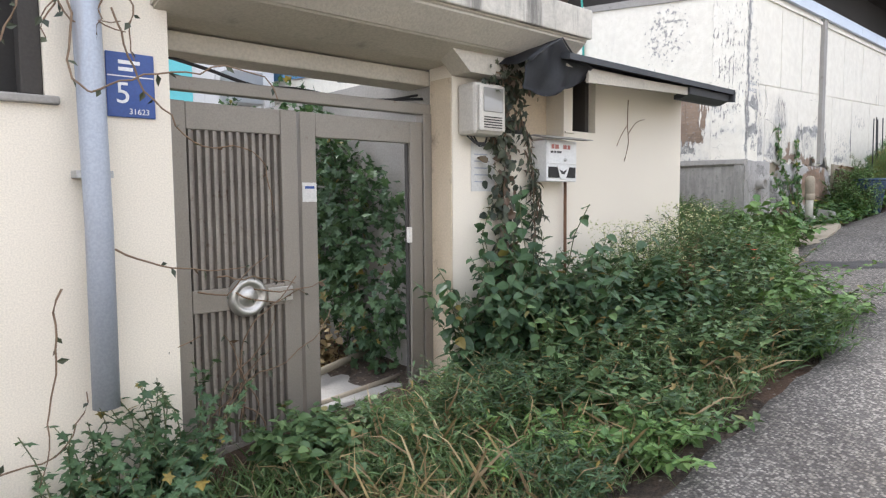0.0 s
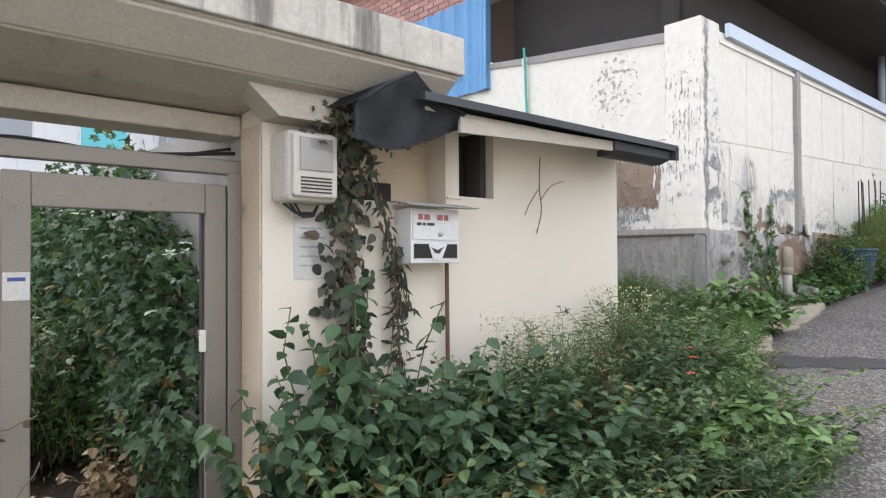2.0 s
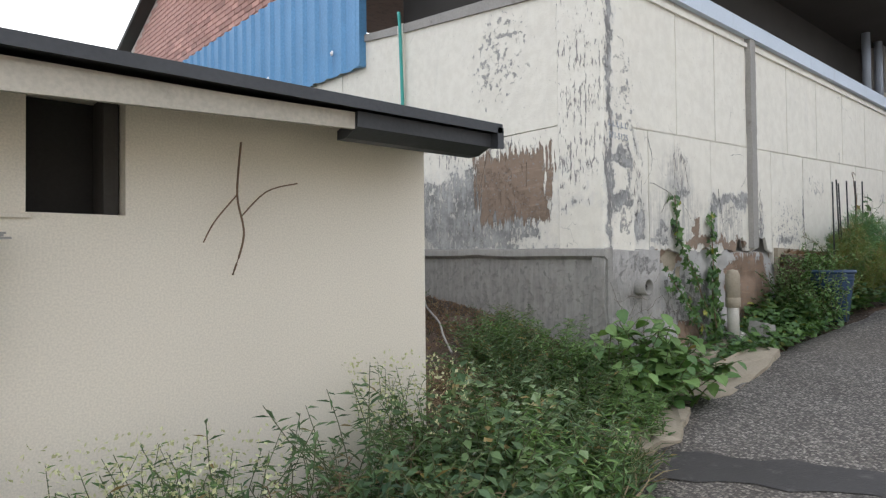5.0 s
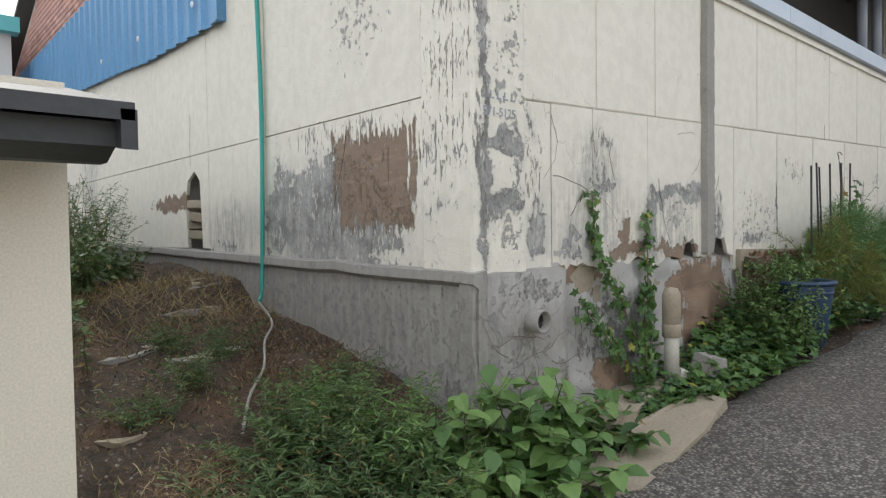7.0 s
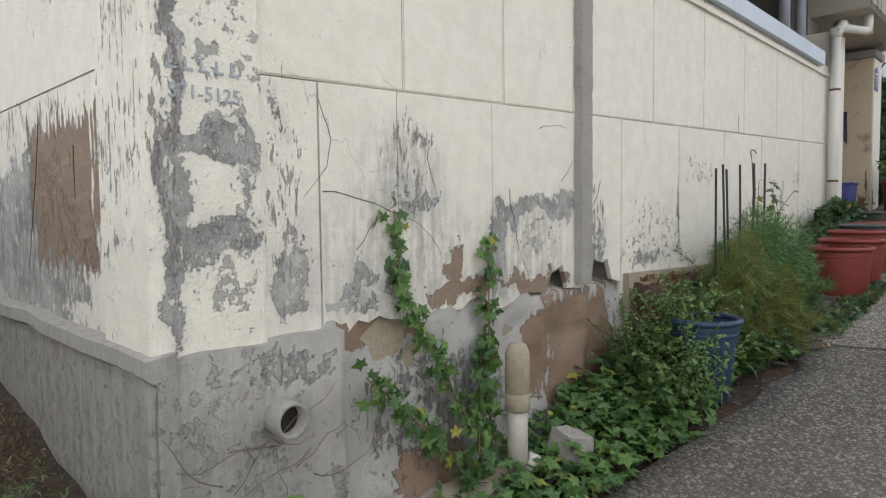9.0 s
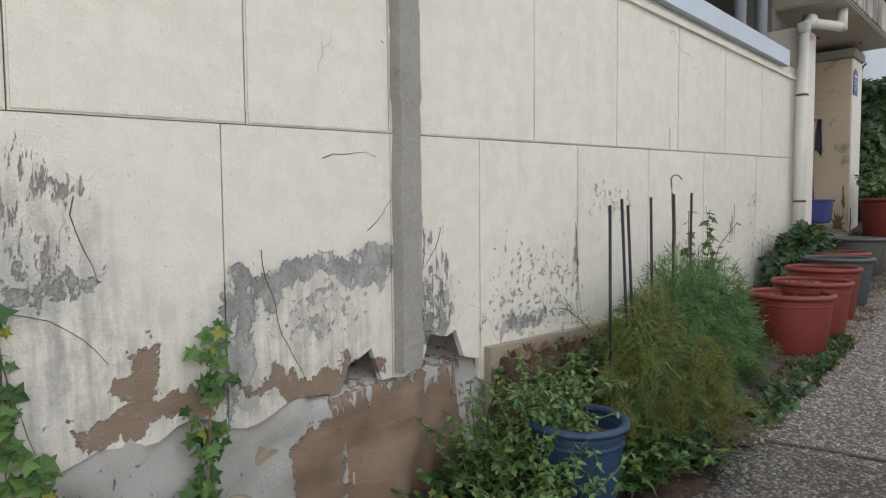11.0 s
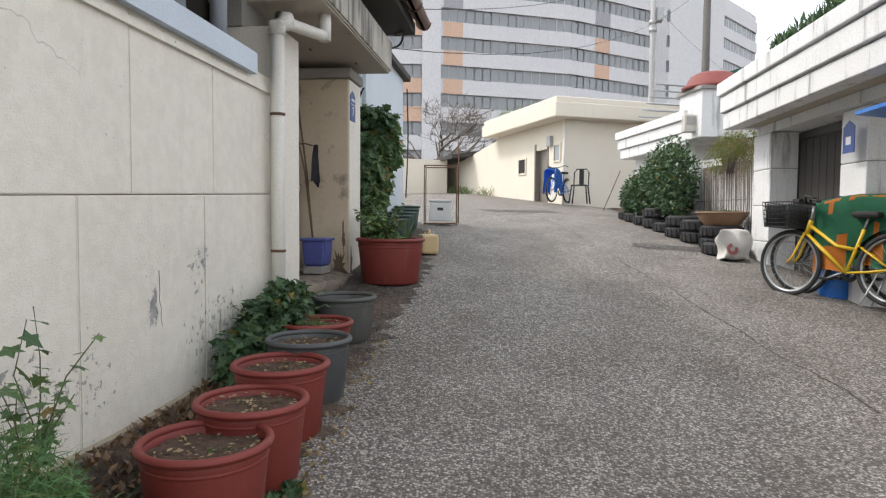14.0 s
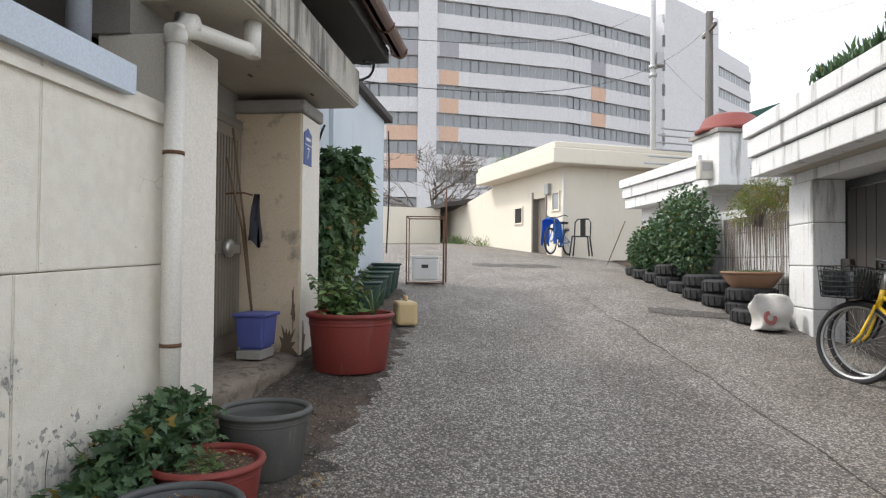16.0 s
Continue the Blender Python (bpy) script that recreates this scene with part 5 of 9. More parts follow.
def gate_leaf(x0, x1, ribs, parent):
    leaf = part("leaf_frame", box(made_box(x0, x0 + 0.10, 0, 0.05, 0.06, 1.98, bevel=0.006), x1 - 0.10, x1, 0, 0.05, 0.06, 1.98, bevel=0.006), M["gate"], parent, "hollow section leaf frame")
    part("top_rail", made_box(x0 + 0.10, x1 - 0.10, 0.002, 0.048, 1.84, 1.978, bevel=0.005), M["gate"], leaf)
    part("bottom_rail", made_box(x0 + 0.10, x1 - 0.10, 0.002, 0.048, 0.062, 0.17, bevel=0.005), M["gate"], leaf)
    if ribs:
        part("mid_rail", made_box(x0 + 0.10, x1 - 0.10, -0.002, 0.048, 0.90, 1.02, bevel=0.005), M["gate"], leaf)
        n = int((x1 - x0 - 0.2) / 0.0415)
        rm = None
        for z0, z1 in ((0.17, 0.90), (1.02, 1.84)):
            rm = None
            for i in range(n):
                x = x0 + 0.105 + i * (x1 - x0 - 0.21) / n
                if rm is None:
                    ob = part("rib", prism(bmesh.new(), [(0, 0.035), (0.006, 0.006), (0.022, 0.006), (0.028, 0.035)], "z", z0, z1), M["gate_dark"], leaf, at=pose(x, 0, 0))
                    rm = ob.data
                else:
                    ob = new("rib", rm)
                    ob.parent = leaf
                    ob.matrix_basis = pose(x, 0, 0)
            part("backing", made_box(x0 + 0.1, x1 - 0.1, 0.036, 0.04, z0, z1), M["gate_dark"], leaf)
    return leaf


l1 = gate_leaf(0.02, 0.735, True, gate)
part("round_pull", lathe(bmesh.new(), [(0, 0.035), (0.045, 0.034), (0.05, 0.02), (0.062, 0.018), (0.068, 0.04), (0.09, 0.045), (0.105, 0.03), (0.11, 0.0)], 30), M["chrome"], l1, "round dull silver boss", at=pose(0.41, 0.0, 0.965, 90, 0, 0))
part("pull_plate", made_box(0.53, 0.68, -0.012, -0.002, 0.92, 1.0, bevel=0.003), M["chrome"], l1)
l2 = gate_leaf(0.755, 1.645, False, gate)
part("notice", made_box(0.76, 0.85, -0.004, -0.001, 1.47, 1.58), M["paper"], l2, "weathered paper notice")
part("notice_print", made_box(0.775, 0.835, -0.0065, -0.0045, 1.545, 1.56), M["plate"], l2)
part("latch", made_box(1.52, 1.545, -0.012, 0.02, 1.2, 1.30, bevel=0.004), M["pvc"], l2)
part("inner_edge", made_box(1.535, 1.545, 0.02, 0.05, 0.3, 1.84), M["dark"], l2)
part("transom", made_box(-0.02, 1.73, 0.0, 0.06, 2.03, 2.10, bevel=0.006), M["gate"], gate)
part("post", made_box(1.65, 1.72, -0.01, 0.07, 0.0, 2.04, bevel=0.006), M["gate"], gate)
part("post", made_box(-0.02, 0.015, -0.01, 0.07, 0.0, 2.04, bevel=0.003), M["gate"], gate)

# number plate 5
stencil = empty("wall_stencil", pose(7.60, 3.308, 2.74), "faded grey stencilled phone number on the pier", "stencil")
writing("571-5125", 0.062, pose(0.0, -0.001, -0.03, 90, 0, 0), M["greypipe"], stencil, "digits")
for i in range(5):
    part("print_bar", made_box(-0.12 + 0.05 * i, -0.088 + 0.05 * i, -0.002, 0.0, 0.035, 0.043), M["greypipe"], stencil)
    part("print_bar", made_box(-0.115 + 0.05 * i, -0.108 + 0.05 * i, -0.002, 0.0, 0.045, 0.075), M["greypipe"], stencil)

plate5 = empty("house_number_plate", pose(0.88, 3.085, 2.0), "blue enamel house number plate, number five", "number plate")
part("plate", made_box(-0.10, 0.10, 0.0, 0.012, -0.13, 0.15, bevel=0.004), M["plate"], plate5)
part("band", made_box(-0.095, 0.095, -0.002, 0.0, 0.045, 0.05), M["platewhite"], plate5)
writing("5", 0.13, pose(-0.035, -0.002, -0.03, 90, 0, 0), M["platewhite"], plate5, "digit")
writing("31623", 0.035, pose(0.03, -0.002, -0.105, 90, 0, 0), M["platewhite"], plate5, "code")
for i, w in enumerate((0.09, 0.06)):
    part("print_bar", made_box(-0.05, -0.05 + w, -0.0025, -0.0005, 0.10 - i * 0.03, 0.116 - i * 0.03), M["platewhite"], plate5)
plate7 = empty("house_number_plate", pose(17.10, 3.262, 4.06), "small blue enamel house number plate, number seven", "number plate")
part("plate", prism(bmesh.new(), [(-0.10, -0.16), (0.10, -0.16), (0.10, 0.11), (0.0, 0.16), (-0.10, 0.11)], "y", 0.0, 0.01), M["plate"], plate7)
writing("7", 0.14, pose(0, -0.002, -0.065, 90, 0, 0), M["platewhite"], plate7, "digit")
part("band", made_box(-0.09, 0.09, -0.002, 0.0, 0.01, 0.016), M["platewhite"], plate7)
part("print_bar", made_box(-0.06, 0.06, -0.002, 0.0, 0.05, 0.075), M["platewhite"], plate7)
plate_r = empty("house_number_plate", pose(17.2, -1.795, 3.72, 0, 0, 180), "blue enamel house number plate on a white pillar", "number plate")
part("plate", prism(bmesh.new(), [(-0.11, -0.16), (0.11, -0.16), (0.11, 0.1), (0.0, 0.16), (-0.11, 0.1)], "y", 0.0, 0.01), M["plate"], plate_r)
part("print_bar", made_box(-0.05, 0.05, -0.003, -0.001, -0.08, 0.0), M["platewhite"], plate_r)

# down pipe with creeper stems
dp = empty("down_pipe", pose(0.70, 3.0, 0), "blue-grey plastic down pipe wound with bare creeper", "pipe")
part("pipe", tube(bmesh.new(), [(0, 0, 0.62), (0.005, 0, 1.4), (-0.01, 0.0, 2.6)], 0.055, 16), M["greypipe"], dp)
part("clip", made_box(-0.07, 0.07, 0.0, 0.1, 1.60, 1.63), M["steel"], dp)

# electricity meter on the lean-to
em = empty("electricity_meter", pose(2.97, 3.098, 2.065), "ivory plastic electricity meter box with clear window", "electricity meter")
part("case", made_box(-0.13, 0.13, -0.17, 0.0, -0.16, 0.165, bevel=0.025), M["meter"], em)
part("cover", made_box(-0.115, 0.115, -0.195, -0.17, -0.14, 0.15, bevel=0.012), M["meter"], em)
part("window", made_box(-0.085, 0.085, -0.202, -0.195, -0.02, 0.13, bevel=0.003), M["meterglass"], em, "dull clear window")
for i in range(5):
    part("vent_slot", made_box(-0.08, 0.08, -0.199, -0.1955, -0.12 + i * 0.016, -0.113 + i * 0.016), M["dark"], em)
for k in range(3):
    part("wire_loop", tube(bmesh.new(), [(-0.09 + 0.03 * k, -0.05, -0.16), (-0.04 + 0.02 * k, -0.07, -0.205 - 0.01 * k), (0.06, -0.06, -0.20 - 0.008 * k), (0.10, -0.04, -0.16)], 0.006, 6), M["cable"], em)
pp = empty("meter_paper", pose(3.07, 3.098, 1.71), "torn weathered paper sheet pasted to the wall", "paper")
part("sheet", made_box(-0.11, 0.11, -0.003, 0.0, -0.16, 0.16), M["paper"], pp)
for i in range(5):
    part("print_bar", made_box(-0.08, 0.04 + 0.02 * (i % 2), -0.0045, -0.003, -0.1 + i * 0.045, -0.092 + i * 0.045), M["greypipe"], pp)

# letter box with a little roof
mb = empty("letter_box", pose(3.735, 3.098, 1.765), "white metal letter box with slate roof and faded print", "letter box")
part("body", made_box(-0.175, 0.165, -0.14, 0.0, -0.145, 0.145, bevel=0.004), M["whitebox"], mb)
part("door_panel", made_box(-0.165, 0.155, -0.147, -0.14, -0.02, 0.13, bevel=0.002), M["whitebox"], mb)
part("window_plate", made_box(-0.155, 0.148, -0.146, -0.14, -0.118, -0.042, bevel=0.001), M["void"], mb, "dark view slot")
part("vee", prism(bmesh.new(), [(-0.065, -0.033), (0.075, -0.033), (0.03, -0.126), (-0.03, -0.126)], "y", -0.150, -0.1465), M["whitebox"], mb, "white vee-shaped plate")
part("bird_mark", prism(bmesh.new(), [(-0.045, -0.06), (0.0, -0.075), (0.045, -0.055), (0.01, -0.095), (-0.02, -0.09)], "y", -0.153, -0.1505), M["ink"], mb)
for i, (a, b) in enumerate(((-0.13, -0.10), (-0.09, -0.05), (0.0, 0.04), (0.05, 0.08))):
    part("print_bar", made_box(a, b, -0.149, -0.1475, 0.085, 0.115), M["inkred"], mb)
for i, (a, b) in enumerate(((-0.14, -0.11), (-0.10, -0.08), (-0.07, -0.02))):
    part("print_bar", made_box(a, b, -0.149, -0.1475, 0.055, 0.07), M["ink"], mb)
part("lock", lathe(bmesh.new(), [(0, 0.012), (0.012, 0.01), (0.014, 0)], 12), M["chrome"], mb, at=pose(0.02, -0.147, 0.01, 90, 0, 0))
for i in range(4):
    part("slate", prism(bmesh.new(), [(-0.22 + 0.008 * i, -0.02 - 0.05 * i), (0.21 - 0.01 * (i % 2), -0.02 - 0.05 * i), (0.22 + 0.012 * (i % 2), -0.085 - 0.05 * i), (-0.23, -0.08 - 0.05 * i)], "z", 0.178 - 0.009 * i, 0.184 - 0.009 * i), M["concrete"], mb, "grey slate strip")
post_mb = empty("letter_box_post", pose(3.9, 3.06, 0), "thin dark iron post under the letter box", "post")
part("post", tube(bmesh.new(), [(0, 0, 0.3), (0.004, 0, 1.0), (0, 0, 1.62)], 0.012, 8), M["rust"], post_mb)

# dark tarpaulin hood over the roof's end
tp = empty("tarpaulin", pose(0, 0, 0), "black tarpaulin hanging in a peak from the roof end", "tarpaulin")
def hood_top(x):
    return float(np.interp(x, [2.96, 3.04, 3.20, 3.35, 3.41, 3.50, 3.68], [2.30, 2.34, 2.45, 2.525, 2.47, 2.405, 2.375]))


def hood_foot(x):
    return float(np.interp(x, [2.96, 3.1, 3.3, 3.45, 3.68], [2.20, 2.17, 2.15, 2.20, 2.30]))


bm = bmesh.new()
g = []
for i in range(25):
    x = 3.04 + 0.64 * i / 24
    row = []
    for j in range(9):
        v = j / 8
        row.append((x, 3.09 - 0.42 * v, hood_top(x) + 0.07 * (1 - v) - 0.03 * math.sin(v * math.pi) + 0.012 * noise.noise((x * 6, v * 3, 2))))
    for j in range(1, 8):
        v = j / 7
        row.append((x + 0.02 * noise.noise((x * 5, v * 3, 1)), 2.67 + 0.05 * v + 0.035 * noise.noise((x * 9, v * 1.5, 7)), hood_top(x) + (hood_foot(x) - hood_top(x)) * v + 0.02 * noise.noise((x * 14, 4, v))))
    g.append([bm.verts.new(q) for q in row])
for a, b in zip(g, g[1:]):
    for j in range(len(a) - 1):
        f = bm.faces.new((a[j], b[j], b[j + 1], a[j + 1]))
        f.smooth = True
bmesh.ops.solidify(bm, geom=bm.faces[:], thickness=0.008)
part("sheet", bm, M["roof"], tp)
part("cord", tube(bmesh.new(), [(3.06, 2.665, 2.335), (3.2, 2.658, 2.44), (3.35, 2.655, 2.515), (3.42, 2.658, 2.46), (3.5, 2.66, 2.40), (3.66, 2.66, 2.37)], 0.006, 6), M["cable"], tp, "black edge cord")

# cables under the canopy and roof
def cable(name, pts, r, label, material="cable"):
    pts = [Vector(p) for p in pts]
    fine = []
    for i in range(len(pts) - 1):
        p0, p1, p2, p3 = pts[max(i - 1, 0)], pts[i], pts[i + 1], pts[min(i + 2, len(pts) - 1)]
        for k in range(6):
            t = k / 6
            fine.append(0.5 * ((2 * p1) + (p2 - p0) * t + (2 * p0 - 5 * p1 + 4 * p2 - p3) * t * t + (3 * p1 - p0 - 3 * p2 + p3) * t ** 3))
    fine.append(pts[-1])
    return tagged(part(name, tube(bmesh.new(), fine, r, 6), M[material]), label, "cable")


cable("power_cable", [(1.1, 3.5, 2.26), (1.35, 3.45, 2.20), (1.7, 3.42, 2.12), (2.2, 3.4, 2.11), (2.8, 3.4, 2.17)], 0.010, "black cable sagging above the gate")
cable("power_cable", [(1.1, 3.6, 2.20), (1.5, 3.55, 2.13), (1.9, 3.5, 2.16), (2.4, 3.5, 2.13), (2.8, 3.45, 2.20)], 0.008, "black cable sagging above the gate")
cable("dry_twig", [(4.72, 3.06, 2.30), (4.70, 3.05, 2.1), (4.73, 3.06, 1.95), (4.69, 3.07, 1.80)], 0.004, "thin dry twig hanging from the roof edge", "drystem")
cable("dry_twig", [(4.70, 3.05, 2.1), (4.62, 3.06, 2.0), (4.58, 3.07, 1.92)], 0.003, "thin dry twig hanging from the roof edge", "drystem")
cable("dry_twig", [(4.72, 3.06, 2.02), (4.82, 3.05, 2.12), (4.95, 3.05, 2.16)], 0.003, "thin dry twig hanging from the roof edge", "drystem")

# things seen through the gate
bh = empty("turquoise_house", pose(4.6, 14.0, 0), "white house with turquoise trim beyond the garden", "house")
part("wall", made_box(-3.0, 2.5, 0, 3, 0, 5.6), M["white"], bh)
part("trim", made_box(-0.2, 0.6, -0.05, 0.0, 3.5, 5.5), M["turquoise"], bh, "turquoise painted panel")
part("trim", made_box(-3.1, 2.6, -0.2, 0.1, 5.5, 5.75), M["turquoise"], bh, "turquoise roof edge")
part("window", made_box(-2.0, -1.0, -0.02, 0.02, 3.6, 4.8), M["aptglass"], bh)
part("air_unit", made_box(1.2, 2.0, -0.5, -0.05, 3.6, 4.3, bevel=0.03), M["steel"], bh)
structure("wall_garden_back", made_box(-3, 3.02, 8.8, 9.0, -0.5, 1.9), M["concrete"], "grey block wall at the back of the garden", "wall")
log = empty("fallen_pole", pose(2.1, 3.75, 0.33, 0, 0, 22), "pale fallen wooden pole lying in the gateway", "pole")
part("pole", tube(bmesh.new(), [(-0.5, 0, 0.02), (0.1, 0.02, 0.0), (0.7, 0, 0.03)], 0.028, 8), M["concrete_worn"], log)
log = empty("fallen_pole", pose(2.1, 3.42, 0.26, 0, 0, 12), "pale fallen wooden pole lying in the gateway", "pole")
part("pole", tube(bmesh.new(), [(-0.35, 0, 0.0), (0.1, 0.01, 0.0), (0.6, 0, 0.01)], 0.022, 8), M["concrete_worn"], log)
gs = structure("garden_step", made_box(1.06, 2.79, 3.33, 4.6, -0.2, 0.26, bevel=0.02), M["concrete"], "cracked concrete path inside the gate", "path")
trash = empty("paper_scrap", pose(2.95, 1.52, 0.40), "crumpled white paper scrap on the verge", "litter")
bm = bmesh.new()
bmesh.ops.create_icosphere(bm, subdivisions=2, radius=0.06)
for v in bm.verts:
    v.co *= 0.8 + 0.5 * noise.noise(v.co * 22)
    v.co.z *= 0.5
    v.co.x *= 1.5
part("scrap", bm, M["paper"], trash)

# ---- at the warehouse foot ----
hose = tagged(cable("garden_hose", [(7.38, 5.53, 4.20), (7.39, 5.52, 3.9), (7.40, 5.50, 3.0), (7.385, 5.49, 2.2), (7.36, 5.47, 1.72), (7.30, 5.40, 1.64)], 0.016, "teal garden hose hanging down the wall", "teal"), category="hose")
hose2 = tagged(cable("grey_hose", [(7.30, 5.40, 1.64), (7.2, 5.0, 1.54), (7.0, 4.7, 1.48), (6.82, 4.35, 1.40), (6.6, 4.05, 1.34), (6.45, 3.8, 1.26)], 0.008, "pale dirty hose lying on the earth bank", "concrete"), category="hose")
vp = empty("vent_pipe", pose(8.93, 3.13, -0.05), "white plastic vent pipe with brown cap and elbow", "pipe")
part("pipe", tube(bmesh.new(), [(0, 0, 1.15), (0, 0, 1.72)], 0.046, 16), M["meter"], vp)
part("cap", lathe(bmesh.new(), [(0.052, 1.58), (0.056, 1.585), (0.056, 1.76), (0.04, 1.80), (0, 1.81)], 16), M["concrete_worn"], vp, "brown dusty cap")
part("collar", lathe(bmesh.new(), [(0.05, 1.50), (0.058, 1.505), (0.058, 1.58), (0.05, 1.585)], 16), M["concrete_worn"], vp)
part("elbow", tube(bmesh.new(), [(0.03, -0.02, 1.27), (0.08, -0.06, 1.24), (0.13, -0.10, 1.19)], 0.045, 12), M["meter"], vp)
hole = empty("drain_hole", pose(7.83, 3.295, 1.65, 90, 0, 0), "grey plastic drain pipe stub in the plinth", "pipe")
part("ring", lathe(bmesh.new(), [(0.055, -0.1), (0.062, -0.1), (0.062, 0.07), (0.050, 0.07), (0.050, -0.1)], 22), M["concrete"], hole)
# near-black disc paints the unlit bore of the pipe
part("inside", lathe(bmesh.new(), [(0, 0.02), (0.051, 0.02)], 22), M["void"], hole)


def flat_stone(name, outline, z0, z1, material, label, tilt=0.0):
    bm = bmesh.new()
    prism(bm, outline, "z", 0, z1 - z0)
    bmesh.ops.subdivide_edges(bm, edges=[e for e in bm.edges], cuts=6, use_grid_fill=True)
    for v in bm.verts:
        k = noise.noise(v.co * 6) + 0.8 * noise.noise(v.co * 19)
        v.co += Vector((0.02 * noise.noise(v.co * 9 + Vector((3, 0, 0))), 0.02 * noise.noise(v.co * 9 + Vector((0, 5, 0))), 0.018 * k))
    cx = sum(p[0] for p in outline) / len(outline)
    cy = sum(p[1] for p in outline) / len(outline)
    for v in bm.verts:
        v.co.x -= cx
        v.co.y -= cy
    ob = part(name, bm, material, at=pose(cx, cy, z0, 0, tilt, 0))
    return tagged(ob, label, "stone")


flat_stone("broken_slab", [(7.95, 3.18), (8.05, 2.96), (8.5, 3.02), (8.95, 3.16), (8.92, 3.27), (8.4, 3.28)], 1.05, 1.16, M["concrete_worn"], "broken grey concrete slab against the wall", -4)
flat_stone("worn_slab", [(7.45, 2.78), (7.75, 2.60), (8.25, 2.62), (8.82, 2.72), (8.85, 2.86), (8.3, 3.02), (7.75, 2.98)], 0.90, 1.06, M["concrete_worn"], "worn sandy concrete slab at the road edge", -9.5)
flat_stone("worn_slab", [(6.55, 2.62), (6.9, 2.48), (7.35, 2.66), (7.3, 2.95), (6.8, 2.95)], 0.74, 0.92, M["concrete_worn"], "worn sandy concrete slab at the road edge", -8)
flat_stone("rubble_stone", [(9.05, 2.95), (9.2, 2.92), (9.25, 3.05), (9.1, 3.1)], 1.16, 1.32, M["concrete"], "pale lump of broken concrete in ivy", 12)
for i in range(9):
    x, y = 5.9 + random.random() * 1.4, 3.6 + random.random() * 2.8
    s = 0.05 + 0.09 * random.random()
    ol = [(x + s * math.cos(a) * (0.7 + 0.5 * random.random()), y + s * math.sin(a) * (0.7 + 0.5 * random.random())) for a in np.linspace(0, 2 * math.pi, 6, endpoint=False)]
    flat_stone("rubble_stone", ol, G(x, y) - 0.10, G(x, y) - 0.03 + 0.02 * random.random(), M["concrete_worn"], "broken piece of concrete on the earth bank")

for x, y, r0, r1, dz in ((6.87, 5.75, 0.20, 0.11, 0.03), (7.2, 6.05, 0.17, 0.08, 0.03), (7.1, 5.6, 0.09, 0.05, 0.02), (6.35, 5.35, 0.34, 0.26, 0.02), (6.75, 5.0, 0.26, 0.20, 0.015), (6.15, 5.0, 0.30, 0.25, 0.012), (7.22, 5.02, 0.10, 0.06, 0.025)):
    ol = [(x + r0 * math.cos(a) * (0.75 + 0.35 * random.random()), y + r1 * math.sin(a) * (0.75 + 0.35 * random.random())) for a in np.linspace(0, 2 * math.pi, 7, endpoint=False)]
    flat_stone("rubble_stone", ol, G(x, y) - 0.15, G(x, y) + dz - 0.055, M["concrete"], "broken flat piece of concrete sunk in the bank", -4)
for y, z, tl in ((6.88, 2.27, 8), (7.02, 2.20, -6), (6.95, 2.37, -14), (6.93, 2.12, 3)):
    b = tagged(part("loose_brick", made_box(-0.10, 0.10, -0.11, 0.11, -0.04, 0.04, bevel=0.012), M["concrete_worn"], at=pose(7.52, y, z, tl, 0, 4 * tl)), "broken brick showing in a hole in the wall", "brick", "bricks in the wall hole")

# ---- pots ----
def pot(name, label, r, h, material, at, taper=0.78, soil=True, group="", fill=0.8, ring=0.018):
    ob = empty(name, at, label, "plant pot", group)
    part("body", lathe(bmesh.new(), [(0, 0), (r * taper * 0.97, 0), (r * taper, 0.012), (r * 0.985, h - 0.05), (r * 0.985, h - 0.012), (r * 0.94, h - 0.012), (r * 0.93, h - 0.06), (r * (taper + (1 - taper) * fill * 0.9) * 0.93, h * fill * 0.9), (0, h * fill * 0.9)], 36), material, ob)
    rim = []
    for k in range(11):
        a = 2 * math.pi * k / 10
        rim.append((r + ring * math.cos(a), h - 0.012 + ring * math.sin(a)))
    part("rim", lathe(bmesh.new(), rim, 36), material, ob)
    part("handle_ridge", lathe(bmesh.new(), [(r * 0.955, h * 0.80), (r * 0.985, h * 0.81), (r * 0.99, h * 0.84), (r * 0.965, h * 0.85)], 36), material, ob)
    if soil:
        bm = bmesh.new()
        rr = r * 0.925
        bmesh.ops.create_grid(bm, x_segments=22, y_segments=22, size=rr)
        bmesh.ops.delete(bm, geom=[v for v in bm.verts if v.co.xy.length > rr], context="VERTS")
        for v in bm.verts:
            v.co.z = h * fill + 0.012 * noise.noise(v.co * 30) + 0.01 * noise.noise(v.co * 9)
        part("soil", bm, M["soil"], ob, "dry brown soil with litter")
    return ob


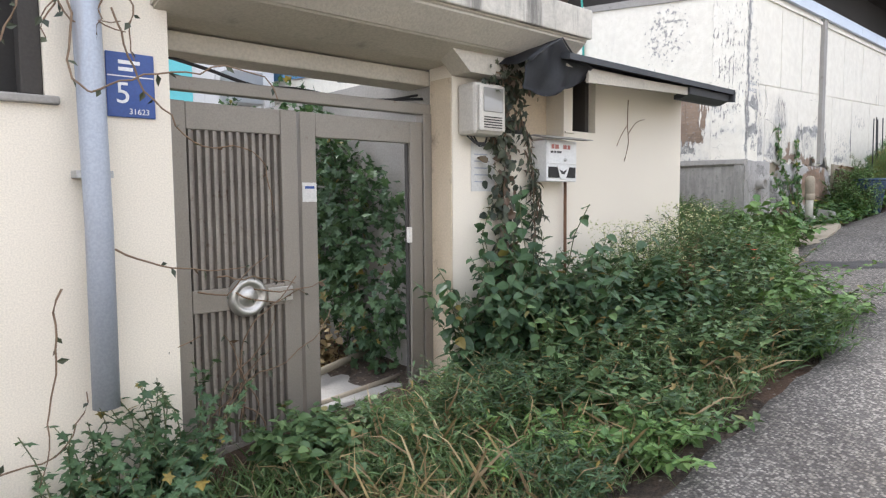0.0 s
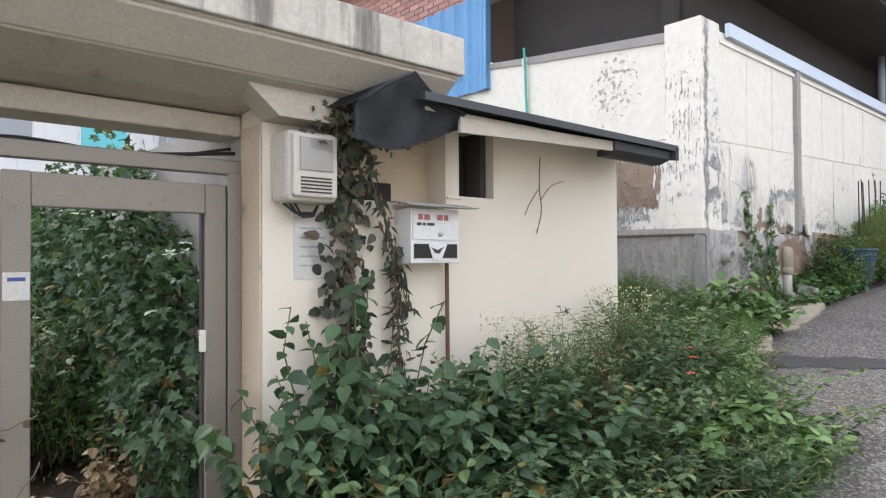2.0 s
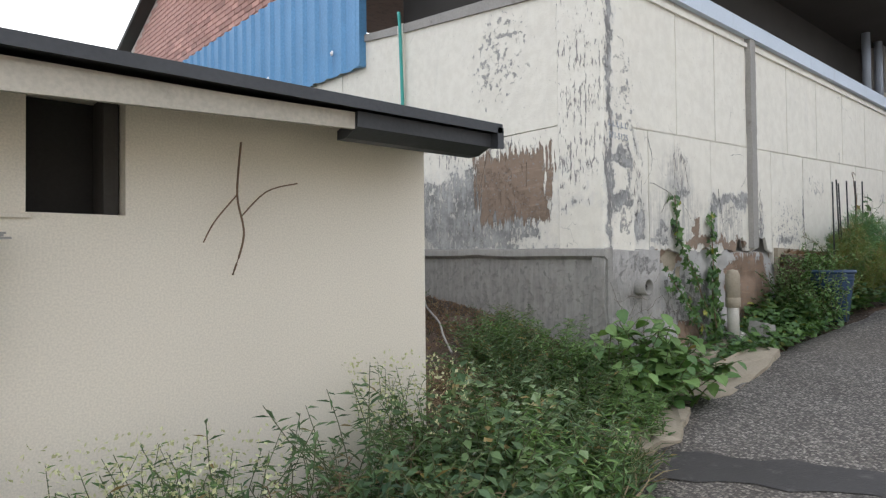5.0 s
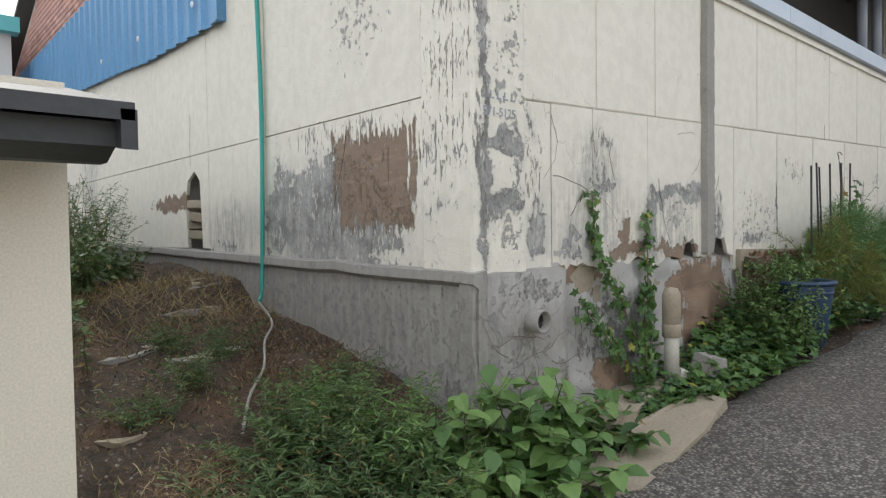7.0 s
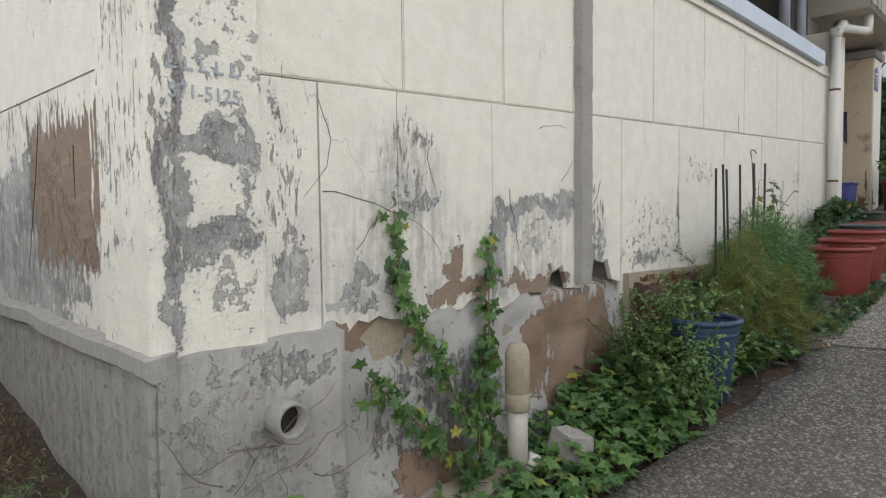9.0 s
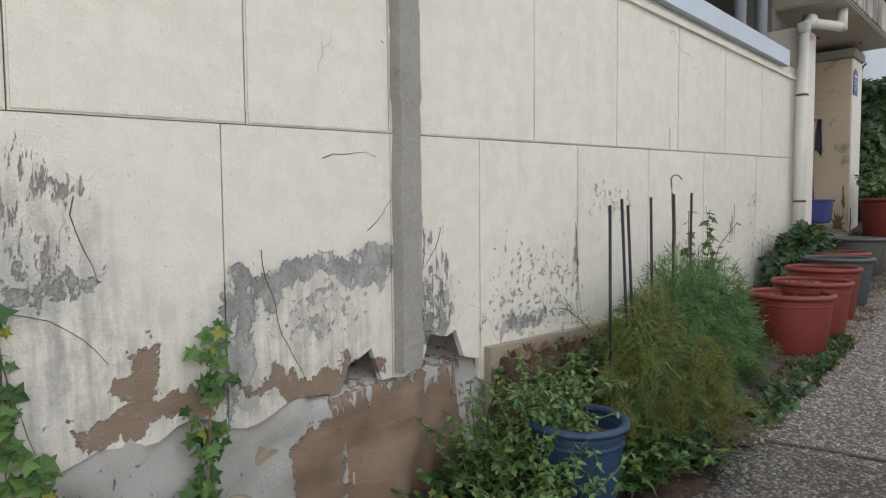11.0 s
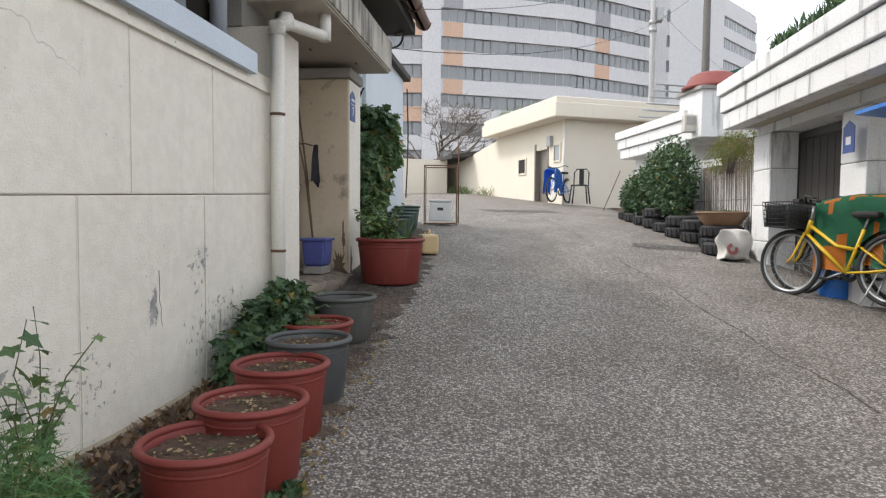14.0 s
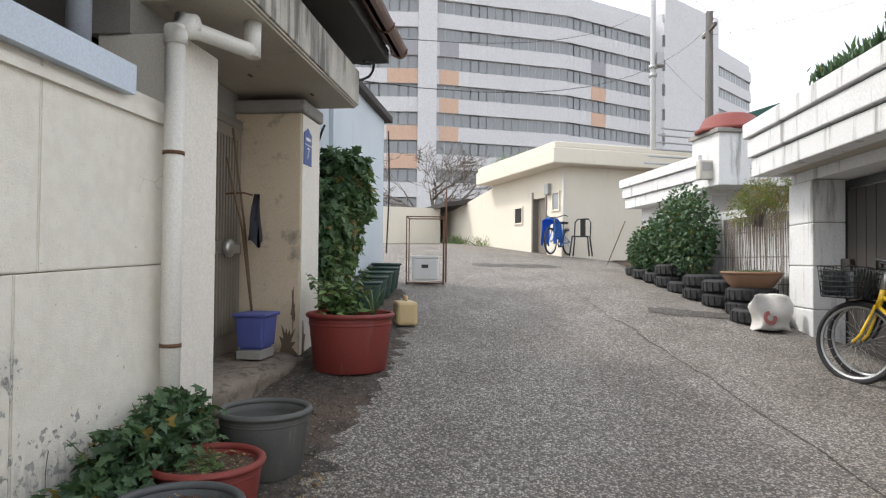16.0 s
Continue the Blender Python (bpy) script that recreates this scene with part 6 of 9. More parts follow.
GP = "row of pots along the wall"
POTS = [(12.62, 2.70, 0.245, 0.38, "redpot", "red rubber tub with dry soil"), (13.02, 2.68, 0.24, 0.38, "redpot", "red rubber tub with a few seedlings"),
        (13.49, 2.72, 0.24, 0.38, "redpot", "red rubber tub with leaf litter"), (13.95, 2.72, 0.24, 0.37, "greypot", "dark grey plastic tub with soil and seedlings"),
        (14.45, 2.84, 0.24, 0.32, "redpot", "low red tub with a small green herb"), (15.02, 2.80, 0.235, 0.34, "olivepot", "olive grey plastic tub, nearly empty")]
for x, y, r, h, mt, lb in POTS:
    ob = pot("planter_tub", lb, r, h, M[mt], pose(x, y, G(x, y) + 0.015), group=GP, taper=0.85, fill=0.89 if mt != "olivepot" else 0.55)
    if mt == "redpot" and h > 0.35:
        part("stamp_mark", lathe(bmesh.new(), [(0.028, 0.001), (0.033, 0.002), (0.038, 0.001)], 16), M["bag"], ob, at=pose(r * 0.62, -r * 0.68, 0.25, 0, 80, -48) @ Matrix.Diagonal((1, 1, 1, 1)))
pot("big_tub", "large red rubber tub with soil and aloe", 0.335, 0.45, M["redpot"], pose(16.76, 2.78, G(16.76, 2.78) + 0.02), taper=0.86, fill=0.9, ring=0.02)
pot("blue_pot", "tall navy blue plastic pot overgrown with creeper", 0.19, 0.46, M["bluepot"], pose(10.27, 2.84, 1.27), group=GP, taper=0.72, fill=0.85)
for i, (x, y) in enumerate(((18.9, 3.18), (19.35, 3.2), (19.8, 3.22), (20.25, 3.24), (20.7, 3.28))):
    pot("green_pot", "dark green plastic pot with small plants", 0.20, 0.36, M["greenpot"], pose(x, y, G(x, y) + 0.03), group="green pots by the blue wall")
pot("wide_basin", "wide brown planting basin with moss on tyres", 0.36, 0.20, M["brownplastic"], pose(20.35, -1.55, 2.78), taper=0.7, fill=0.92)

# ---- doorway clutter ----
bk = empty("bucket", pose(16.60, 3.50, 2.31), "square violet-blue plastic bucket on a brick", "bucket")
part("brick", made_box(-0.15, 0.12, -0.1, 0.1, 0.0, 0.07, bevel=0.006), M["concrete"], bk)
bm = bmesh.new()
prism(bm, [(-0.15, -0.12), (0.15, -0.12), (0.15, 0.12), (-0.15, 0.12)], "z", 0.072, 0.34)
for v in bm.verts:
    if v.co.z < 0.1:
        v.co.x *= 0.86
        v.co.y *= 0.86
bmesh.ops.bevel(bm, geom=bm.edges[:], offset=0.02, segments=3, affect="EDGES")
part("body", bm, M["bluebucket"], bk)
part("rim", made_box(-0.165, 0.165, -0.135, 0.135, 0.325, 0.352, bevel=0.01), M["bluebucket"], bk)
for i, (dx, lean) in enumerate(((0.0, 0.12), (0.05, 0.07))):
    br = empty("broom", pose(16.58 + dx, 3.60, 2.62), "thin dark broom stick leaning in the doorway", "broom")
    part("stick", tube(bmesh.new(), [(0.12 - dx, -0.02, 0.02), (0, 0.02, 0.7), (-lean, 0.1, 1.25 + 0.25 * i)], 0.010, 8), M["drystem"], br)
tw = empty("cloth", pose(16.60, 3.60, 3.30), "dark grey cloth hung on the brooms", "cloth")
bm = bmesh.new()
g = []
for i in range(10):
    a = -1.2 + 2.4 * i / 9
    g.append([bm.verts.new((0.02 + (0.02 + 0.11 * (j / 7)) * math.sin(a) + 0.012 * math.sin(9 * a + j), -0.05 - 0.05 * math.cos(a) + 0.012 * math.cos(11 * a), 0.30 - 0.40 * j / 7 - 0.03 * math.cos(a * 3) * j / 7)) for j in range(8)])
for a, b in zip(g, g[1:]):
    for j in range(7):
        f = bm.faces.new((a[j], b[j], b[j + 1], a[j + 1]))
        f.smooth = True
bmesh.ops.solidify(bm, geom=bm.faces[:], thickness=0.01)
part("fold", bm, M["towel"], tw)
part("wall_hook", tube(bmesh.new(), [(-0.02, 0.16, 0.3), (0.0, 0.02, 0.31), (0.01, -0.05, 0.29)], 0.008, 6), M["rust"], tw)

# jerry can
jc = empty("jerry_can", pose(18.42, 2.62, G(18.42, 2.62) + 0.03, 0, 0, 20), "yellowed plastic jerry can lying by the tub", "jerry can")
part("body", made_box(-0.15, 0.15, -0.11, 0.11, 0, 0.25, bevel=0.035), M["jerry"], jc)
part("handle", tube(bmesh.new(), [(-0.09, 0, 0.24), (-0.07, 0, 0.30), (0.05, 0, 0.30), (0.07, 0, 0.24)], 0.014, 8), M["jerry"], jc)
part("cap", lathe(bmesh.new(), [(0.025, 0.24), (0.028, 0.27), (0, 0.275)], 12), M["whitebox"], jc, at=pose(0.11, 0, 0.0))

# rack with white box
rk = empty("metal_rack", pose(21.3, 2.80, G(21.3, 2.8) + 0.03, 0, 0, 95), "rusty tubular steel rack with open sides", "rack")
for x in (-0.27, 0.27):
    for y in (-0.25, 0.25):
        part("leg", tube(bmesh.new(), [(x, y, 0), (x, y, 1.0)], 0.009, 8), M["rust"], rk)
for z in (0.02, 0.99):
    part("rail", tube(bmesh.new(), [(-0.27, -0.25, z), (0.27, -0.25, z)], 0.009, 8), M["rust"], rk)
    part("rail", tube(bmesh.new(), [(-0.27, 0.25, z), (0.27, 0.25, z)], 0.009, 8), M["rust"], rk)
    part("rail", tube(bmesh.new(), [(-0.27, -0.25, z), (-0.27, 0.25, z)], 0.009, 8), M["rust"], rk)
    part("rail", tube(bmesh.new(), [(0.27, -0.25, z), (0.27, 0.25, z)], 0.009, 8), M["rust"], rk)
part("tall_post", tube(bmesh.new(), [(-0.30, -0.27, 0), (-0.30, -0.27, 1.45)], 0.012, 8), M["rust"], rk)
wb = empty("storage_box", pose(21.28, 2.80, G(21.28, 2.8) + 0.09, 0, 0, 95), "white plastic storage box inside the rack", "box")
part("body", made_box(-0.19, 0.19, -0.16, 0.16, 0, 0.32, bevel=0.02), M["whitebox"], wb)
part("lid", made_box(-0.2, 0.2, -0.17, 0.17, 0.325, 0.36, bevel=0.01), M["whitebox"], wb)
part("label_bar", made_box(-0.05, 0.05, 0.1605, 0.163, 0.18, 0.23), M["ink"], wb)

# chair
ch = empty("metal_chair", pose(28.1, -0.18, 3.24, 0, 0, 75) @ Matrix.Scale(1.1, 4), "dark metal cafe chair standing against the hut", "chair")
part("seat", made_box(-0.19, 0.19, -0.19, 0.19, 0.435, 0.46, bevel=0.01), M["blackmetal"], ch)
for x in (-1, 1):
    for y in (-1, 1):
        part("leg", tube(bmesh.new(), [(0.17 * x, 0.17 * y, 0.44), (0.22 * x, 0.23 * y, 0.0)], 0.018, 8), M["blackmetal"], ch)
part("back_hoop", tube(bmesh.new(), [(-0.18, -0.18, 0.45), (-0.18, -0.24, 0.78), (-0.12, -0.26, 0.86), (0.12, -0.26, 0.86), (0.18, -0.24, 0.78), (0.18, -0.18, 0.45)], 0.015, 8), M["blackmetal"], ch)
part("back_splat", prism(bmesh.new(), [(-0.05, -0.19), (0.05, -0.19), (0.06, -0.25), (-0.06, -0.25)], "z", 0.45, 0.84), M["blackmetal"], ch)


# ---- bicycles ----
def wheel(parent, x, r, tyre_mat, name="wheel"):
    w = part(name, lathe(bmesh.new(), [(0.02, -0.035), (0.028, -0.03), (0.028, 0.03), (0.02, 0.035)], 14), M["steel"], parent, at=pose(x, 0, r, 90, 0, 0))
    n = 12
    part("tyre", lathe(bmesh.new(), [(r - 0.022 + 0.022 * math.cos(2 * math.pi * k / n), 0.022 * math.sin(2 * math.pi * k / n)) for k in range(n + 1)], 48), tyre_mat, w)
    part("rim", lathe(bmesh.new(), [(r - 0.045, -0.012), (r - 0.062, -0.008), (r - 0.062, 0.008), (r - 0.045, 0.012), (r - 0.045, -0.012)], 48), M["steel"], w)
    bm = bmesh.new()
    for k in range(18):
        a = 2 * math.pi * k / 18
        tube(bm, [(0.026 * math.cos(a + 0.3), 0.026 * math.sin(a + 0.3), 0.02 * (-1) ** k), ((r - 0.055) * math.cos(a), (r - 0.055) * math.sin(a), 0)], 0.0016, 4)
    part("spokes", bm, M["steel"], w)
    return w


def bicycle(label, m, colour, cover=None, basket=True, r=0.35):
    b = empty("bicycle", m, label, "bicycle")
    wheel(b, 0.0, r, M["black"])
    wheel(b, -1.04, r, M["black"])
    bb, head, head_lo, seat_t = (-0.60, 0, 0.29), (-0.20, 0, 0.80), (-0.16, 0, 0.66), (-0.74, 0, 0.72)
    part("down_tube", tube(bmesh.new(), [head_lo, bb], 0.020, 10), colour, b)
    part("top_tube", tube(bmesh.new(), [(-0.19, 0, 0.75), (-0.48, 0, 0.55), (-0.69, 0, 0.52)], 0.018, 10), colour, b)
    part("seat_tube", tube(bmesh.new(), [bb, seat_t], 0.017, 10), colour, b)
    part("head_tube", tube(bmesh.new(), [head, head_lo], 0.024, 10), colour, b)
    for s in (-1, 1):
        part("fork_blade", tube(bmesh.new(), [(-0.16, 0.035 * s, 0.67), (-0.06, 0.05 * s, 0.42), (0.0, 0.05 * s, r)], 0.013, 8), colour, b)
        part("chain_stay", tube(bmesh.new(), [bb, (-0.8, 0.045 * s, 0.31), (-1.04, 0.06 * s, r)], 0.011, 8), colour, b)
        part("seat_stay", tube(bmesh.new(), [(-0.70, 0.01 * s, 0.56), (-1.04, 0.06 * s, r)], 0.010, 8), colour, b)
    part("stem", tube(bmesh.new(), [head, (-0.22, 0, 0.95)], 0.014, 8), M["steel"], b)
    part("handlebar", tube(bmesh.new(), [(-0.42, -0.29, 1.00), (-0.28, -0.25, 1.03), (-0.20, -0.1, 0.97), (-0.20, 0.1, 0.97), (-0.28, 0.25, 1.03), (-0.42, 0.29, 1.00)], 0.012, 8), M["blackmetal"], b)
    sd_ = part("saddle", made_box(-0.90, -0.64, -0.08, 0.08, 0.83, 0.89, bevel=0.025), M["black"], b)
    part("seat_post", tube(bmesh.new(), [seat_t, (-0.77, 0, 0.84)], 0.012, 8), M["steel"], b)
    part("chain_ring", lathe(bmesh.new(), [(0.05, -0.003), (0.09, -0.003), (0.09, 0.003), (0.05, 0.003), (0.05, -0.003)], 26), M["blackmetal"], b, at=pose(-0.60, -0.05, 0.29, 90, 0, 0))
    for s in (-1, 1):
        part("crank", tube(bmesh.new(), [(-0.60, 0.07 * s, 0.29), (-0.60 + 0.14 * s, 0.085 * s, 0.22)], 0.010, 6), M["steel"], b)
        part("pedal", made_box(-0.65 + 0.14 * s, -0.55 + 0.14 * s, 0.09 * s - 0.035, 0.09 * s + 0.035, 0.205, 0.23, bevel=0.006), M["black"], b)
    part("kickstand", tube(bmesh.new(), [(-0.92, 0.05, 0.30), (-0.88, 0.22, 0.0)], 0.009, 6), M["steel"], b)
    bm = bmesh.new()
    rows = []
    for a in np.linspace(0.15 * math.pi, 0.95 * math.pi, 12):
        rows.append([bm.verts.new((-1.04 + (r + 0.03) * math.cos(a), y, r + (r + 0.03) * math.sin(a))) for y in (-0.03, 0.03)])
    for p, q in zip(rows, rows[1:]):
        bm.faces.new((p[0], q[0], q[1], p[1]))
    bmesh.ops.solidify(bm, geom=bm.faces[:], thickness=0.003)
    part("mudguard", bm, M["blackmetal"], b)
    if basket:
        bm = bmesh.new()
        x0, x1, y0, y1, z0, z1 = -0.06, 0.22, -0.16, 0.16, 0.72, 0.98
        for k in range(9):
            t = k / 8
            for (xa, ya, xb, yb) in ((x0, y0 + (y1 - y0) * t, x0 - 0.03, y0 - 0.02 + (y1 - y0 + 0.04) * t), (x1, y0 + (y1 - y0) * t, x1 + 0.03, y0 - 0.02 + (y1 - y0 + 0.04) * t), (x0 + (x1 - x0) * t, y0, x0 + (x1 - x0) * t, y0 - 0.02), (x0 + (x1 - x0) * t, y1, x0 + (x1 - x0) * t, y1 + 0.02)):
                tube(bm, [(xa, ya, z0), (xb, yb, z1)], 0.004, 4)
        for z in np.linspace(z0, z1, 7):
            e = 0.025 * (z - z0) / (z1 - z0)
            tube(bm, [(x0 - e, y0 - e, z), (x1 + e, y0 - e, z), (x1 + e, y1 + e, z), (x0 - e, y1 + e, z), (x0 - e, y0 - e, z)], 0.005, 4)
        bk_ = part("basket", bm, M["blackmetal"], b, "black wire basket")
        part("basket_liner", box(box(box(made_box(x0, x1, y0, y1, z0, z0 + 0.01), x0 + 0.005, x0 + 0.01, y0, y1, z0, z1 - 0.02), x1 - 0.01, x1 - 0.005, y0, y1, z0, z1 - 0.02), x0, x1, y0 + 0.003, y0 + 0.008, z0, z1 - 0.02), M["greypot"], bk_)
    return b


b1 = bicycle("yellow bicycle with black basket, parked by the white house", pose(17.46, -1.37, 2.08, 4, 0, 33) , M["yellow"])
b2 = bicycle("blue bicycle parked against the hut wall", pose(28.55, 0.55, 3.28, 0, 0, 150), M["bikeblue"], basket=False)
b3 = bicycle("dark bicycle parked behind the yellow one", pose(17.62, -1.56, 2.085, -3, 0, 33), M["blackmetal"], basket=False)


def drape(name, label, mats, m, L, Wd, H, seed):
    """A cloth thrown over something, hanging down at its sides."""
    ob = empty(name, m, label, "cover")
    bm = bmesh.new()
    g = []
    nu, nv = 26, 22
    for i in range(nu):
        u = i / (nu - 1)
        row = []
        for j in range(nv):
            v = j / (nv - 1) * 2 - 1
            s = abs(v)
            over = min(1.0, s / 0.42)
            y = math.copysign(Wd * (math.sin(over * math.pi / 2)) + 0.04 * max(0, s - 0.42), v)
            z = H * (0.97 - 0.10 * (u - 0.4) ** 2 * 4) - (0.05 * over ** 2) - max(0, s - 0.42) / 0.58 * H * (0.62 + 0.2 * noise.noise((u * 3 + seed, v, 0)))
            fold = 0.03 * math.sin(u * 17 + seed + 2 * v) * max(0, s - 0.3)
            row.append(bm.verts.new((-L * u + 0.02 * noise.noise((u * 9, v * 5, seed)), y + fold, z + 0.018 * noise.noise((u * 7, v * 6, seed)))))
        g.append(row)
    for i in range(nu - 1):
        for j in range(nv - 1):
            f = bm.faces.new((g[i][j], g[i + 1][j], g[i + 1][j + 1], g[i][j + 1]))
            f.smooth = True
            if len(mats) > 1 and noise.noise((i * 0.28, j * 0.33, seed)) > 0.12:
                f.material_index = 1
    bmesh.ops.solidify(bm, geom=bm.faces[:], thickness=0.006)
    part("cloth", bm, mats, ob)
    return ob


drape("bicycle_cover", "green cloth with orange print over a bicycle", [M["greencloth"], M["orangecloth"]], pose(17.42, -1.70, 2.06, 0, 0, 33), 1.25, 0.17, 1.12, 3)
drape("bicycle_cover", "crumpled blue plastic sheet over a bicycle", [M["bikeblue"]], pose(28.75, 0.62, 3.30, 0, 0, 150), 0.5, 0.16, 1.0, 8)
bc = empty("blue_can", pose(17.5, -1.88, 2.04), "blue plastic container behind the bicycle wheel", "container")
part("body", lathe(bmesh.new(), [(0, 0), (0.15, 0), (0.17, 0.05), (0.17, 0.33), (0.12, 0.40), (0.05, 0.42), (0.05, 0.45), (0, 0.45)], 24), M["bikeblue"], bc)
aw = empty("blue_awning", pose(15.2, -1.9, 3.6), "small blue sheet awning beside the gate", "awning")
part("sheet", prism(bmesh.new(), [(-0.35, 0.0), (0.75, 0.12), (0.75, 0.15), (-0.35, 0.03)], "x", -1.2, 0.55), M["bikeblue"], aw, at=pose(0, 0, 0, 0, 0, 0))
part("post", tube(bmesh.new(), [(0.5, 0.05, -1.6), (0.5, 0.05, 1.0)], 0.04, 10), M["pvc"], aw, "white pipe post")

# ---- tyres, bag and meter on the right ----
ty = None
for i, (x, y, z, tilt) in enumerate(((19.85, -1.45, 2.36, 0), (20.35, -1.55, 2.42, 0), (20.35, -1.55, 2.60, 0), (20.95, -1.42, 2.49, 0), (20.95, -1.42, 2.68, 0), (21.5, -1.30, 2.55, 0), (21.5, -1.3, 2.74, 0), (22.1, -1.22, 2.62, 0), (22.7, -1.15, 2.69, 0), (22.7, -1.15, 2.88, 0), (23.3, -1.08, 2.74, 0), (23.9, -1.0, 2.79, 0), (24.5, -0.98, 2.83, 0))):
    if ty is None:
        ty = empty("tyre", pose(x, y, z), "old black car tyre used as planter wall", "tyre", "tyres along the white wall")
        prof = [(0.19, 0.02), (0.20, 0.0), (0.27, 0.005), (0.30, 0.04), (0.305, 0.10), (0.30, 0.15), (0.27, 0.18), (0.20, 0.185), (0.19, 0.165), (0.21, 0.15), (0.27, 0.12), (0.27, 0.06), (0.21, 0.035), (0.19, 0.02)]
        tb = part("carcass", lathe(bmesh.new(), prof, 32), M["black"], ty)
        for k in range(20):
            a = 360 * k / 20
            part("tread_block", made_box(0.296, 0.312, -0.03, 0.03, 0.03, 0.155, bevel=0.004), M["black"], tb, at=pose(0, 0, 0, 0, 0, a))
    else:
        copy_thing(ty, pose(x, y, z, 0, 0, i * 31))
bg_ = empty("woven_bag", pose(19.42, -1.42, 2.31, 0, 0, 100), "white woven plastic bag with faded red mark", "bag")
bm = bmesh.new()
bmesh.ops.create_cube(bm, size=1.0, matrix=Matrix.Translation((0, 0, 0.22)) @ Matrix.Diagonal((0.42, 0.2, 0.40, 1)))
bmesh.ops.subdivide_edges(bm, edges=bm.edges[:], cuts=9, use_grid_fill=True)
for v in bm.verts:
    k = v.co.z / 0.44
    v.co.y *= 1.35 - 1.2 * k ** 1.3
    v.co.x *= 1.0 - 0.12 * math.sin(k * 3.1)
    v.co += 0.075 * Vector((noise.noise(v.co * 5), noise.noise(v.co * 6 + Vector((4, 0, 0))), 0.7 * noise.noise(v.co * 5 + Vector((0, 7, 0)))))
    v.co.z = max(v.co.z, 0.0)
for f in bm.faces:
    f.smooth = True
part("sack", bm, M["bag"], bg_)
part("mark", lathe(bmesh.new(), [(0.035, 0), (0.07, 0.004), (0.08, 0)], 20), M["inkred"], bg_, at=pose(0.06, 0.12, 0.17, -75, 0, 0))
mt = empty("wall_meter", pose(22.75, -1.62, 4.62, 0, 0, 100), "small grey meter box on the white parapet", "meter")
part("case", made_box(-0.12, 0.12, -0.02, 0.14, -0.16, 0.16, bevel=0.02), M["meter"], mt)
part("window", made_box(-0.08, 0.08, 0.14, 0.15, -0.02, 0.12), M["meterglass"], mt)
rt = empty("roof_tub", pose(22.95, -2.1, 5.26), "large upturned red-brown tub on the roof", "tub")
part("body", lathe(bmesh.new(), [(0.52, 0), (0.55, 0.02), (0.55, 0.06), (0.50, 0.07), (0.40, 0.26), (0.30, 0.31), (0, 0.33)], 32), M["redbrown"], rt)
ph = empty("potted_plant", pose(18.2, -1.55, 4.80), "row of spiky pot plants on the parapet", "plants")
part("trough", made_box(-1.4, 0.9, -0.35, -0.05, 0.0, 0.16, bevel=0.02), M["greypot"], ph)

# ---- poles and wires ----
pl = empty("utility_pole", pose(34.5, -5.1, 3.0), "brown weathered utility pole carrying wires", "utility pole")
part("shaft", tube(bmesh.new(), [(0, 0, 0), (0, 0, 8.7)], 0.16, 14, 0.75), M["woodpole"], pl)
part("cross_arm", made_box(-0.7, 0.7, -0.05, 0.05, 8.0, 8.1), M["woodpole"], pl)
for s in (-0.6, 0, 0.6):
    part("insulator", lathe(bmesh.new(), [(0.04, 0), (0.06, 0.05), (0.03, 0.09), (0, 0.12)], 10), M["whitebox"], pl, at=pose(s, 0, 8.1))
pl2 = empty("utility_pole", pose(36.0, -3.54, 3.3), "grey steel utility pole with clamps and cameras", "utility pole")
part("shaft", tube(bmesh.new(), [(0, 0, 0), (0, 0, 11.5)], 0.115, 14, 0.8), M["pole"], pl2)
for z in (6.6, 6.9, 10.9):
    part("clamp", lathe(bmesh.new(), [(0.10, 0), (0.15, 0.02), (0.15, 0.14), (0.10, 0.16)], 14), M["steel"], pl2, at=pose(0, 0, z))
part("box", made_box(-0.2, 0.2, -0.35, -0.12, 7.0, 7.5, bevel=0.02), M["steel"], pl2)
for i, (a, b, sag) in enumerate((((34.5, -5.1, 11.4), (10, -9, 9.8), 0.7), ((34.5, -5.1, 11.6), (12, -7, 10.5), 0.6), ((34.5, -5.1, 10.9), (20, -9, 9.0), 0.6), ((36.0, -3.54, 13.4), (18.0, 3.2, 6.2), 0.5), ((36.0, -3.54, 12.6), (18.0, 3.4, 5.4), 0.6), ((36.0, -3.5, 14.0), (34.5, -5.1, 11.8), 0.1), ((34.5, -5.1, 11.2), (18.3, 3.3, 5.0), 0.9), ((36, -3.5, 11.0), (60, -16, 12), 0.5), ((34.5, -5.1, 11.9), (60, -20, 13), 0.5))):
    a, b = Vector(a), Vector(b)
    pts = [a.lerp(b, t) - Vector((0, 0, sag * 4 * t * (1 - t))) for t in np.linspace(0, 1, 14)]
    tagged(part("overhead_wire", tube(bmesh.new(), pts, 0.006, 5), M["cable"]), "thin black overhead wire", "wire", "overhead wires")
wall_wires = cable("power_cable", [(17.5, 3.24, 4.33), (17.62, 3.3, 4.30), (17.72, 3.4, 4.1), (17.66, 3.45, 3.85), (17.6, 3.48, 3.7)], 0.012, "black cables looping beside the pier")
cable("power_cable", [(17.6, 2.9, 4.95), (17.8, 2.85, 5.0), (18.0, 2.95, 4.92), (18.3, 3.3, 4.95), (18.6, 3.45, 5.1)], 0.014, "black cables looping beside the canopy")
cable("power_cable", [(21.55, 3.44, 5.1), (21.56, 3.42, 4.2), (21.54, 3.45, 3.2)], 0.012, "black cable running down the wall edge")
lamp = empty("street_lamp", pose(17.85, 2.95, 5.02), "white dome street lamp under the eave", "lamp")
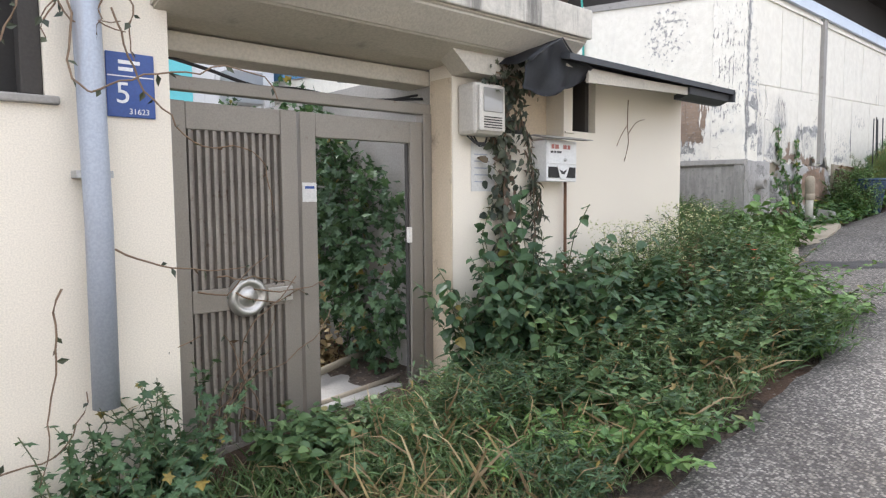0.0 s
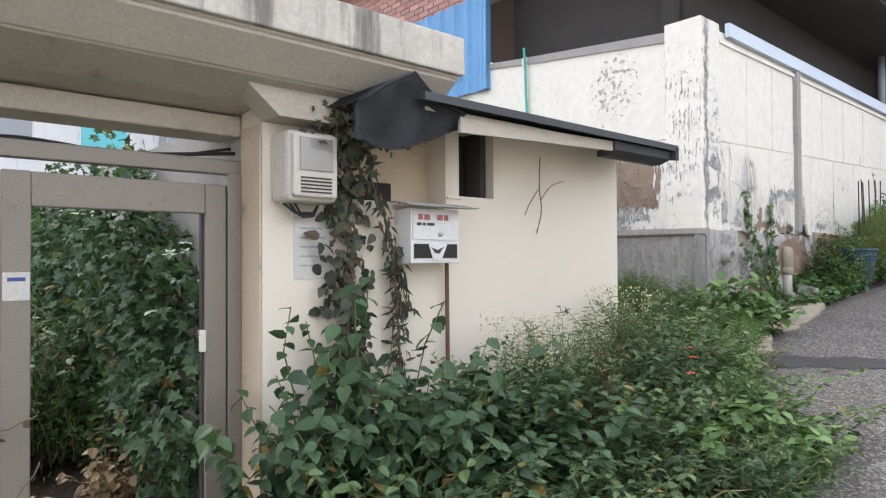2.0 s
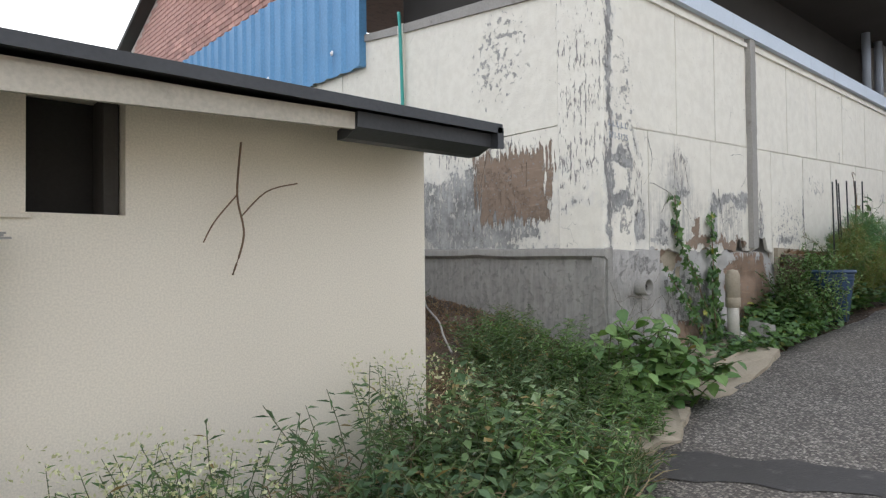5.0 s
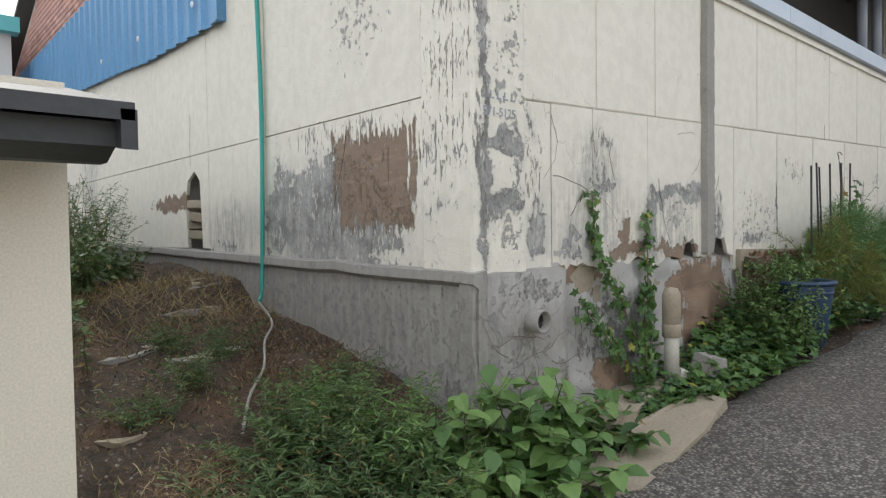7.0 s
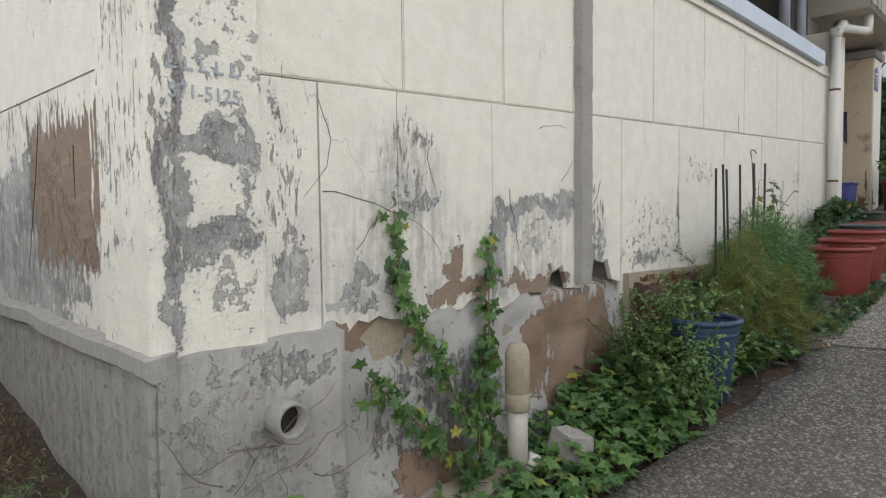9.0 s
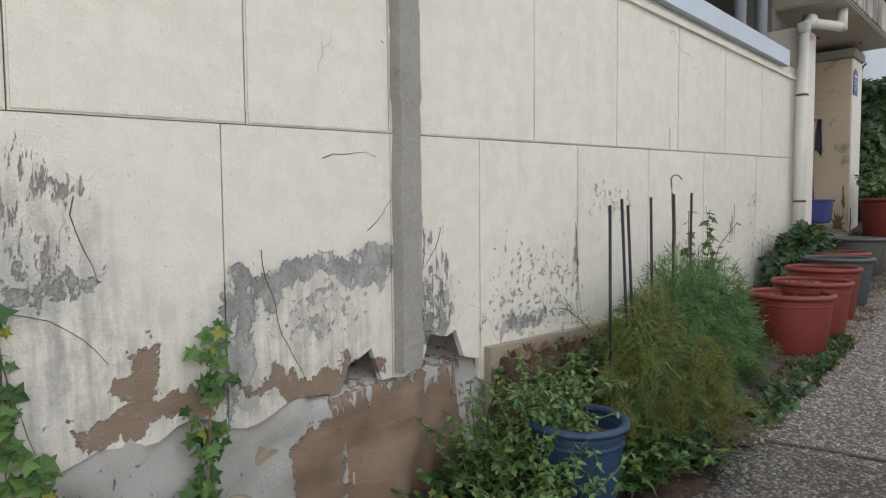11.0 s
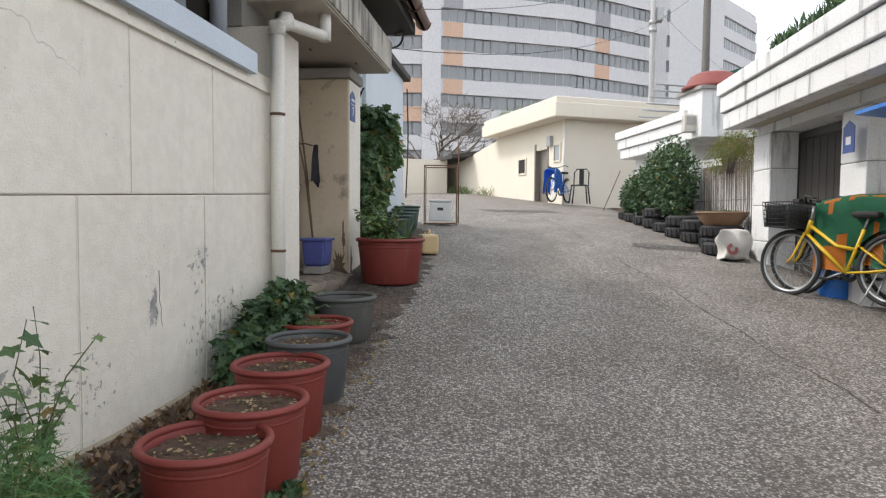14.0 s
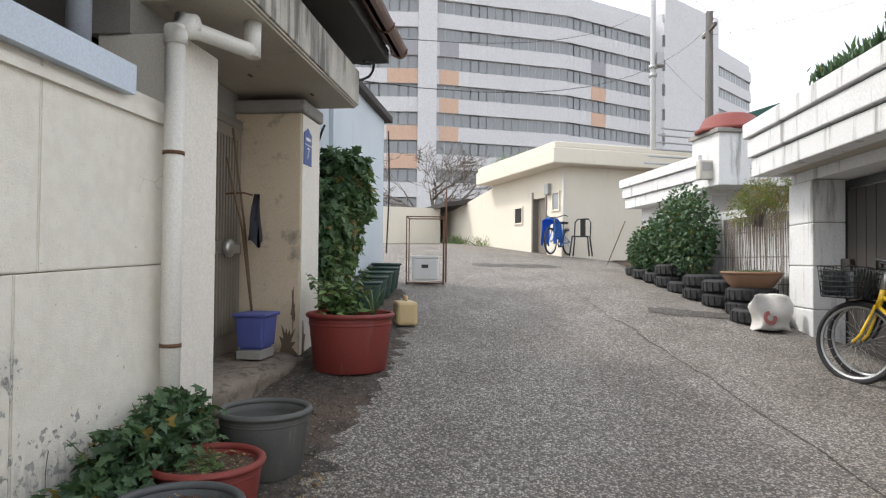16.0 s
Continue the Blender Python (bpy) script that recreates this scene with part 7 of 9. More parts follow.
part("shade", lathe(bmesh.new(), [(0.09, 0), (0.10, 0.02), (0.08, 0.06), (0.03, 0.09), (0, 0.095)], 20), M["whitebox"], lamp)
part("arm", tube(bmesh.new(), [(0, 0, 0.08), (0.05, 0.25, 0.12), (0.05, 0.6, 0.05)], 0.014, 8), M["steel"], lamp)
cn = empty("cane", pose(26.9, -0.62, 2.95), "thin bamboo cane leaning on the wall", "cane")
part("stick", tube(bmesh.new(), [(0, 0, 0), (0.1, -0.45, 1.1)], 0.012, 6), M["drystem"], cn)
gr = empty("green_roof", pose(31, -4.7, 5.2), "green sheet-roofed shelter with scaffold poles", "shelter")
part("roof", prism(bmesh.new(), [(-4.0, 1.2), (0.6, 1.1), (0.2, 1.9), (-2.0, 2.6)], "x", -1, 2.5), M["awning"], gr)
part("body", made_box(-1, 2.5, -3.8, 0.4, -2.5, 1.15), M["concrete"], gr)
for k in range(6):
    part("scaffold_pole", tube(bmesh.new(), [(-4 + k * 0.1, 3.2 - 0.1 * k, 0.2 + 0.18 * k), (0.5, -1.5 + 0.3 * k, 0.6 + 0.22 * k)], 0.025, 6), M["steel"], gr)

# ---- plants ----
rng = np.random.default_rng(7)
LEAF = {
    "diamond": ([(0, 0, 0), (0.42, 0.30, 0.05), (1, 0, -0.10), (0.42, -0.30, 0.05)], [(0, 1, 2), (0, 2, 3)]),
    "broad": ([(0, 0, 0), (0.35, 0, -0.03), (0.7, 0, -0.08), (1, 0, -0.20), (0.08, 0.24, 0.03), (0.36, 0.37, 0.04), (0.74, 0.22, -0.05), (0.08, -0.24, 0.03), (0.36, -0.37, 0.04), (0.74, -0.22, -0.05)],
              [(0, 4, 5, 1), (1, 5, 6, 2), (2, 6, 3), (0, 1, 8, 7), (1, 2, 9, 8), (2, 3, 9)]),
    "lobed": ([(0, 0, 0), (-0.12, 0.32, 0.03), (0.25, 0.22, 0.05), (0.42, 0.52, -0.02), (0.58, 0.22, 0.02), (1.0, 0, -0.12), (0.58, -0.22, 0.02), (0.42, -0.52, -0.02), (0.25, -0.22, 0.05), (-0.12, -0.32, 0.03), (0.3, 0, 0.0)],
              [(0, 1, 2, 10), (10, 2, 3, 4), (10, 4, 5, 6), (10, 6, 7, 8), (0, 10, 8, 9)]),
    "blade": ([(0, 0.016, 0), (0, -0.016, 0), (0.4, 0.018, 0.10), (0.4, -0.018, 0.10), (0.75, 0.012, 0.04), (0.75, -0.012, 0.04), (1, 0, -0.22)], [(0, 1, 3, 2), (2, 3, 5, 4), (4, 5, 6)]),
    "narrow": ([(0, 0, 0), (0.4, 0.11, 0.03), (1, 0, -0.14), (0.4, -0.11, 0.03)], [(0, 1, 2), (0, 2, 3)]),
    "needle": ([(0, 0.022, 0), (0, -0.022, 0), (0.55, 0.02, 0.06), (0.55, -0.02, 0.06), (1, 0, -0.05)], [(0, 1, 3, 2), (2, 3, 4)]),
}


def unit(a):
    return a / np.maximum(1e-9, np.linalg.norm(a, axis=1, keepdims=True))


def foliage(name, P, D, N, S, shape, material, parent, label="", kind=""):
    """Many leaves in one mesh: base points P, directions D, up sides N and lengths S."""
    tv, tf = LEAF[shape]
    tv = np.array(tv)
    P, D, N, S = np.asarray(P), unit(np.asarray(D)), np.asarray(N), np.asarray(S)
    Y = unit(np.cross(N, D))
    Z = np.cross(D, Y)
    k = len(tv)
    V = P[:, None, :] + S[:, None, None] * (tv[None, :, 0, None] * D[:, None, :] + tv[None, :, 1, None] * Y[:, None, :] + tv[None, :, 2, None] * Z[:, None, :])
    F = []
    for i in range(len(P)):
        F.extend([tuple(i * k + j for j in f) for f in tf])
    me = bpy.data.meshes.new(name)
    me.from_pydata(V.reshape(-1, 3).tolist(), [], F)
    me.materials.append(material)
    ob = new(name, me)
    ob.parent = parent
    if label:
        ob["label"] = label
    if kind:
        ob["kind"] = kind
    return ob


def stalks(name, lines, radius, material, parent, segs=4, taper=0.4):
    bm = bmesh.new()
    for ln in lines:
        tube(bm, ln, radius, segs, taper)
    ob = part(name, bm, material, parent)
    ob["kind"] = "stuff"
    return ob


def arc(base, az, lean, h, n=7, curl=0.6):
    """A stem that rises and bends over towards az."""
    out = []
    for i in range(n):
        t = i / (n - 1)
        r = lean * (t ** (1 + curl))
        out.append((base[0] + r * math.cos(az) + 0.02 * rng.normal() * t, base[1] + r * math.sin(az) + 0.02 * rng.normal() * t, base[2] + h * (t - 0.18 * t * t * min(1.5, lean / max(h, 0.05)))))
    return out


def plant(name, label, at, h, spread, nstem, per, size, shape, leafmat, stemmat="stem", stem_r=0.005, category="plant", start=0.15, droop=0.3, group="", azim=None, lean=0.55):
    ob = empty(name, pose(*at), label, category, group)
    lines, P, D, N, S = [], [], [], [], []
    for i in range(nstem):
        az = rng.uniform(0, 2 * math.pi) if azim is None else rng.normal(azim, 0.8)
        hh = h * rng.uniform(0.6, 1.05)
        b = (rng.normal() * spread * 0.22, rng.normal() * spread * 0.22, -0.04)
        ln = arc(b, az, spread * rng.uniform(0.15, 1.0) * lean * 1.6, hh)
        lines.append(ln)
        L = np.array(ln)
        for j in range(per):
            t = start + (1 - start) * (j + rng.uniform(0, 0.9)) / per
            q = t * (len(L) - 1)
            i0 = min(int(q), len(L) - 2)
            p = L[i0] + (q - i0) * (L[i0 + 1] - L[i0])
            a = j * 2.4 + rng.uniform(-0.6, 0.6)
            P.append(p)
            D.append((math.cos(a), math.sin(a), rng.normal(0.15 - droop, 0.35)))
            N.append((0.35 * rng.normal(), 0.35 * rng.normal(), 1.0))
            S.append(size * rng.uniform(0.55, 1.15) * (1.0 - 0.35 * t))
    stalks("stem", lines, stem_r, M[stemmat], ob)
    foliage("foliage", P, D, N, S, shape, M[leafmat], ob)
    return ob


def in_patch(n, poly_x, poly_y0, poly_y1):
    """n random ground points between two edges given along x."""
    xs = rng.uniform(poly_x[0], poly_x[-1], n)
    ys = np.interp(xs, poly_x, poly_y0) + rng.uniform(0, 1, n) * (np.interp(xs, poly_x, poly_y1) - np.interp(xs, poly_x, poly_y0))
    return np.stack([xs, ys, [G(x, y) for x, y in zip(xs, ys)]], 1)


def grass_patch(name, label, pts, size, mat, shape="blade"):
    n = len(pts)
    ob = empty(name, pose(0, 0, 0), label, "grass", kind="stuff")
    a = rng.uniform(0, 2 * math.pi, n)
    D = np.stack([np.cos(a) * 0.6, np.sin(a) * 0.6, rng.uniform(0.2, 1.1, n)], 1)
    N = np.stack([rng.normal(size=n), rng.normal(size=n), rng.uniform(0.2, 1, n)], 1)
    foliage("blades", pts, D, N, size * rng.uniform(0.5, 1.2, n), shape, M[mat], ob, kind="stuff")
    return ob


def bushy(name, label, blobs, n, size, shape, leafmat, category="shrub", group="", droop=0.2, root=None):
    """A rounded, uneven mass of leaves on twigs: blobs are (x, y, z, rx, ry, rz)."""
    c = np.array(blobs)
    at = c[:, :3].mean(0) if root is None else np.array(root)
    ob = empty(name, pose(*at), label, category, group)
    w = c[:, 3] * c[:, 4] * c[:, 5]
    pick = rng.choice(len(c), n, p=w / w.sum())
    d = unit(rng.normal(size=(n, 3)))
    r = rng.uniform(0.35, 1.0, n) ** 0.55
    lump = np.array([1 + 0.28 * noise.noise(Vector((q[0] * 2.3 + i, q[1] * 2.3, q[2] * 2.3))) for q, i in zip(d, pick)])
    P = c[pick, :3] + d * c[pick, 3:] * (r * lump)[:, None] - at
    D = d + rng.normal(size=(n, 3)) * 0.7 - [0, 0, droop]
    N = d * 0.8 + rng.normal(size=(n, 3)) * 0.5 + [0, 0, 0.6]
    foliage("foliage", P, D, N, size * rng.uniform(0.55, 1.2, n), shape, M[leafmat], ob)
    lines = []
    for k in range(min(30, 6 * len(c))):
        e = P[int(rng.uniform(0, n))]
        b = np.array([rng.normal() * 0.05, rng.normal() * 0.05, c[:, 2].min() - c[:, 5].max() - at[2]])
        lines.append([tuple(b), tuple(b * 0.5 + e * 0.5 + rng.normal(size=3) * 0.05), tuple(e)])
    stalks("twig", lines, 0.006, M["bark"], ob, 4, 0.4)
    return ob


# weeds along the lean-to
VERGE = "weeds on the verge"
grass_patch("verge_grass", "tangled grass, green and dry, along the verge", in_patch(15000, [0.2, 2.4, 4.4, 5.4, 6.6], [1.55, 1.45, 1.45, 2.0, 2.5], [2.9, 3.0, 3.05, 3.05, 3.1]), 0.20, "grass")
grass_patch("verge_grass", "dry straw lying among the weeds", in_patch(900, [1.4, 2.4, 4.4, 5.4], [1.6, 1.5, 1.5, 2.1], [2.6, 2.7, 2.8, 3.0]), 0.34, "leaf_dry")
plant("bush_weed", "tall broad-leaved weed with heart-shaped leaves", (3.02, 2.78, 0.33), 1.30, 0.62, 20, 26, 0.14, "broad", "leaf_deep", stem_r=0.007, droop=0.55, group=VERGE)
plant("bush_weed", "tall broad-leaved weed with heart-shaped leaves", (3.42, 2.72, 0.38), 1.0, 0.65, 20, 24, 0.13, "broad", "leaf_deep", stem_r=0.007, droop=0.55, group=VERGE)
for x, y, z, h in ((3.2, 2.62, 0.34, 0.95), (3.62, 2.72, 0.40, 0.82), (2.86, 2.72, 0.30, 0.9), (3.35, 2.42, 0.36, 0.7), (3.05, 2.5, 0.32, 0.8)):
    plant("bush_weed", "thick broad-leaved weed before the lean-to wall", (x, y, z), h, 0.55, 22, 24, 0.125, "broad", "leaf_deep", stem_r=0.006, droop=0.5, group=VERGE)
plant("bush_weed", "broad-leaved weed in front of the lean-to", (2.95, 2.45, 0.32), 0.75, 0.6, 20, 20, 0.11, "broad", "leaf_mid", droop=0.4, group=VERGE)
WEEDS = [(3.75, 2.6, 0.75, "leaf_mid", "diamond"), (3.8, 2.15, 0.62, "leaf_deep", "broad"), (4.15, 2.55, 0.70, "leaf_mid", "narrow"), (4.3, 2.05, 0.62, "leaf_mid", "diamond"), (4.6, 2.7, 0.78, "leaf_mid", "narrow"),
         (4.75, 2.25, 0.72, "leaf_deep", "diamond"), (5.05, 2.6, 0.80, "leaf_mid", "narrow"), (5.2, 2.25, 0.62, "leaf_mid", "diamond"), (5.5, 2.75, 0.72, "leaf_mid", "diamond"), (5.75, 2.5, 0.55, "leaf_bright", "narrow"), (6.0, 2.85, 0.55, "leaf_mid", "diamond"),
         (4.55, 1.75, 0.45, "leaf_bright", "broad"), (3.6, 1.8, 0.46, "leaf_mid", "diamond"), (4.95, 1.95, 0.45, "leaf_bright", "narrow"), (3.25, 2.05, 0.45, "leaf_mid", "narrow"), (2.75, 2.1, 0.36, "leaf_mid", "diamond"), (5.35, 2.12, 0.42, "leaf_bright", "diamond"), (4.1, 1.62, 0.36, "leaf_deep", "diamond"), (2.5, 2.4, 0.34, "leaf_mid", "narrow"), (2.3, 1.95, 0.28, "leaf_bright", "narrow"), (2.9, 1.75, 0.32, "leaf_mid", "diamond"), (2.0, 2.5, 0.30, "leaf_mid", "narrow"), (1.6, 2.7, 0.30, "leaf_mid", "broad"), (3.1, 2.25, 0.42, "leaf_mid", "narrow"), (3.45, 2.25, 0.5, "leaf_deep", "diamond"), (1.75, 2.2, 0.22, "leaf_mid", "narrow"), (2.65, 1.65, 0.24, "leaf_bright", "diamond"), (5.0, 1.85, 0.36, "leaf_mid", "diamond"), (6.2, 2.6, 0.4, "leaf_mid", "narrow")]
for x, y, h, lm, shp in WEEDS:
    plant("verge_weed", "leafy roadside weed on the verge" if lm != "leaf_bright" else "fresh bright green roadside weed", (x, y, G(x, y)), h * 1.08, 0.5, 36, 38, {"narrow": 0.10, "diamond": 0.085, "broad": 0.10}[shp], shp, lm, group=VERGE, stem_r=0.004, droop=0.15)
for k in range(22):
    x = 2.1 + 2.3 * ((k * 0.618) % 1.0)
    y = 1.62 + 0.85 * ((k * 0.381) % 1.0)
    plant("verge_weed", "low dark weed with slender leaves on the verge", (x, y, G(x, y)), 0.34 + 0.16 * ((k * 0.27) % 1.0), 0.42, 26, 26, 0.085, "narrow", ("leaf_deep", "leaf_mid")[k % 2], group=VERGE, stem_r=0.003, droop=0.1)
for x, y in ((4.72, 1.52), (4.95, 1.60), (4.3, 1.45)):
    ob = empty("grass_tuft", pose(x, y, G(x, y)), "bright green grass tuft at the road edge", "grass", "tufts at the road edge")
    n = 220
    a = rng.uniform(0, 6.28, n)
    foliage("blades", rng.normal(size=(n, 3)) * [0.06, 0.06, 0.0], np.stack([np.cos(a) * 0.8, np.sin(a) * 0.8, rng.uniform(0.4, 1.5, n)], 1), np.tile([0.0, 0.0, 1.0], (n, 1)) + 0.2 * rng.normal(size=(n, 3)), rng.uniform(0.14, 0.28, n), "blade", M["leaf_bright"], ob, kind="stuff")
for x, y, h in ((4.2, 2.75, 0.82), (4.42, 2.65, 0.78), (5.35, 2.85, 0.8)):
    ob = plant("flowering_weed", "pale flowering weed with fine leaves", (x, y, G(x, y)), h, 0.32, 40, 40, 0.06, "narrow", "leaf_bright", group=VERGE, stem_r=0.003, droop=-0.1)
    n = 500
    a, r = rng.uniform(0, 6.28, n), np.sqrt(rng.uniform(0, 1, n)) * 0.27
    P = np.stack([r * np.cos(a), r * np.sin(a), h * rng.uniform(0.62, 0.98, n)], 1)
    foliage("flower_head", P, rng.normal(size=(n, 3)) + [0, 0, 0.6], rng.normal(size=(n, 3)), rng.uniform(0.012, 0.022, n), "diamond", M["flowers"], ob, kind="stuff")
for x, y, h in ((4.85, 2.55, 0.72), (5.15, 2.4, 0.6), (4.5, 2.35, 0.55)):
    plant("dry_weed", "brown dried-out weed among green ones", (x, y, G(x, y)), h, 0.42, 16, 20, 0.08, "narrow", "leaf_dry", "drystem", group=VERGE)
for x, y in ((4.62, 1.98), (4.8, 2.1), (4.35, 1.85)):
    ob = plant("red_flower_weed", "low weed with a red blossom", (x, y, G(x, y)), 0.6, 0.2, 4, 10, 0.06, "diamond", "leaf_mid", group=VERGE)
    foliage("blossom", [(0.02, 0.0, 0.55)] * 6, [(math.cos(k), math.sin(k), 0.3) for k in range(6)], [(0, 0, 1)] * 6, [0.03] * 6, "broad", M["blossom_red"], ob)

# left of the gate: climbing bush and bare vines
for x, y, h in ((0.55, 2.86, 0.5), (0.95, 2.9, 0.55), (0.0, 2.8, 0.35), (0.75, 2.6, 0.35)):
    plant("creeper_bush", "dark-leaved creeper bush at the wall foot", (x, y, G(x, y)), h + 0.12, 0.36, 22, 20, 0.085, "lobed", "leaf_deep", droop=0.4, group="creepers at the gate")
vine = empty("bare_vine", pose(0, 0, 0), "bare dry creeper on wall, pipe and gate", "vine")
lines = []
def ramble(p, d, n, step_, jit, lo=None):
    out = [tuple(p)]
    p, d = np.array(p, float), np.array(d, float)
    for _ in range(n):
        d = d + rng.normal(size=3) * jit * np.array([1, 0.15, 1])
        d = d / np.linalg.norm(d)
        p = p + d * step_
        out.append(tuple(p))
    return out
lines.append(ramble((0.55, 2.97, 1.15), (-0.7, 0, -0.5), 16, 0.05, 0.18))
lines.append(ramble((0.62, 2.97, 2.3), (0.1, 0, -1), 26, 0.05, 0.25))
lines.append(ramble((0.78, 2.96, 2.3), (0.0, 0, -1), 26, 0.05, 0.3))
lines.append(ramble((0.45, 2.98, 2.35), (0.3, 0, -1), 14, 0.05, 0.3))
lines.append(ramble((0.3, 3.05, 1.95), (-0.05, 0, -1), 7, 0.05, 0.3))
lines.append(ramble((0.75, 2.95, 1.3), (0.5, 0, -0.6), 12, 0.05, 0.35))
lines.append(ramble((0.1, 2.98, 0.45), (0.9, 0, 0.05), 14, 0.05, 0.25))
for k in range(9):
    lines.append(ramble((1.15 + 0.05 * k, 3.26, 0.2 + 0.1 * rng.uniform()), (0.1 * rng.normal(), 0, 1), int(rng.uniform(10, 22)), 0.05, 0.25))
for k in range(4):
    lines.append(ramble((1.2 + 0.1 * k, 3.25, 1.05 + 0.04 * rng.normal()), (1, 0, 0.2 * rng.normal()), 9, 0.05, 0.3))
for k in range(8):
    lines.append(ramble((0.5 + 0.04 * k, 2.97, 2.4), (0.4 * rng.normal(), 0, -1), int(rng.uniform(5, 12)), 0.04, 0.4))
stalks("stem", lines, 0.005, M["drystem"], vine, 5, 0.5)
P = [q for ln in lines for q in ln[2:] if rng.uniform() < 0.38]
foliage("dry_foliage", P, rng.normal(size=(len(P), 3)) - [0, 0, 0.8], rng.normal(size=(len(P), 3)) - [0, 1.0, 0], rng.uniform(0.025, 0.05, len(P)), "diamond", M["leaf_dark"], vine, "shrivelled dark leaves")


def climber(name, label, paths, leafmat, size, density, spread, shape="lobed", droop=0.3, category="vine", normal=(0, -1, 0.3), stem_r=0.006):
    """Leaves set thickly along stems that cling to a wall."""
    ob = empty(name, pose(0, 0, 0), label, category)
    stalks("stem", paths, stem_r, M["drystem"], ob, 5, 0.5)
    P, D, N, S = [], [], [], []
    for ln in paths:
        L = np.array(ln)
        for a, b in zip(L, L[1:]):
            for _ in range(max(1, int(np.linalg.norm(b - a) * density))):
                P.append(a + (b - a) * rng.uniform() + rng.normal(size=3) * spread * np.array([1, 0.45, 1]))
                D.append(rng.normal(size=3) * [1, 0.5, 1] - [0, 0.15, droop])
                N.append(np.array(normal) + 0.35 * rng.normal(size=3))
                S.append(size * rng.uniform(0.55, 1.2))
    foliage("foliage", P, D, N, S, shape, M[leafmat], ob)
    return ob


climber("wall_creeper", "dark creeper hanging down the lean-to wall", [[(3.26, 2.95, 2.34), (3.22, 3.04, 2.1), (3.24, 3.05, 1.8), (3.21, 3.04, 1.5), (3.23, 3.04, 1.2), (3.22, 3.0, 0.9)]], "leaf_dark", 0.07, 300, 0.06, "broad", droop=1.0)
climber("wall_creeper", "narrow-leaved creeper hanging beside the letter box", [[(3.30, 2.98, 2.1), (3.42, 3.02, 1.9), (3.50, 3.03, 1.7), (3.57, 3.04, 1.5), (3.60, 3.04, 1.35)], [(3.50, 3.03, 1.7), (3.55, 3.05, 1.2), (3.60, 3.05, 0.8)]], "leaf_dark", 0.085, 190, 0.022, "narrow", 1.4)
climber("wall_creeper", "leafy creeper tangled above the letter box", [[(3.02, 2.92, 2.3), (3.2, 2.9, 2.28), (3.35, 2.92, 2.2)], [(3.1, 2.94, 2.3), (3.14, 2.98, 2.05)]], "leaf_dark", 0.05, 200, 0.06, droop=0.9)

# overgrown garden behind the gate
bushy("garden_ivy", "thick ivy covering the garden wall behind the gate", [(2.64, 3.8 + 0.5 * k, 1.0 + 0.36 * (k % 3), 0.22, 0.45, 0.75) for k in range(10)], 9500, 0.075, "lobed", "leaf_deep", "ivy", droop=0.6)
for k in range(7):
    x, y = 1.35 + 0.32 * (k % 4), 5.0 + 0.45 * k
    bushy("garden_bush", "rank leafy growth filling the abandoned garden", [(x, y, 0.55 + 0.1 * k, 0.4, 0.35, 0.5), (x + 0.3, y + 0.2, 0.4 + 0.1 * k, 0.35, 0.3, 0.4)], 1300, 0.09, ("diamond", "broad", "narrow")[k % 3], ("leaf_mid", "leaf_bright", "leaf_mid", "leaf_deep")[k % 4], "bush", "weeds in the garden")
for i in range(16):
    x, y = rng.uniform(1.1, 2.9), rng.uniform(4.8, 8.4)
    h = 0.5 + 0.30 * (y - 4.4) * 0.8 + 0.3 * rng.uniform()
    lm = ("leaf_mid", "leaf_deep", "leaf_mid", "leaf_bright", "leaf_dry")[int(rng.uniform(0, 4.6))]
    plant("garden_weed", "rank weeds filling the abandoned garden", (x, y, G(x, y) + 0.1), min(h, 2.0), 0.6, 22, 22, 0.10, ("broad", "diamond", "narrow")[i % 3], lm, group="weeds in the garden", stem_r=0.005)
for i in range(5):
    x, y = rng.uniform(2.5, 2.9), 4.3 + 0.5 * i
    plant("garden_shrub", "dark ivy-clad shrub against the side wall", (x, y, 0.3), 1.7 + 0.1 * i, 0.5, 12, 60, 0.07, "diamond", "leaf_deep", "bark", group="weeds in the garden", stem_r=0.004, start=0.05)
for k in range(8):
    x, y = 1.3 + 0.42 * (k % 4), 5.3 + 1.3 * (k // 4)
    zc = 0.75 + 0.25 * (k // 4) + 0.12 * (k % 3)
    bushy("garden_bush", "fine-leaved thicket filling the abandoned garden", [(x, y, zc, 0.36, 0.35, 0.5), (x + 0.2, y - 0.2, zc - 0.35, 0.3, 0.3, 0.35)], 1700, 0.055, ("narrow", "diamond")[k % 2], ("leaf_mid", "leaf_deep", "leaf_bright")[k % 3], group="bushes in the garden")
ob = empty("bare_branches", pose(0, 0, 0), "tangle of dry grey branches in the garden", "branches")
stalks("twig", [ramble((rng.uniform(1.2, 2.8), rng.uniform(5, 8), rng.uniform(0.7, 1.4)), (rng.normal(), rng.normal() * 0.4, 0.6), 9, 0.1, 0.3) for _ in range(40)], 0.008, M["bark"], ob, 4, 0.4)
plant("garden_weed", "brown dead weed by the garden path", (2.45, 4.2, 0.2), 0.5, 0.4, 18, 16, 0.10, "broad", "leaf_dry", "drystem", group="weeds in the garden")

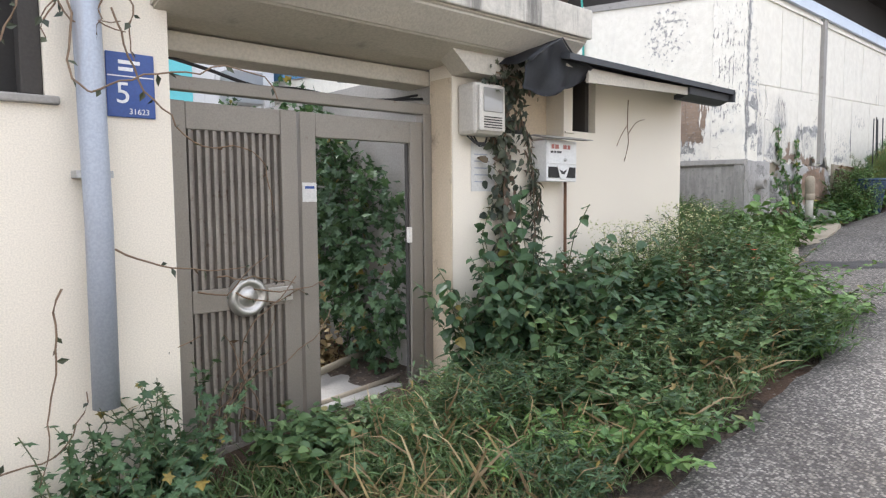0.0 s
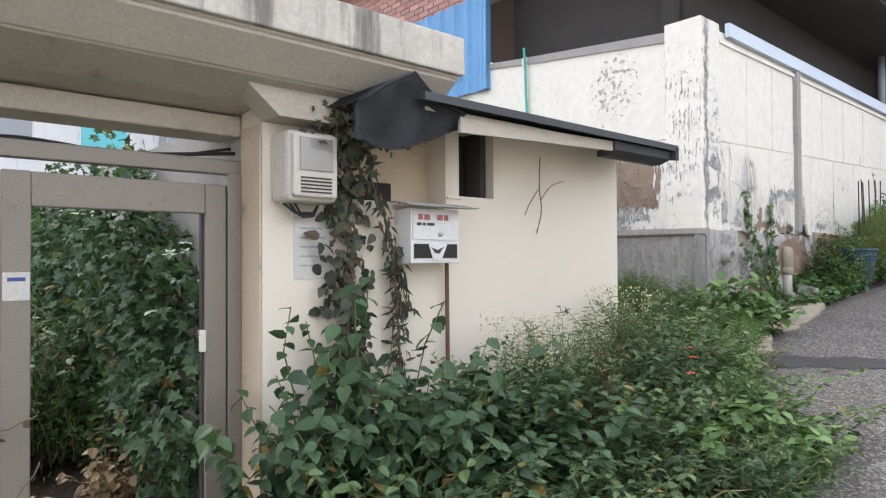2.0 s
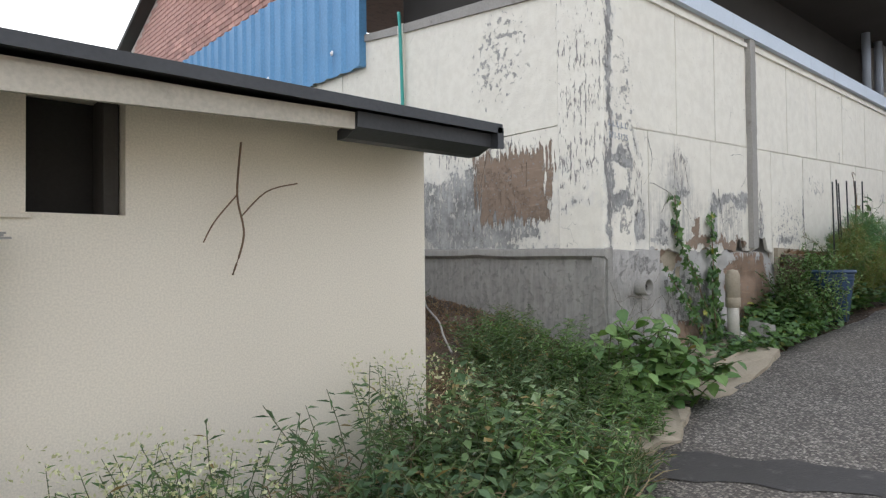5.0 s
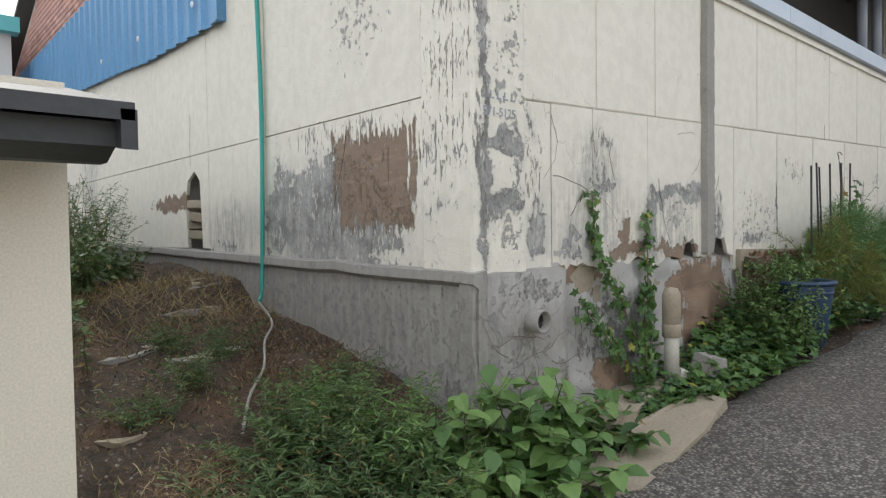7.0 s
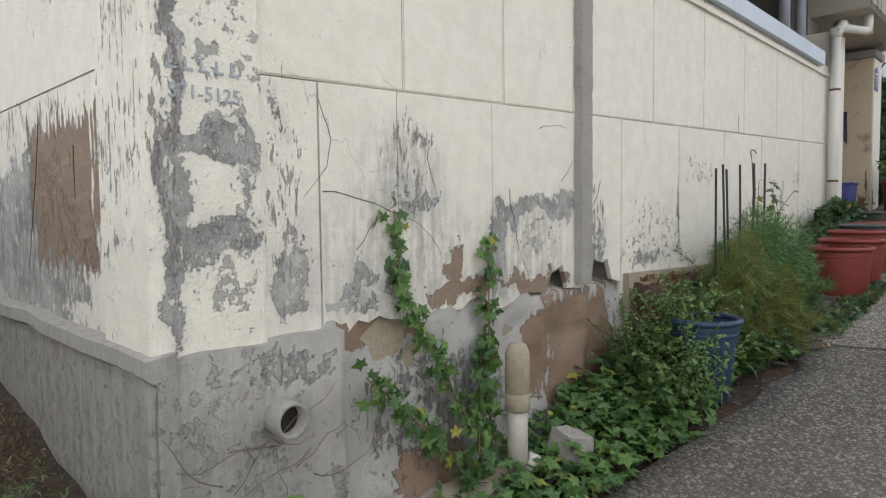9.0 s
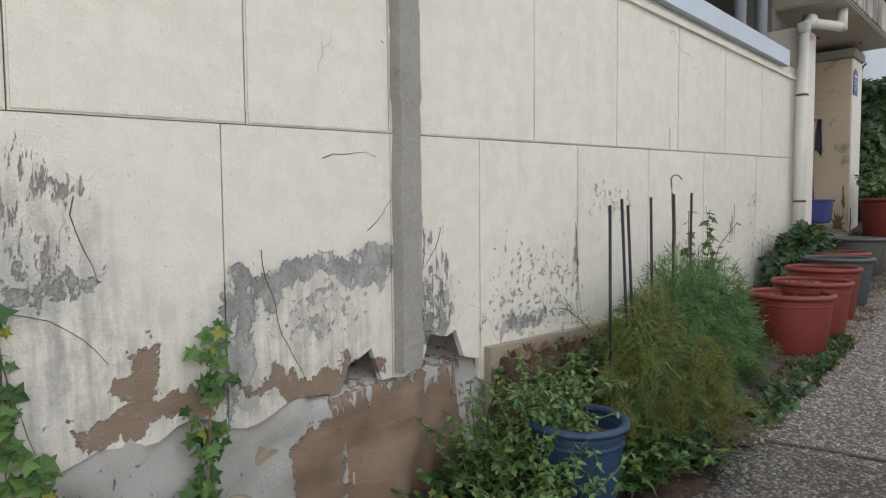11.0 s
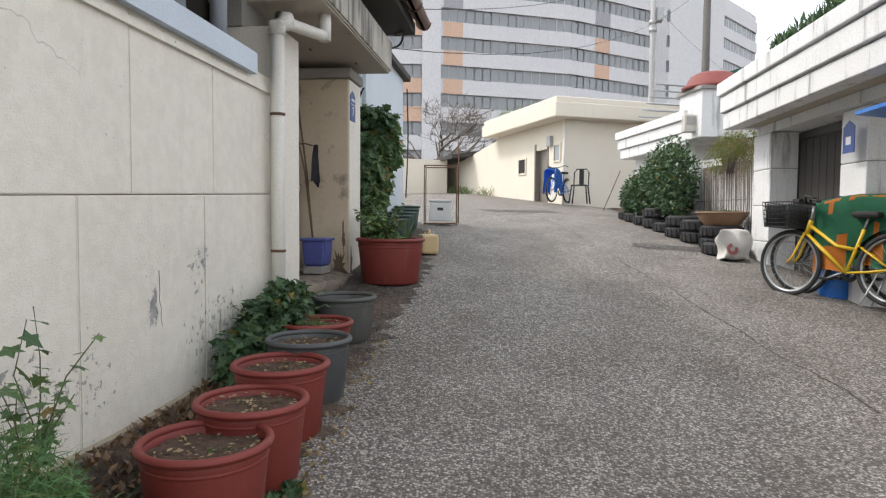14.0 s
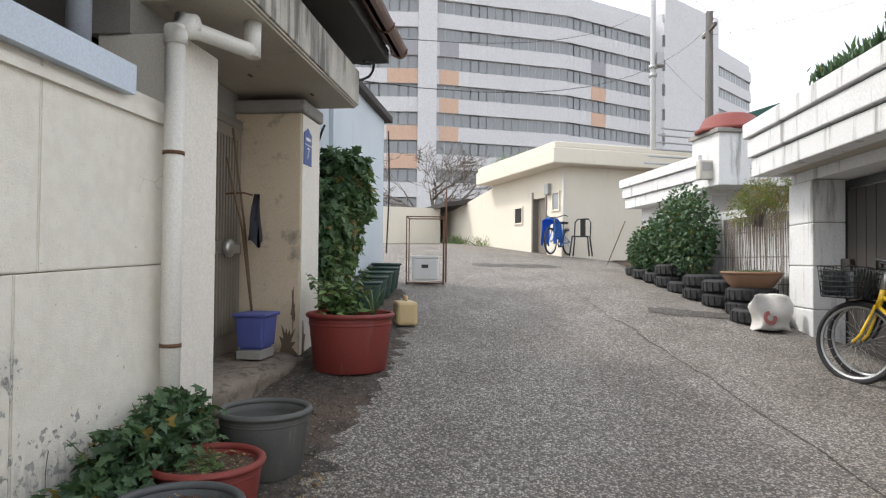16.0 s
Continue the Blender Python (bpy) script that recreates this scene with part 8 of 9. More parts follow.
# earth bank beside the warehouse
BANK = "weeds on the earth bank"
for x, y, h, n in ((6.45, 3.35, 0.42, 20), (6.75, 3.2, 0.44, 20), (6.6, 2.95, 0.40, 18), (6.95, 3.35, 0.42, 16), (6.35, 3.05, 0.38, 16), (7.0, 3.0, 0.4, 14), (6.85, 2.8, 0.34, 14), (6.6, 3.6, 0.40, 18), (6.85, 3.6, 0.36, 16), (6.15, 2.85, 0.30, 14)):
    plant("bank_weed", "feathery green weed on the earth bank", (x, y, G(x, y)), h * 1.1, 0.42, n + 16, 44, 0.075, "narrow", "leaf_bright" if int(x * 20) % 3 else "leaf_mid", group=BANK, stem_r=0.0035, droop=-0.05)
for x, y, h in ((7.15, 3.12, 0.56), (7.38, 3.06, 0.62), (7.62, 3.05, 0.52), (7.5, 2.85, 0.42), (7.25, 2.88, 0.44), (7.85, 3.1, 0.40)):
    plant("broad_leaf_plant", "broad-leaved fresh green plant at the corner", (x, y, G(x, y)), h, 0.34, 12, 8, 0.17, "broad", "leaf_bright", group=BANK, stem_r=0.006, droop=0.25, start=0.35)
plant("broad_leaf_plant", "broad-leaved fresh green plant at the corner", (7.95, 2.95, 1.0), 0.35, 0.35, 8, 7, 0.14, "broad", "leaf_mid", group=BANK, stem_r=0.005, droop=0.25, start=0.3)
for x, y, h in ((6.0, 5.9, 0.7), (5.95, 6.6, 0.85), (6.4, 6.4, 0.6), (6.1, 7.2, 0.8), (6.8, 7.0, 0.4), (5.9, 5.2, 0.5)):
    plant("bank_weed", "tall green weed behind the lean-to", (x, y, G(x, y)), h, 0.45, 20, 26, 0.08, "diamond", "leaf_mid", group=BANK)
for x, y, h in ((6.0, 3.4, 0.28), (6.2, 3.6, 0.24), (6.25, 3.35, 0.25)):
    plant("bank_weed", "brown dried grass tussock on the earth bank", (x, y, G(x, y)), h, 0.36, 30, 8, 0.15, "blade", "leaf_dry", "drystem", group=BANK, stem_r=0.0025, droop=0.0)
for x, y, h in ((6.5, 4.5, 0.28), (6.75, 4.75, 0.3), (6.2, 4.3, 0.2), (6.6, 5.2, 0.22), (7.05, 3.9, 0.3), (6.85, 3.65, 0.35)):
    plant("bank_weed", "small feathery weed on the earth bank", (x, y, G(x, y)), h, 0.3, 22, 26, 0.055, "narrow", "leaf_mid", group=BANK, stem_r=0.0025, droop=0.0)
for x, y, h in ((6.9, 8.2, 0.9), (6.5, 7.7, 0.95), (6.2, 8.6, 1.2), (6.95, 9.4, 1.1), (6.7, 10.4, 1.2)):
    plant("bank_weed", "tall fine-leaved weed at the back of the bank", (x, y, G(x, y)), h, 0.6, 40, 34, 0.09, "narrow", "leaf_mid", group=BANK, stem_r=0.004, droop=0.0)
grass_patch("bank_grass", "dead brown grass matted on the earth bank", in_patch(1300, [5.8, 6.4, 7.35], [5.5, 5.4, 5.2], [6.6, 6.5, 6.3]), 0.14, "leaf_dry")
grass_patch("bank_litter", "rusty fallen needles on the slope below the plinth", in_patch(2600, [6.7, 7.36], [3.9, 3.6], [5.0, 5.3]) + [0, 0, 0.005], 0.035, "drylitter", "narrow")
pts = in_patch(1800, [5.75, 7.38], [3.0, 3.0], [7.0, 7.0])
grass_patch("bank_litter", "dry straw and brown litter on the earth bank", pts + [0, 0, 0.0], 0.045, "leaf_dark", "narrow")
grass_patch("bank_litter", "pale straw scattered over the earth bank", in_patch(1500, [5.75, 7.35], [3.0, 3.0], [6.5, 6.5]), 0.045, "leaf_dry", "narrow")
pts = in_patch(300, [5.75, 7.3], [2.6, 2.7], [3.6, 3.5])
grass_patch("bank_grass", "sparse green and dry grass on the bank", pts, 0.26, "grass")

# ivy at the broken foot
IV = in_patch(2300, [8.35, 8.8, 9.6, 10.3, 10.9], [3.0, 2.78, 2.66, 2.68, 2.9], [3.18, 3.26, 3.3, 3.3, 3.3])
IV[:, 2] += 0.02 + np.abs(rng.normal(size=len(IV))) * 0.05 + 0.28 * np.clip((IV[:, 0] - 8.6) / 2.0, 0, 1) * np.clip((IV[:, 1] - 2.62) / 0.6, 0, 1) * rng.uniform(0.3, 1, len(IV))
ob = empty("ground_ivy", pose(0, 0, 0), "dense ivy spreading over the ground by the wall", "ivy", kind="stuff")
n = len(IV)
foliage("foliage", IV, np.stack([rng.normal(size=n), rng.normal(size=n), 0.2 * rng.normal(size=n)], 1), np.stack([0.4 * rng.normal(size=n), -0.5 + 0.4 * rng.normal(size=n), np.ones(n)], 1), rng.uniform(0.035, 0.085, n), "lobed", M["leaf_ivy"], ob, kind="stuff")
climber("climbing_ivy", "ivy trails climbing the broken wall foot", [
    [(8.75, 3.18, 1.2), (8.55, 3.24, 1.36), (8.4, 3.25, 1.52), (8.25, 3.26, 1.66), (8.18, 3.27, 1.72)],
    [(8.8, 3.18, 1.25), (8.65, 3.25, 1.55), (8.58, 3.27, 1.75), (8.48, 3.3, 1.9), (8.40, 3.31, 2.02), (8.38, 3.32, 2.35)],
    [(8.84, 3.2, 1.25), (8.88, 3.26, 1.55), (8.93, 3.29, 1.85), (8.95, 3.31, 2.1), (8.97, 3.32, 2.2)],
    [(8.7, 3.16, 1.3), (8.78, 3.22, 1.5), (8.82, 3.25, 1.72)]], "leaf_ivy", 0.06, 130, 0.028)
plant("creeper_bush", "creeper swamping the blue pot", (10.05, 2.98, 1.30), 0.5, 0.36, 26, 24, 0.065, "lobed", "leaf_ivy", group="plants along the wall", droop=0.35)
plant("creeper_bush", "pale-leaved creeper swamping the blue pot", (10.2, 2.92, 1.66), 0.38, 0.36, 34, 26, 0.05, "diamond", "leaf_bright", group="plants along the wall", droop=0.5)
plant("creeper_bush", "dark ivy mound at the wall foot", (9.8, 2.98, 1.24), 0.42, 0.38, 24, 24, 0.065, "lobed", "leaf_ivy", group="plants along the wall", droop=0.35)
plant("creeper_bush", "pale-leaved creeper climbing the wall foot", (10.02, 3.05, 1.32), 0.62, 0.34, 36, 26, 0.055, "diamond", "leaf_bright", group="plants along the wall", droop=0.4)
plant("creeper_bush", "pale-leaved creeper spilling over the blue pot", (10.0, 2.80, 1.34), 0.48, 0.34, 34, 24, 0.055, "diamond", "leaf_bright", group="plants along the wall", droop=0.5)
plant("creeper_bush", "dark weed at the foot of the fern clump", (11.0, 2.66, 1.42), 0.26, 0.36, 20, 18, 0.06, "lobed", "leaf_deep", group="plants along the wall")


for x, y, h in ((10.45, 2.95, 0.22), (10.7, 2.98, 0.2), (10.85, 2.74, 0.22), (10.6, 2.74, 0.2), (10.55, 3.12, 0.16), (10.8, 3.14, 0.14)):
    plant("creeper_bush", "fresh trailing creeper on the ground by the wall", (x, y, heap(x, y) + 0.02), h, 0.34, 20, 14, 0.075, "lobed", "leaf_ivy", group="plants along the wall", droop=0.1)
pts = in_patch(1500, [10.3, 11.0, 12.4, 14.8], [2.9, 2.9, 2.95, 3.0], [3.29, 3.29, 3.29, 3.29])
pts[:, 2] = [heap(x, y) + 0.015 for x, y, _ in pts]
grass_patch("wall_foot_litter", "brown leaf litter heaped at the wall foot", pts, 0.05, "drylitter", "diamond")


def fern_clump(label, at, h, spread, nstem, mat, group):
    """Feathery stems that arch over, thick with fine needles."""
    ob = empty("feathery_plant", pose(*at), label, "plant", group)
    lines, P, D = [], [], []
    nstem = int(nstem * 1.7)
    for i in range(nstem):
        az = rng.uniform(0, 2 * math.pi)
        ln = arc((rng.normal() * 0.10, rng.normal() * 0.08, 0), az, spread * rng.uniform(0.3, 1.1), h * rng.uniform(0.6, 1.1), 9, 0.7)
        drop = rng.uniform(0.1, 0.6) * h
        ln = [(p[0], p[1], p[2] - drop * (k / 8) ** 3 * 1.6) for k, p in enumerate(ln)]
        lines.append(ln)
        L = np.array(ln)
        for j in range(95):
            q = rng.uniform(0.12, 1) * (len(L) - 1)
            i0 = min(int(q), len(L) - 2)
            p = L[i0] + (q - i0) * (L[i0 + 1] - L[i0])
            d = L[i0 + 1] - L[i0]
            d = d / (np.linalg.norm(d) + 1e-9)
            for _ in range(3):
                P.append(p + 0.010 * rng.normal(size=3))
                D.append(d * 0.5 + rng.normal(size=3) * 0.7)
    stalks("stem", lines, 0.0035, M["stem"], ob, 4, 0.4)
    n = len(P)
    foliage("needle_mass", P, D, rng.normal(size=(n, 3)), rng.uniform(0.035, 0.075, n), "needle", M[mat], ob, kind="stuff")
    return ob


PW = "plants along the wall"
fern_clump("feathery yellowing plant tied to dark stakes", (10.95, 2.92, 1.42), 0.90, 0.24, 50, "fern_olive", PW)
fern_clump("feathery green plant tied to dark stakes", (11.38, 2.93, 1.46), 0.95, 0.30, 75, "fern", PW)
fern_clump("feathery green plant arching over the kerb", (11.82, 2.88, 1.50), 0.82, 0.30, 60, "fern", PW)
fern_clump("feathery yellowing plant drooping to the road", (11.18, 2.76, 1.42), 0.72, 0.22, 40, "fern_olive", PW)
bushy("feathery_mound", "soft mound of fine green needles under the stakes", [(11.0, 2.90, 1.76, 0.32, 0.20, 0.36), (11.4, 2.92, 1.94, 0.36, 0.22, 0.42), (11.78, 2.90, 1.94, 0.32, 0.22, 0.36), (12.0, 2.88, 1.82, 0.2, 0.2, 0.26), (11.2, 2.78, 1.62, 0.26, 0.15, 0.26)], 22000, 0.075, "needle", "fern", "plant", PW, droop=0.7)
bushy("feathery_mound", "yellowing mound of fine needles drooping to the road", [(10.95, 2.86, 1.86, 0.22, 0.16, 0.34), (11.32, 2.76, 1.66, 0.2, 0.14, 0.28)], 5000, 0.075, "needle", "fern_olive", "plant", PW, droop=0.9)
for x0, z0, x1, z1 in ((10.74, 1.75, 10.72, 2.59), (10.94, 1.75, 10.83, 2.62), (11.0, 1.75, 10.89, 2.59), (11.19, 1.75, 11.13, 2.63), (11.40, 1.75, 11.40, 2.65), (11.62, 1.75, 11.63, 2.66)):
    st = tagged(part("plant_stake", tube(bmesh.new(), [(x0, 2.95, z0 - 0.3), (x1, 2.95, z1)], 0.0075, 8), M["blackmetal"]), "thin black stake pushed into the soil", "stake", "stakes in the feathery plants")
cable("dry_tendril", [(11.40, 2.95, 2.4), (11.42, 2.97, 2.66), (11.48, 3.0, 2.74), (11.6, 3.02, 2.76), (11.66, 3.02, 2.74)], 0.004, "dry tendril curling from a stake", "drystem")
climber("stake_tendril", "fine dry tendrils wound round a stake", [[(11.40, 2.95, 2.15), (11.40, 2.94, 2.45), (11.41, 2.95, 2.64)], [(11.62, 2.95, 2.15), (11.63, 2.95, 2.6)]], "leaf_dark", 0.035, 110, 0.016, "needle")
ob = plant("vine_shoot", "climbing shoot with lobed leaves by the pots", (12.15, 3.08, 1.62), 1.0, 0.30, 12, 16, 0.10, "lobed", "leaf_mid", group=PW, droop=0.4)
plant("vine_shoot", "low lobed-leaf creeper behind the pots", (12.3, 3.05, 1.62), 0.3, 0.35, 16, 14, 0.07, "lobed", "leaf_deep", group=PW, droop=0.3)
bushy("creeper_bush", "dense dark ivy swelling behind the tubs", [(14.0, 3.12, 2.0, 0.28, 0.17, 0.22), (14.35, 3.10, 2.12, 0.30, 0.18, 0.27), (14.7, 3.12, 2.2, 0.26, 0.17, 0.24), (14.2, 3.02, 1.95, 0.2, 0.16, 0.16)], 2300, 0.075, "lobed", "leaf_deep", "ivy", group=PW, droop=0.5)
plant("creeper_bush", "dark ivy shoots above the tubs", (14.4, 3.14, 2.05), 0.45, 0.36, 14, 16, 0.07, "lobed", "leaf_deep", group=PW, droop=0.4)
plant("creeper_bush", "low weeds between the tubs and wall", (13.3, 3.1, 1.74), 0.16, 0.3, 16, 12, 0.05, "lobed", "leaf_deep", group=PW)
pts = in_patch(900, [11.2, 12.4, 13.6, 15.2], [2.42, 2.36, 2.36, 2.45], [2.8, 2.75, 2.75, 2.8])
grass_patch("kerb_weeds", "low weeds and dead leaves round the tubs", pts + [0, 0, 0.025], 0.035, "leaf_dry", "diamond")
pts = in_patch(420, [11.4, 12.6, 13.0], [2.42, 2.38, 2.42], [2.62, 2.6, 2.6])
grass_patch("kerb_weeds", "low green weeds at the road edge", pts + [0, 0, 0.03], 0.06, "leaf_deep", "lobed")
grass_patch("gutter_litter", "dark leaf litter and grit at the road edge", in_patch(700, [14.9, 16.0, 16.9], [2.55, 2.6, 2.75], [3.15, 3.15, 3.2]) + [0, 0, 0.03], 0.028, "leaf_dark", "diamond")
for x, y, r, h, mt, lb in POTS:
    z = G(x, y) + 0.015 + h * (0.89 if mt != "olivepot" else 0.55)
    n = 60
    a, rr = rng.uniform(0, 6.28, n), np.sqrt(rng.uniform(0, 1, n)) * r * 0.85
    ob = empty("leaf_litter", pose(x, y, z), "dry leaves scattered on the soil of a tub", "leaves", "litter in the tubs")
    foliage("dry_foliage", np.stack([rr * np.cos(a), rr * np.sin(a), np.full(n, 0.015)], 1), rng.normal(size=(n, 3)) * [1, 1, 0.2], rng.normal(size=(n, 3)) * 0.3 + [0, 0, 1], rng.uniform(0.015, 0.035, n), "diamond", M["leaf_dry"], ob)
    if mt in ("redpot", "greypot") and h > 0.35:
        for k in range(3):
            plant("seedling", "small pale green seedling in a tub", (x + rng.uniform(-0.13, 0.13), y + rng.uniform(-0.13, 0.13), z + 0.01), 0.05, 0.05, 3, 4, 0.035, "broad", "leaf_bright", group="seedlings in the tubs", stem_r=0.002)
plant("herb", "feathery light green herb in a red tub", (14.45, 2.84, 2.13), 0.14, 0.2, 34, 26, 0.03, "narrow", "leaf_bright", group="seedlings in the tubs", stem_r=0.002, droop=-0.2)

# cracks and dead rootlets on the warehouse wall
def wall_line(x, z, dx, dz, n, jit, y=3.3385, st=0.05):
    out, d = [(x, y, z)], np.array([dx, dz], float)
    for _ in range(n):
        d = d + rng.normal(size=2) * jit
        d = d / np.linalg.norm(d)
        x, z = x + d[0] * st, z + d[1] * st
        out.append((x, y, z))
    return out


cracks = [wall_line(8.42, 2.3, 0.0, -1, 7, 0.12), wall_line(8.04, 2.75, 0.3, -1, 8, 0.3), wall_line(8.05, 2.42, 1, 0.0, 14, 0.12), wall_line(8.6, 2.62, -0.5, -1, 5, 0.3), wall_line(9.15, 2.45, 0.05, -1, 10, 0.15), wall_line(10.0, 2.5, -0.7, -0.6, 6, 0.3), wall_line(9.6, 2.5, 0.8, 0.5, 4, 0.3), wall_line(11.05, 2.5, 0.0, -1, 11, 0.08), wall_line(12.2, 3.1, 0, -1, 3, 0.1), wall_line(9.4, 2.76, 0.8, 0.3, 5, 0.3), wall_line(13.4, 2.6, 0.1, -1, 6, 0.3), wall_line(8.2, 2.2, 1, 0.4, 6, 0.4), wall_line(14.1, 2.3, 0, -1, 5, 0.1)]
ob = tagged(stalks("wall_cracks", cracks, 0.0018, M["crack"], None, 4, 0.4), "thin dark cracks running through the wall render", "crack", "", "stuff")
west = [[(7.4385, p[0] - 4.0, p[2]) for p in wall_line(8.45, 2.72, 0.35, -1, 13, 0.1)], [(7.4385, p[0] - 4.0, p[2]) for p in wall_line(8.02, 2.6, 0.05, -1, 4, 0.1)], [(7.4385, p[0] - 1.2, p[2]) for p in wall_line(8.2, 3.2, 0, -1, 9, 0.05)]]
tagged(stalks("wall_cracks", west, 0.002, M["crack"], None, 4, 0.4), "thin dark cracks in the bare wall panel", "crack", "", "stuff")
roots = []
for k in range(20):
    x0, z0 = rng.uniform(7.5, 8.0), rng.uniform(1.1, 1.62)
    roots.append(wall_line(x0, z0, rng.choice([-1, 1]) * rng.uniform(0.5, 1), rng.uniform(-0.3, 0.5), int(rng.uniform(5, 12)), 0.35, 3.262, 0.04))
ob = empty("dead_rootlets", pose(0, 0, 0), "dead creeper rootlets clinging to the plinth", "vine")
stalks("stem", roots, 0.0022, M["bark"], ob, 4, 0.5)
bushy("vine_screen", "lighter lower leaves of the wall vine", [(17.85, 3.26, 2.9, 0.34, 0.16, 0.42), (18.15, 3.22, 3.35, 0.36, 0.18, 0.4), (18.5, 3.2, 3.8, 0.38, 0.2, 0.36)], 1500, 0.10, "lobed", "leaf_mid", "vine", droop=0.9)

# vine wall and tub plants by the doorway
bushy("vine_screen", "dense green vine covering the wall behind the tub", [(17.75, 3.38, 2.95, 0.30, 0.14, 0.5), (18.0, 3.36, 3.45, 0.36, 0.18, 0.42), (18.35, 3.34, 3.85, 0.42, 0.24, 0.36), (18.5, 3.30, 4.1, 0.34, 0.25, 0.2), (18.0, 3.36, 2.75, 0.32, 0.16, 0.4)], 2600, 0.11, "lobed", "leaf_deep", "vine", droop=0.8)
plant("tub_plant", "long-leaved plant spilling from the large tub", (16.9, 2.9, 2.60), 0.42, 0.42, 14, 12, 0.12, "diamond", "leaf_bright", group="plants in the large tub")
plant("tub_plant", "green leafy plant in the large tub", (17.05, 2.95, 2.60), 0.5, 0.4, 18, 14, 0.10, "broad", "leaf_mid", group="plants in the large tub")
ob = empty("aloe", pose(17.05, 2.66, 2.57), "grey-green aloe with long pointed leaves", "plant")
foliage("foliage", [(0, 0, 0)] * 11, [(math.cos(a * 0.57 + 0.3) * 0.8, math.sin(a * 0.57 + 0.3) * 0.8, 0.9 + 0.2 * (a % 3)) for a in range(11)], [(0, 0, 1)] * 11, [0.42] * 11, "blade", M["leaf_mid"], ob)
for i, (x, y) in enumerate(((18.9, 3.18), (19.35, 3.2), (19.8, 3.22), (20.25, 3.24), (20.7, 3.28))):
    plant("pot_greens", "low green seedlings in a pot", (x, y, G(x, y) + 0.34), 0.12, 0.2, 20, 10, 0.05, "diamond", "leaf_mid", group="greens in the pots")

# right side shrubs
for x, y, h in ((22.15, -1.33, 1.65), (22.6, -1.25, 1.75), (23.1, -1.18, 1.5), (23.7, -1.08, 1.2), (24.3, -1.02, 0.95)):
    g0 = G(x, y)
    bushy("shrub", "dense glossy green shrub in tyre planters", [(x, y, g0 + 0.62 * h, 0.36, 0.34, 0.36 * h), (x + 0.22, y, g0 + 0.42 * h, 0.30, 0.3, 0.25 * h), (x - 0.2, y + 0.06, g0 + 0.45 * h, 0.28, 0.3, 0.26 * h)], 2200, 0.085, "diamond", "leaf_deep", group="shrubs along the white wall")
hang = [ramble((rng.uniform(20.0, 21.4), -1.95, rng.uniform(3.9, 4.15)), (0.1 * rng.normal(), 0.15, -0.3), int(rng.uniform(3, 8)), 0.08, 0.25) for _ in range(46)]
climber("trailing_plant", "olive trailing plant hanging over the wall top", hang, "fern_olive", 0.06, 70, 0.05, "narrow", 0.9)
hang = [[(x, -1.915 + 0.1 * (x - 20), 3.75), (x + 0.03 * rng.normal(), -1.93 + 0.1 * (x - 20), 3.1), (x + 0.05 * rng.normal(), -1.93 + 0.1 * (x - 20), rng.uniform(2.5, 2.9))] for x in np.linspace(19.95, 22.0, 80)]
ob = empty("reed_screen", pose(0, 0, 0), "dry stalks hanging over the white block wall", "screen")
stalks("stalk", hang, 0.005, M["bark"], ob, 4, 0.6)
plant("basin_moss", "low green plants filling the basin", (20.35, -1.55, 2.98), 0.10, 0.34, 60, 12, 0.03, "diamond", "leaf_bright")
for i in range(8):
    x = 16.95 + 0.25 * i
    ob = empty("spiky_plant", pose(x, -1.75, 4.94), "spiky succulent on the parapet", "plant", "succulents on the parapet")
    hh = 0.44 if i < 3 else 0.12
    foliage("foliage", rng.normal(size=(160, 3)) * [0.09, 0.07, 0.02] + np.stack([np.zeros(160), np.zeros(160), np.linspace(0, hh * 0.8, 160)], 1), rng.normal(size=(160, 3)) * 0.4 + [0, 0, 1.2], rng.normal(size=(160, 3)), rng.uniform(0.08, 0.17, 160), "narrow", M["leaf_deep"], ob)

bushy("trailing_plant", "bushy olive-green plant spilling over the wall top", [(20.3, -1.85, 4.02, 0.4, 0.2, 0.22), (20.9, -1.80, 4.0, 0.45, 0.22, 0.26), (21.3, -1.75, 3.85, 0.3, 0.2, 0.25)], 2600, 0.06, "narrow", "fern_olive", "plant", droop=0.8)
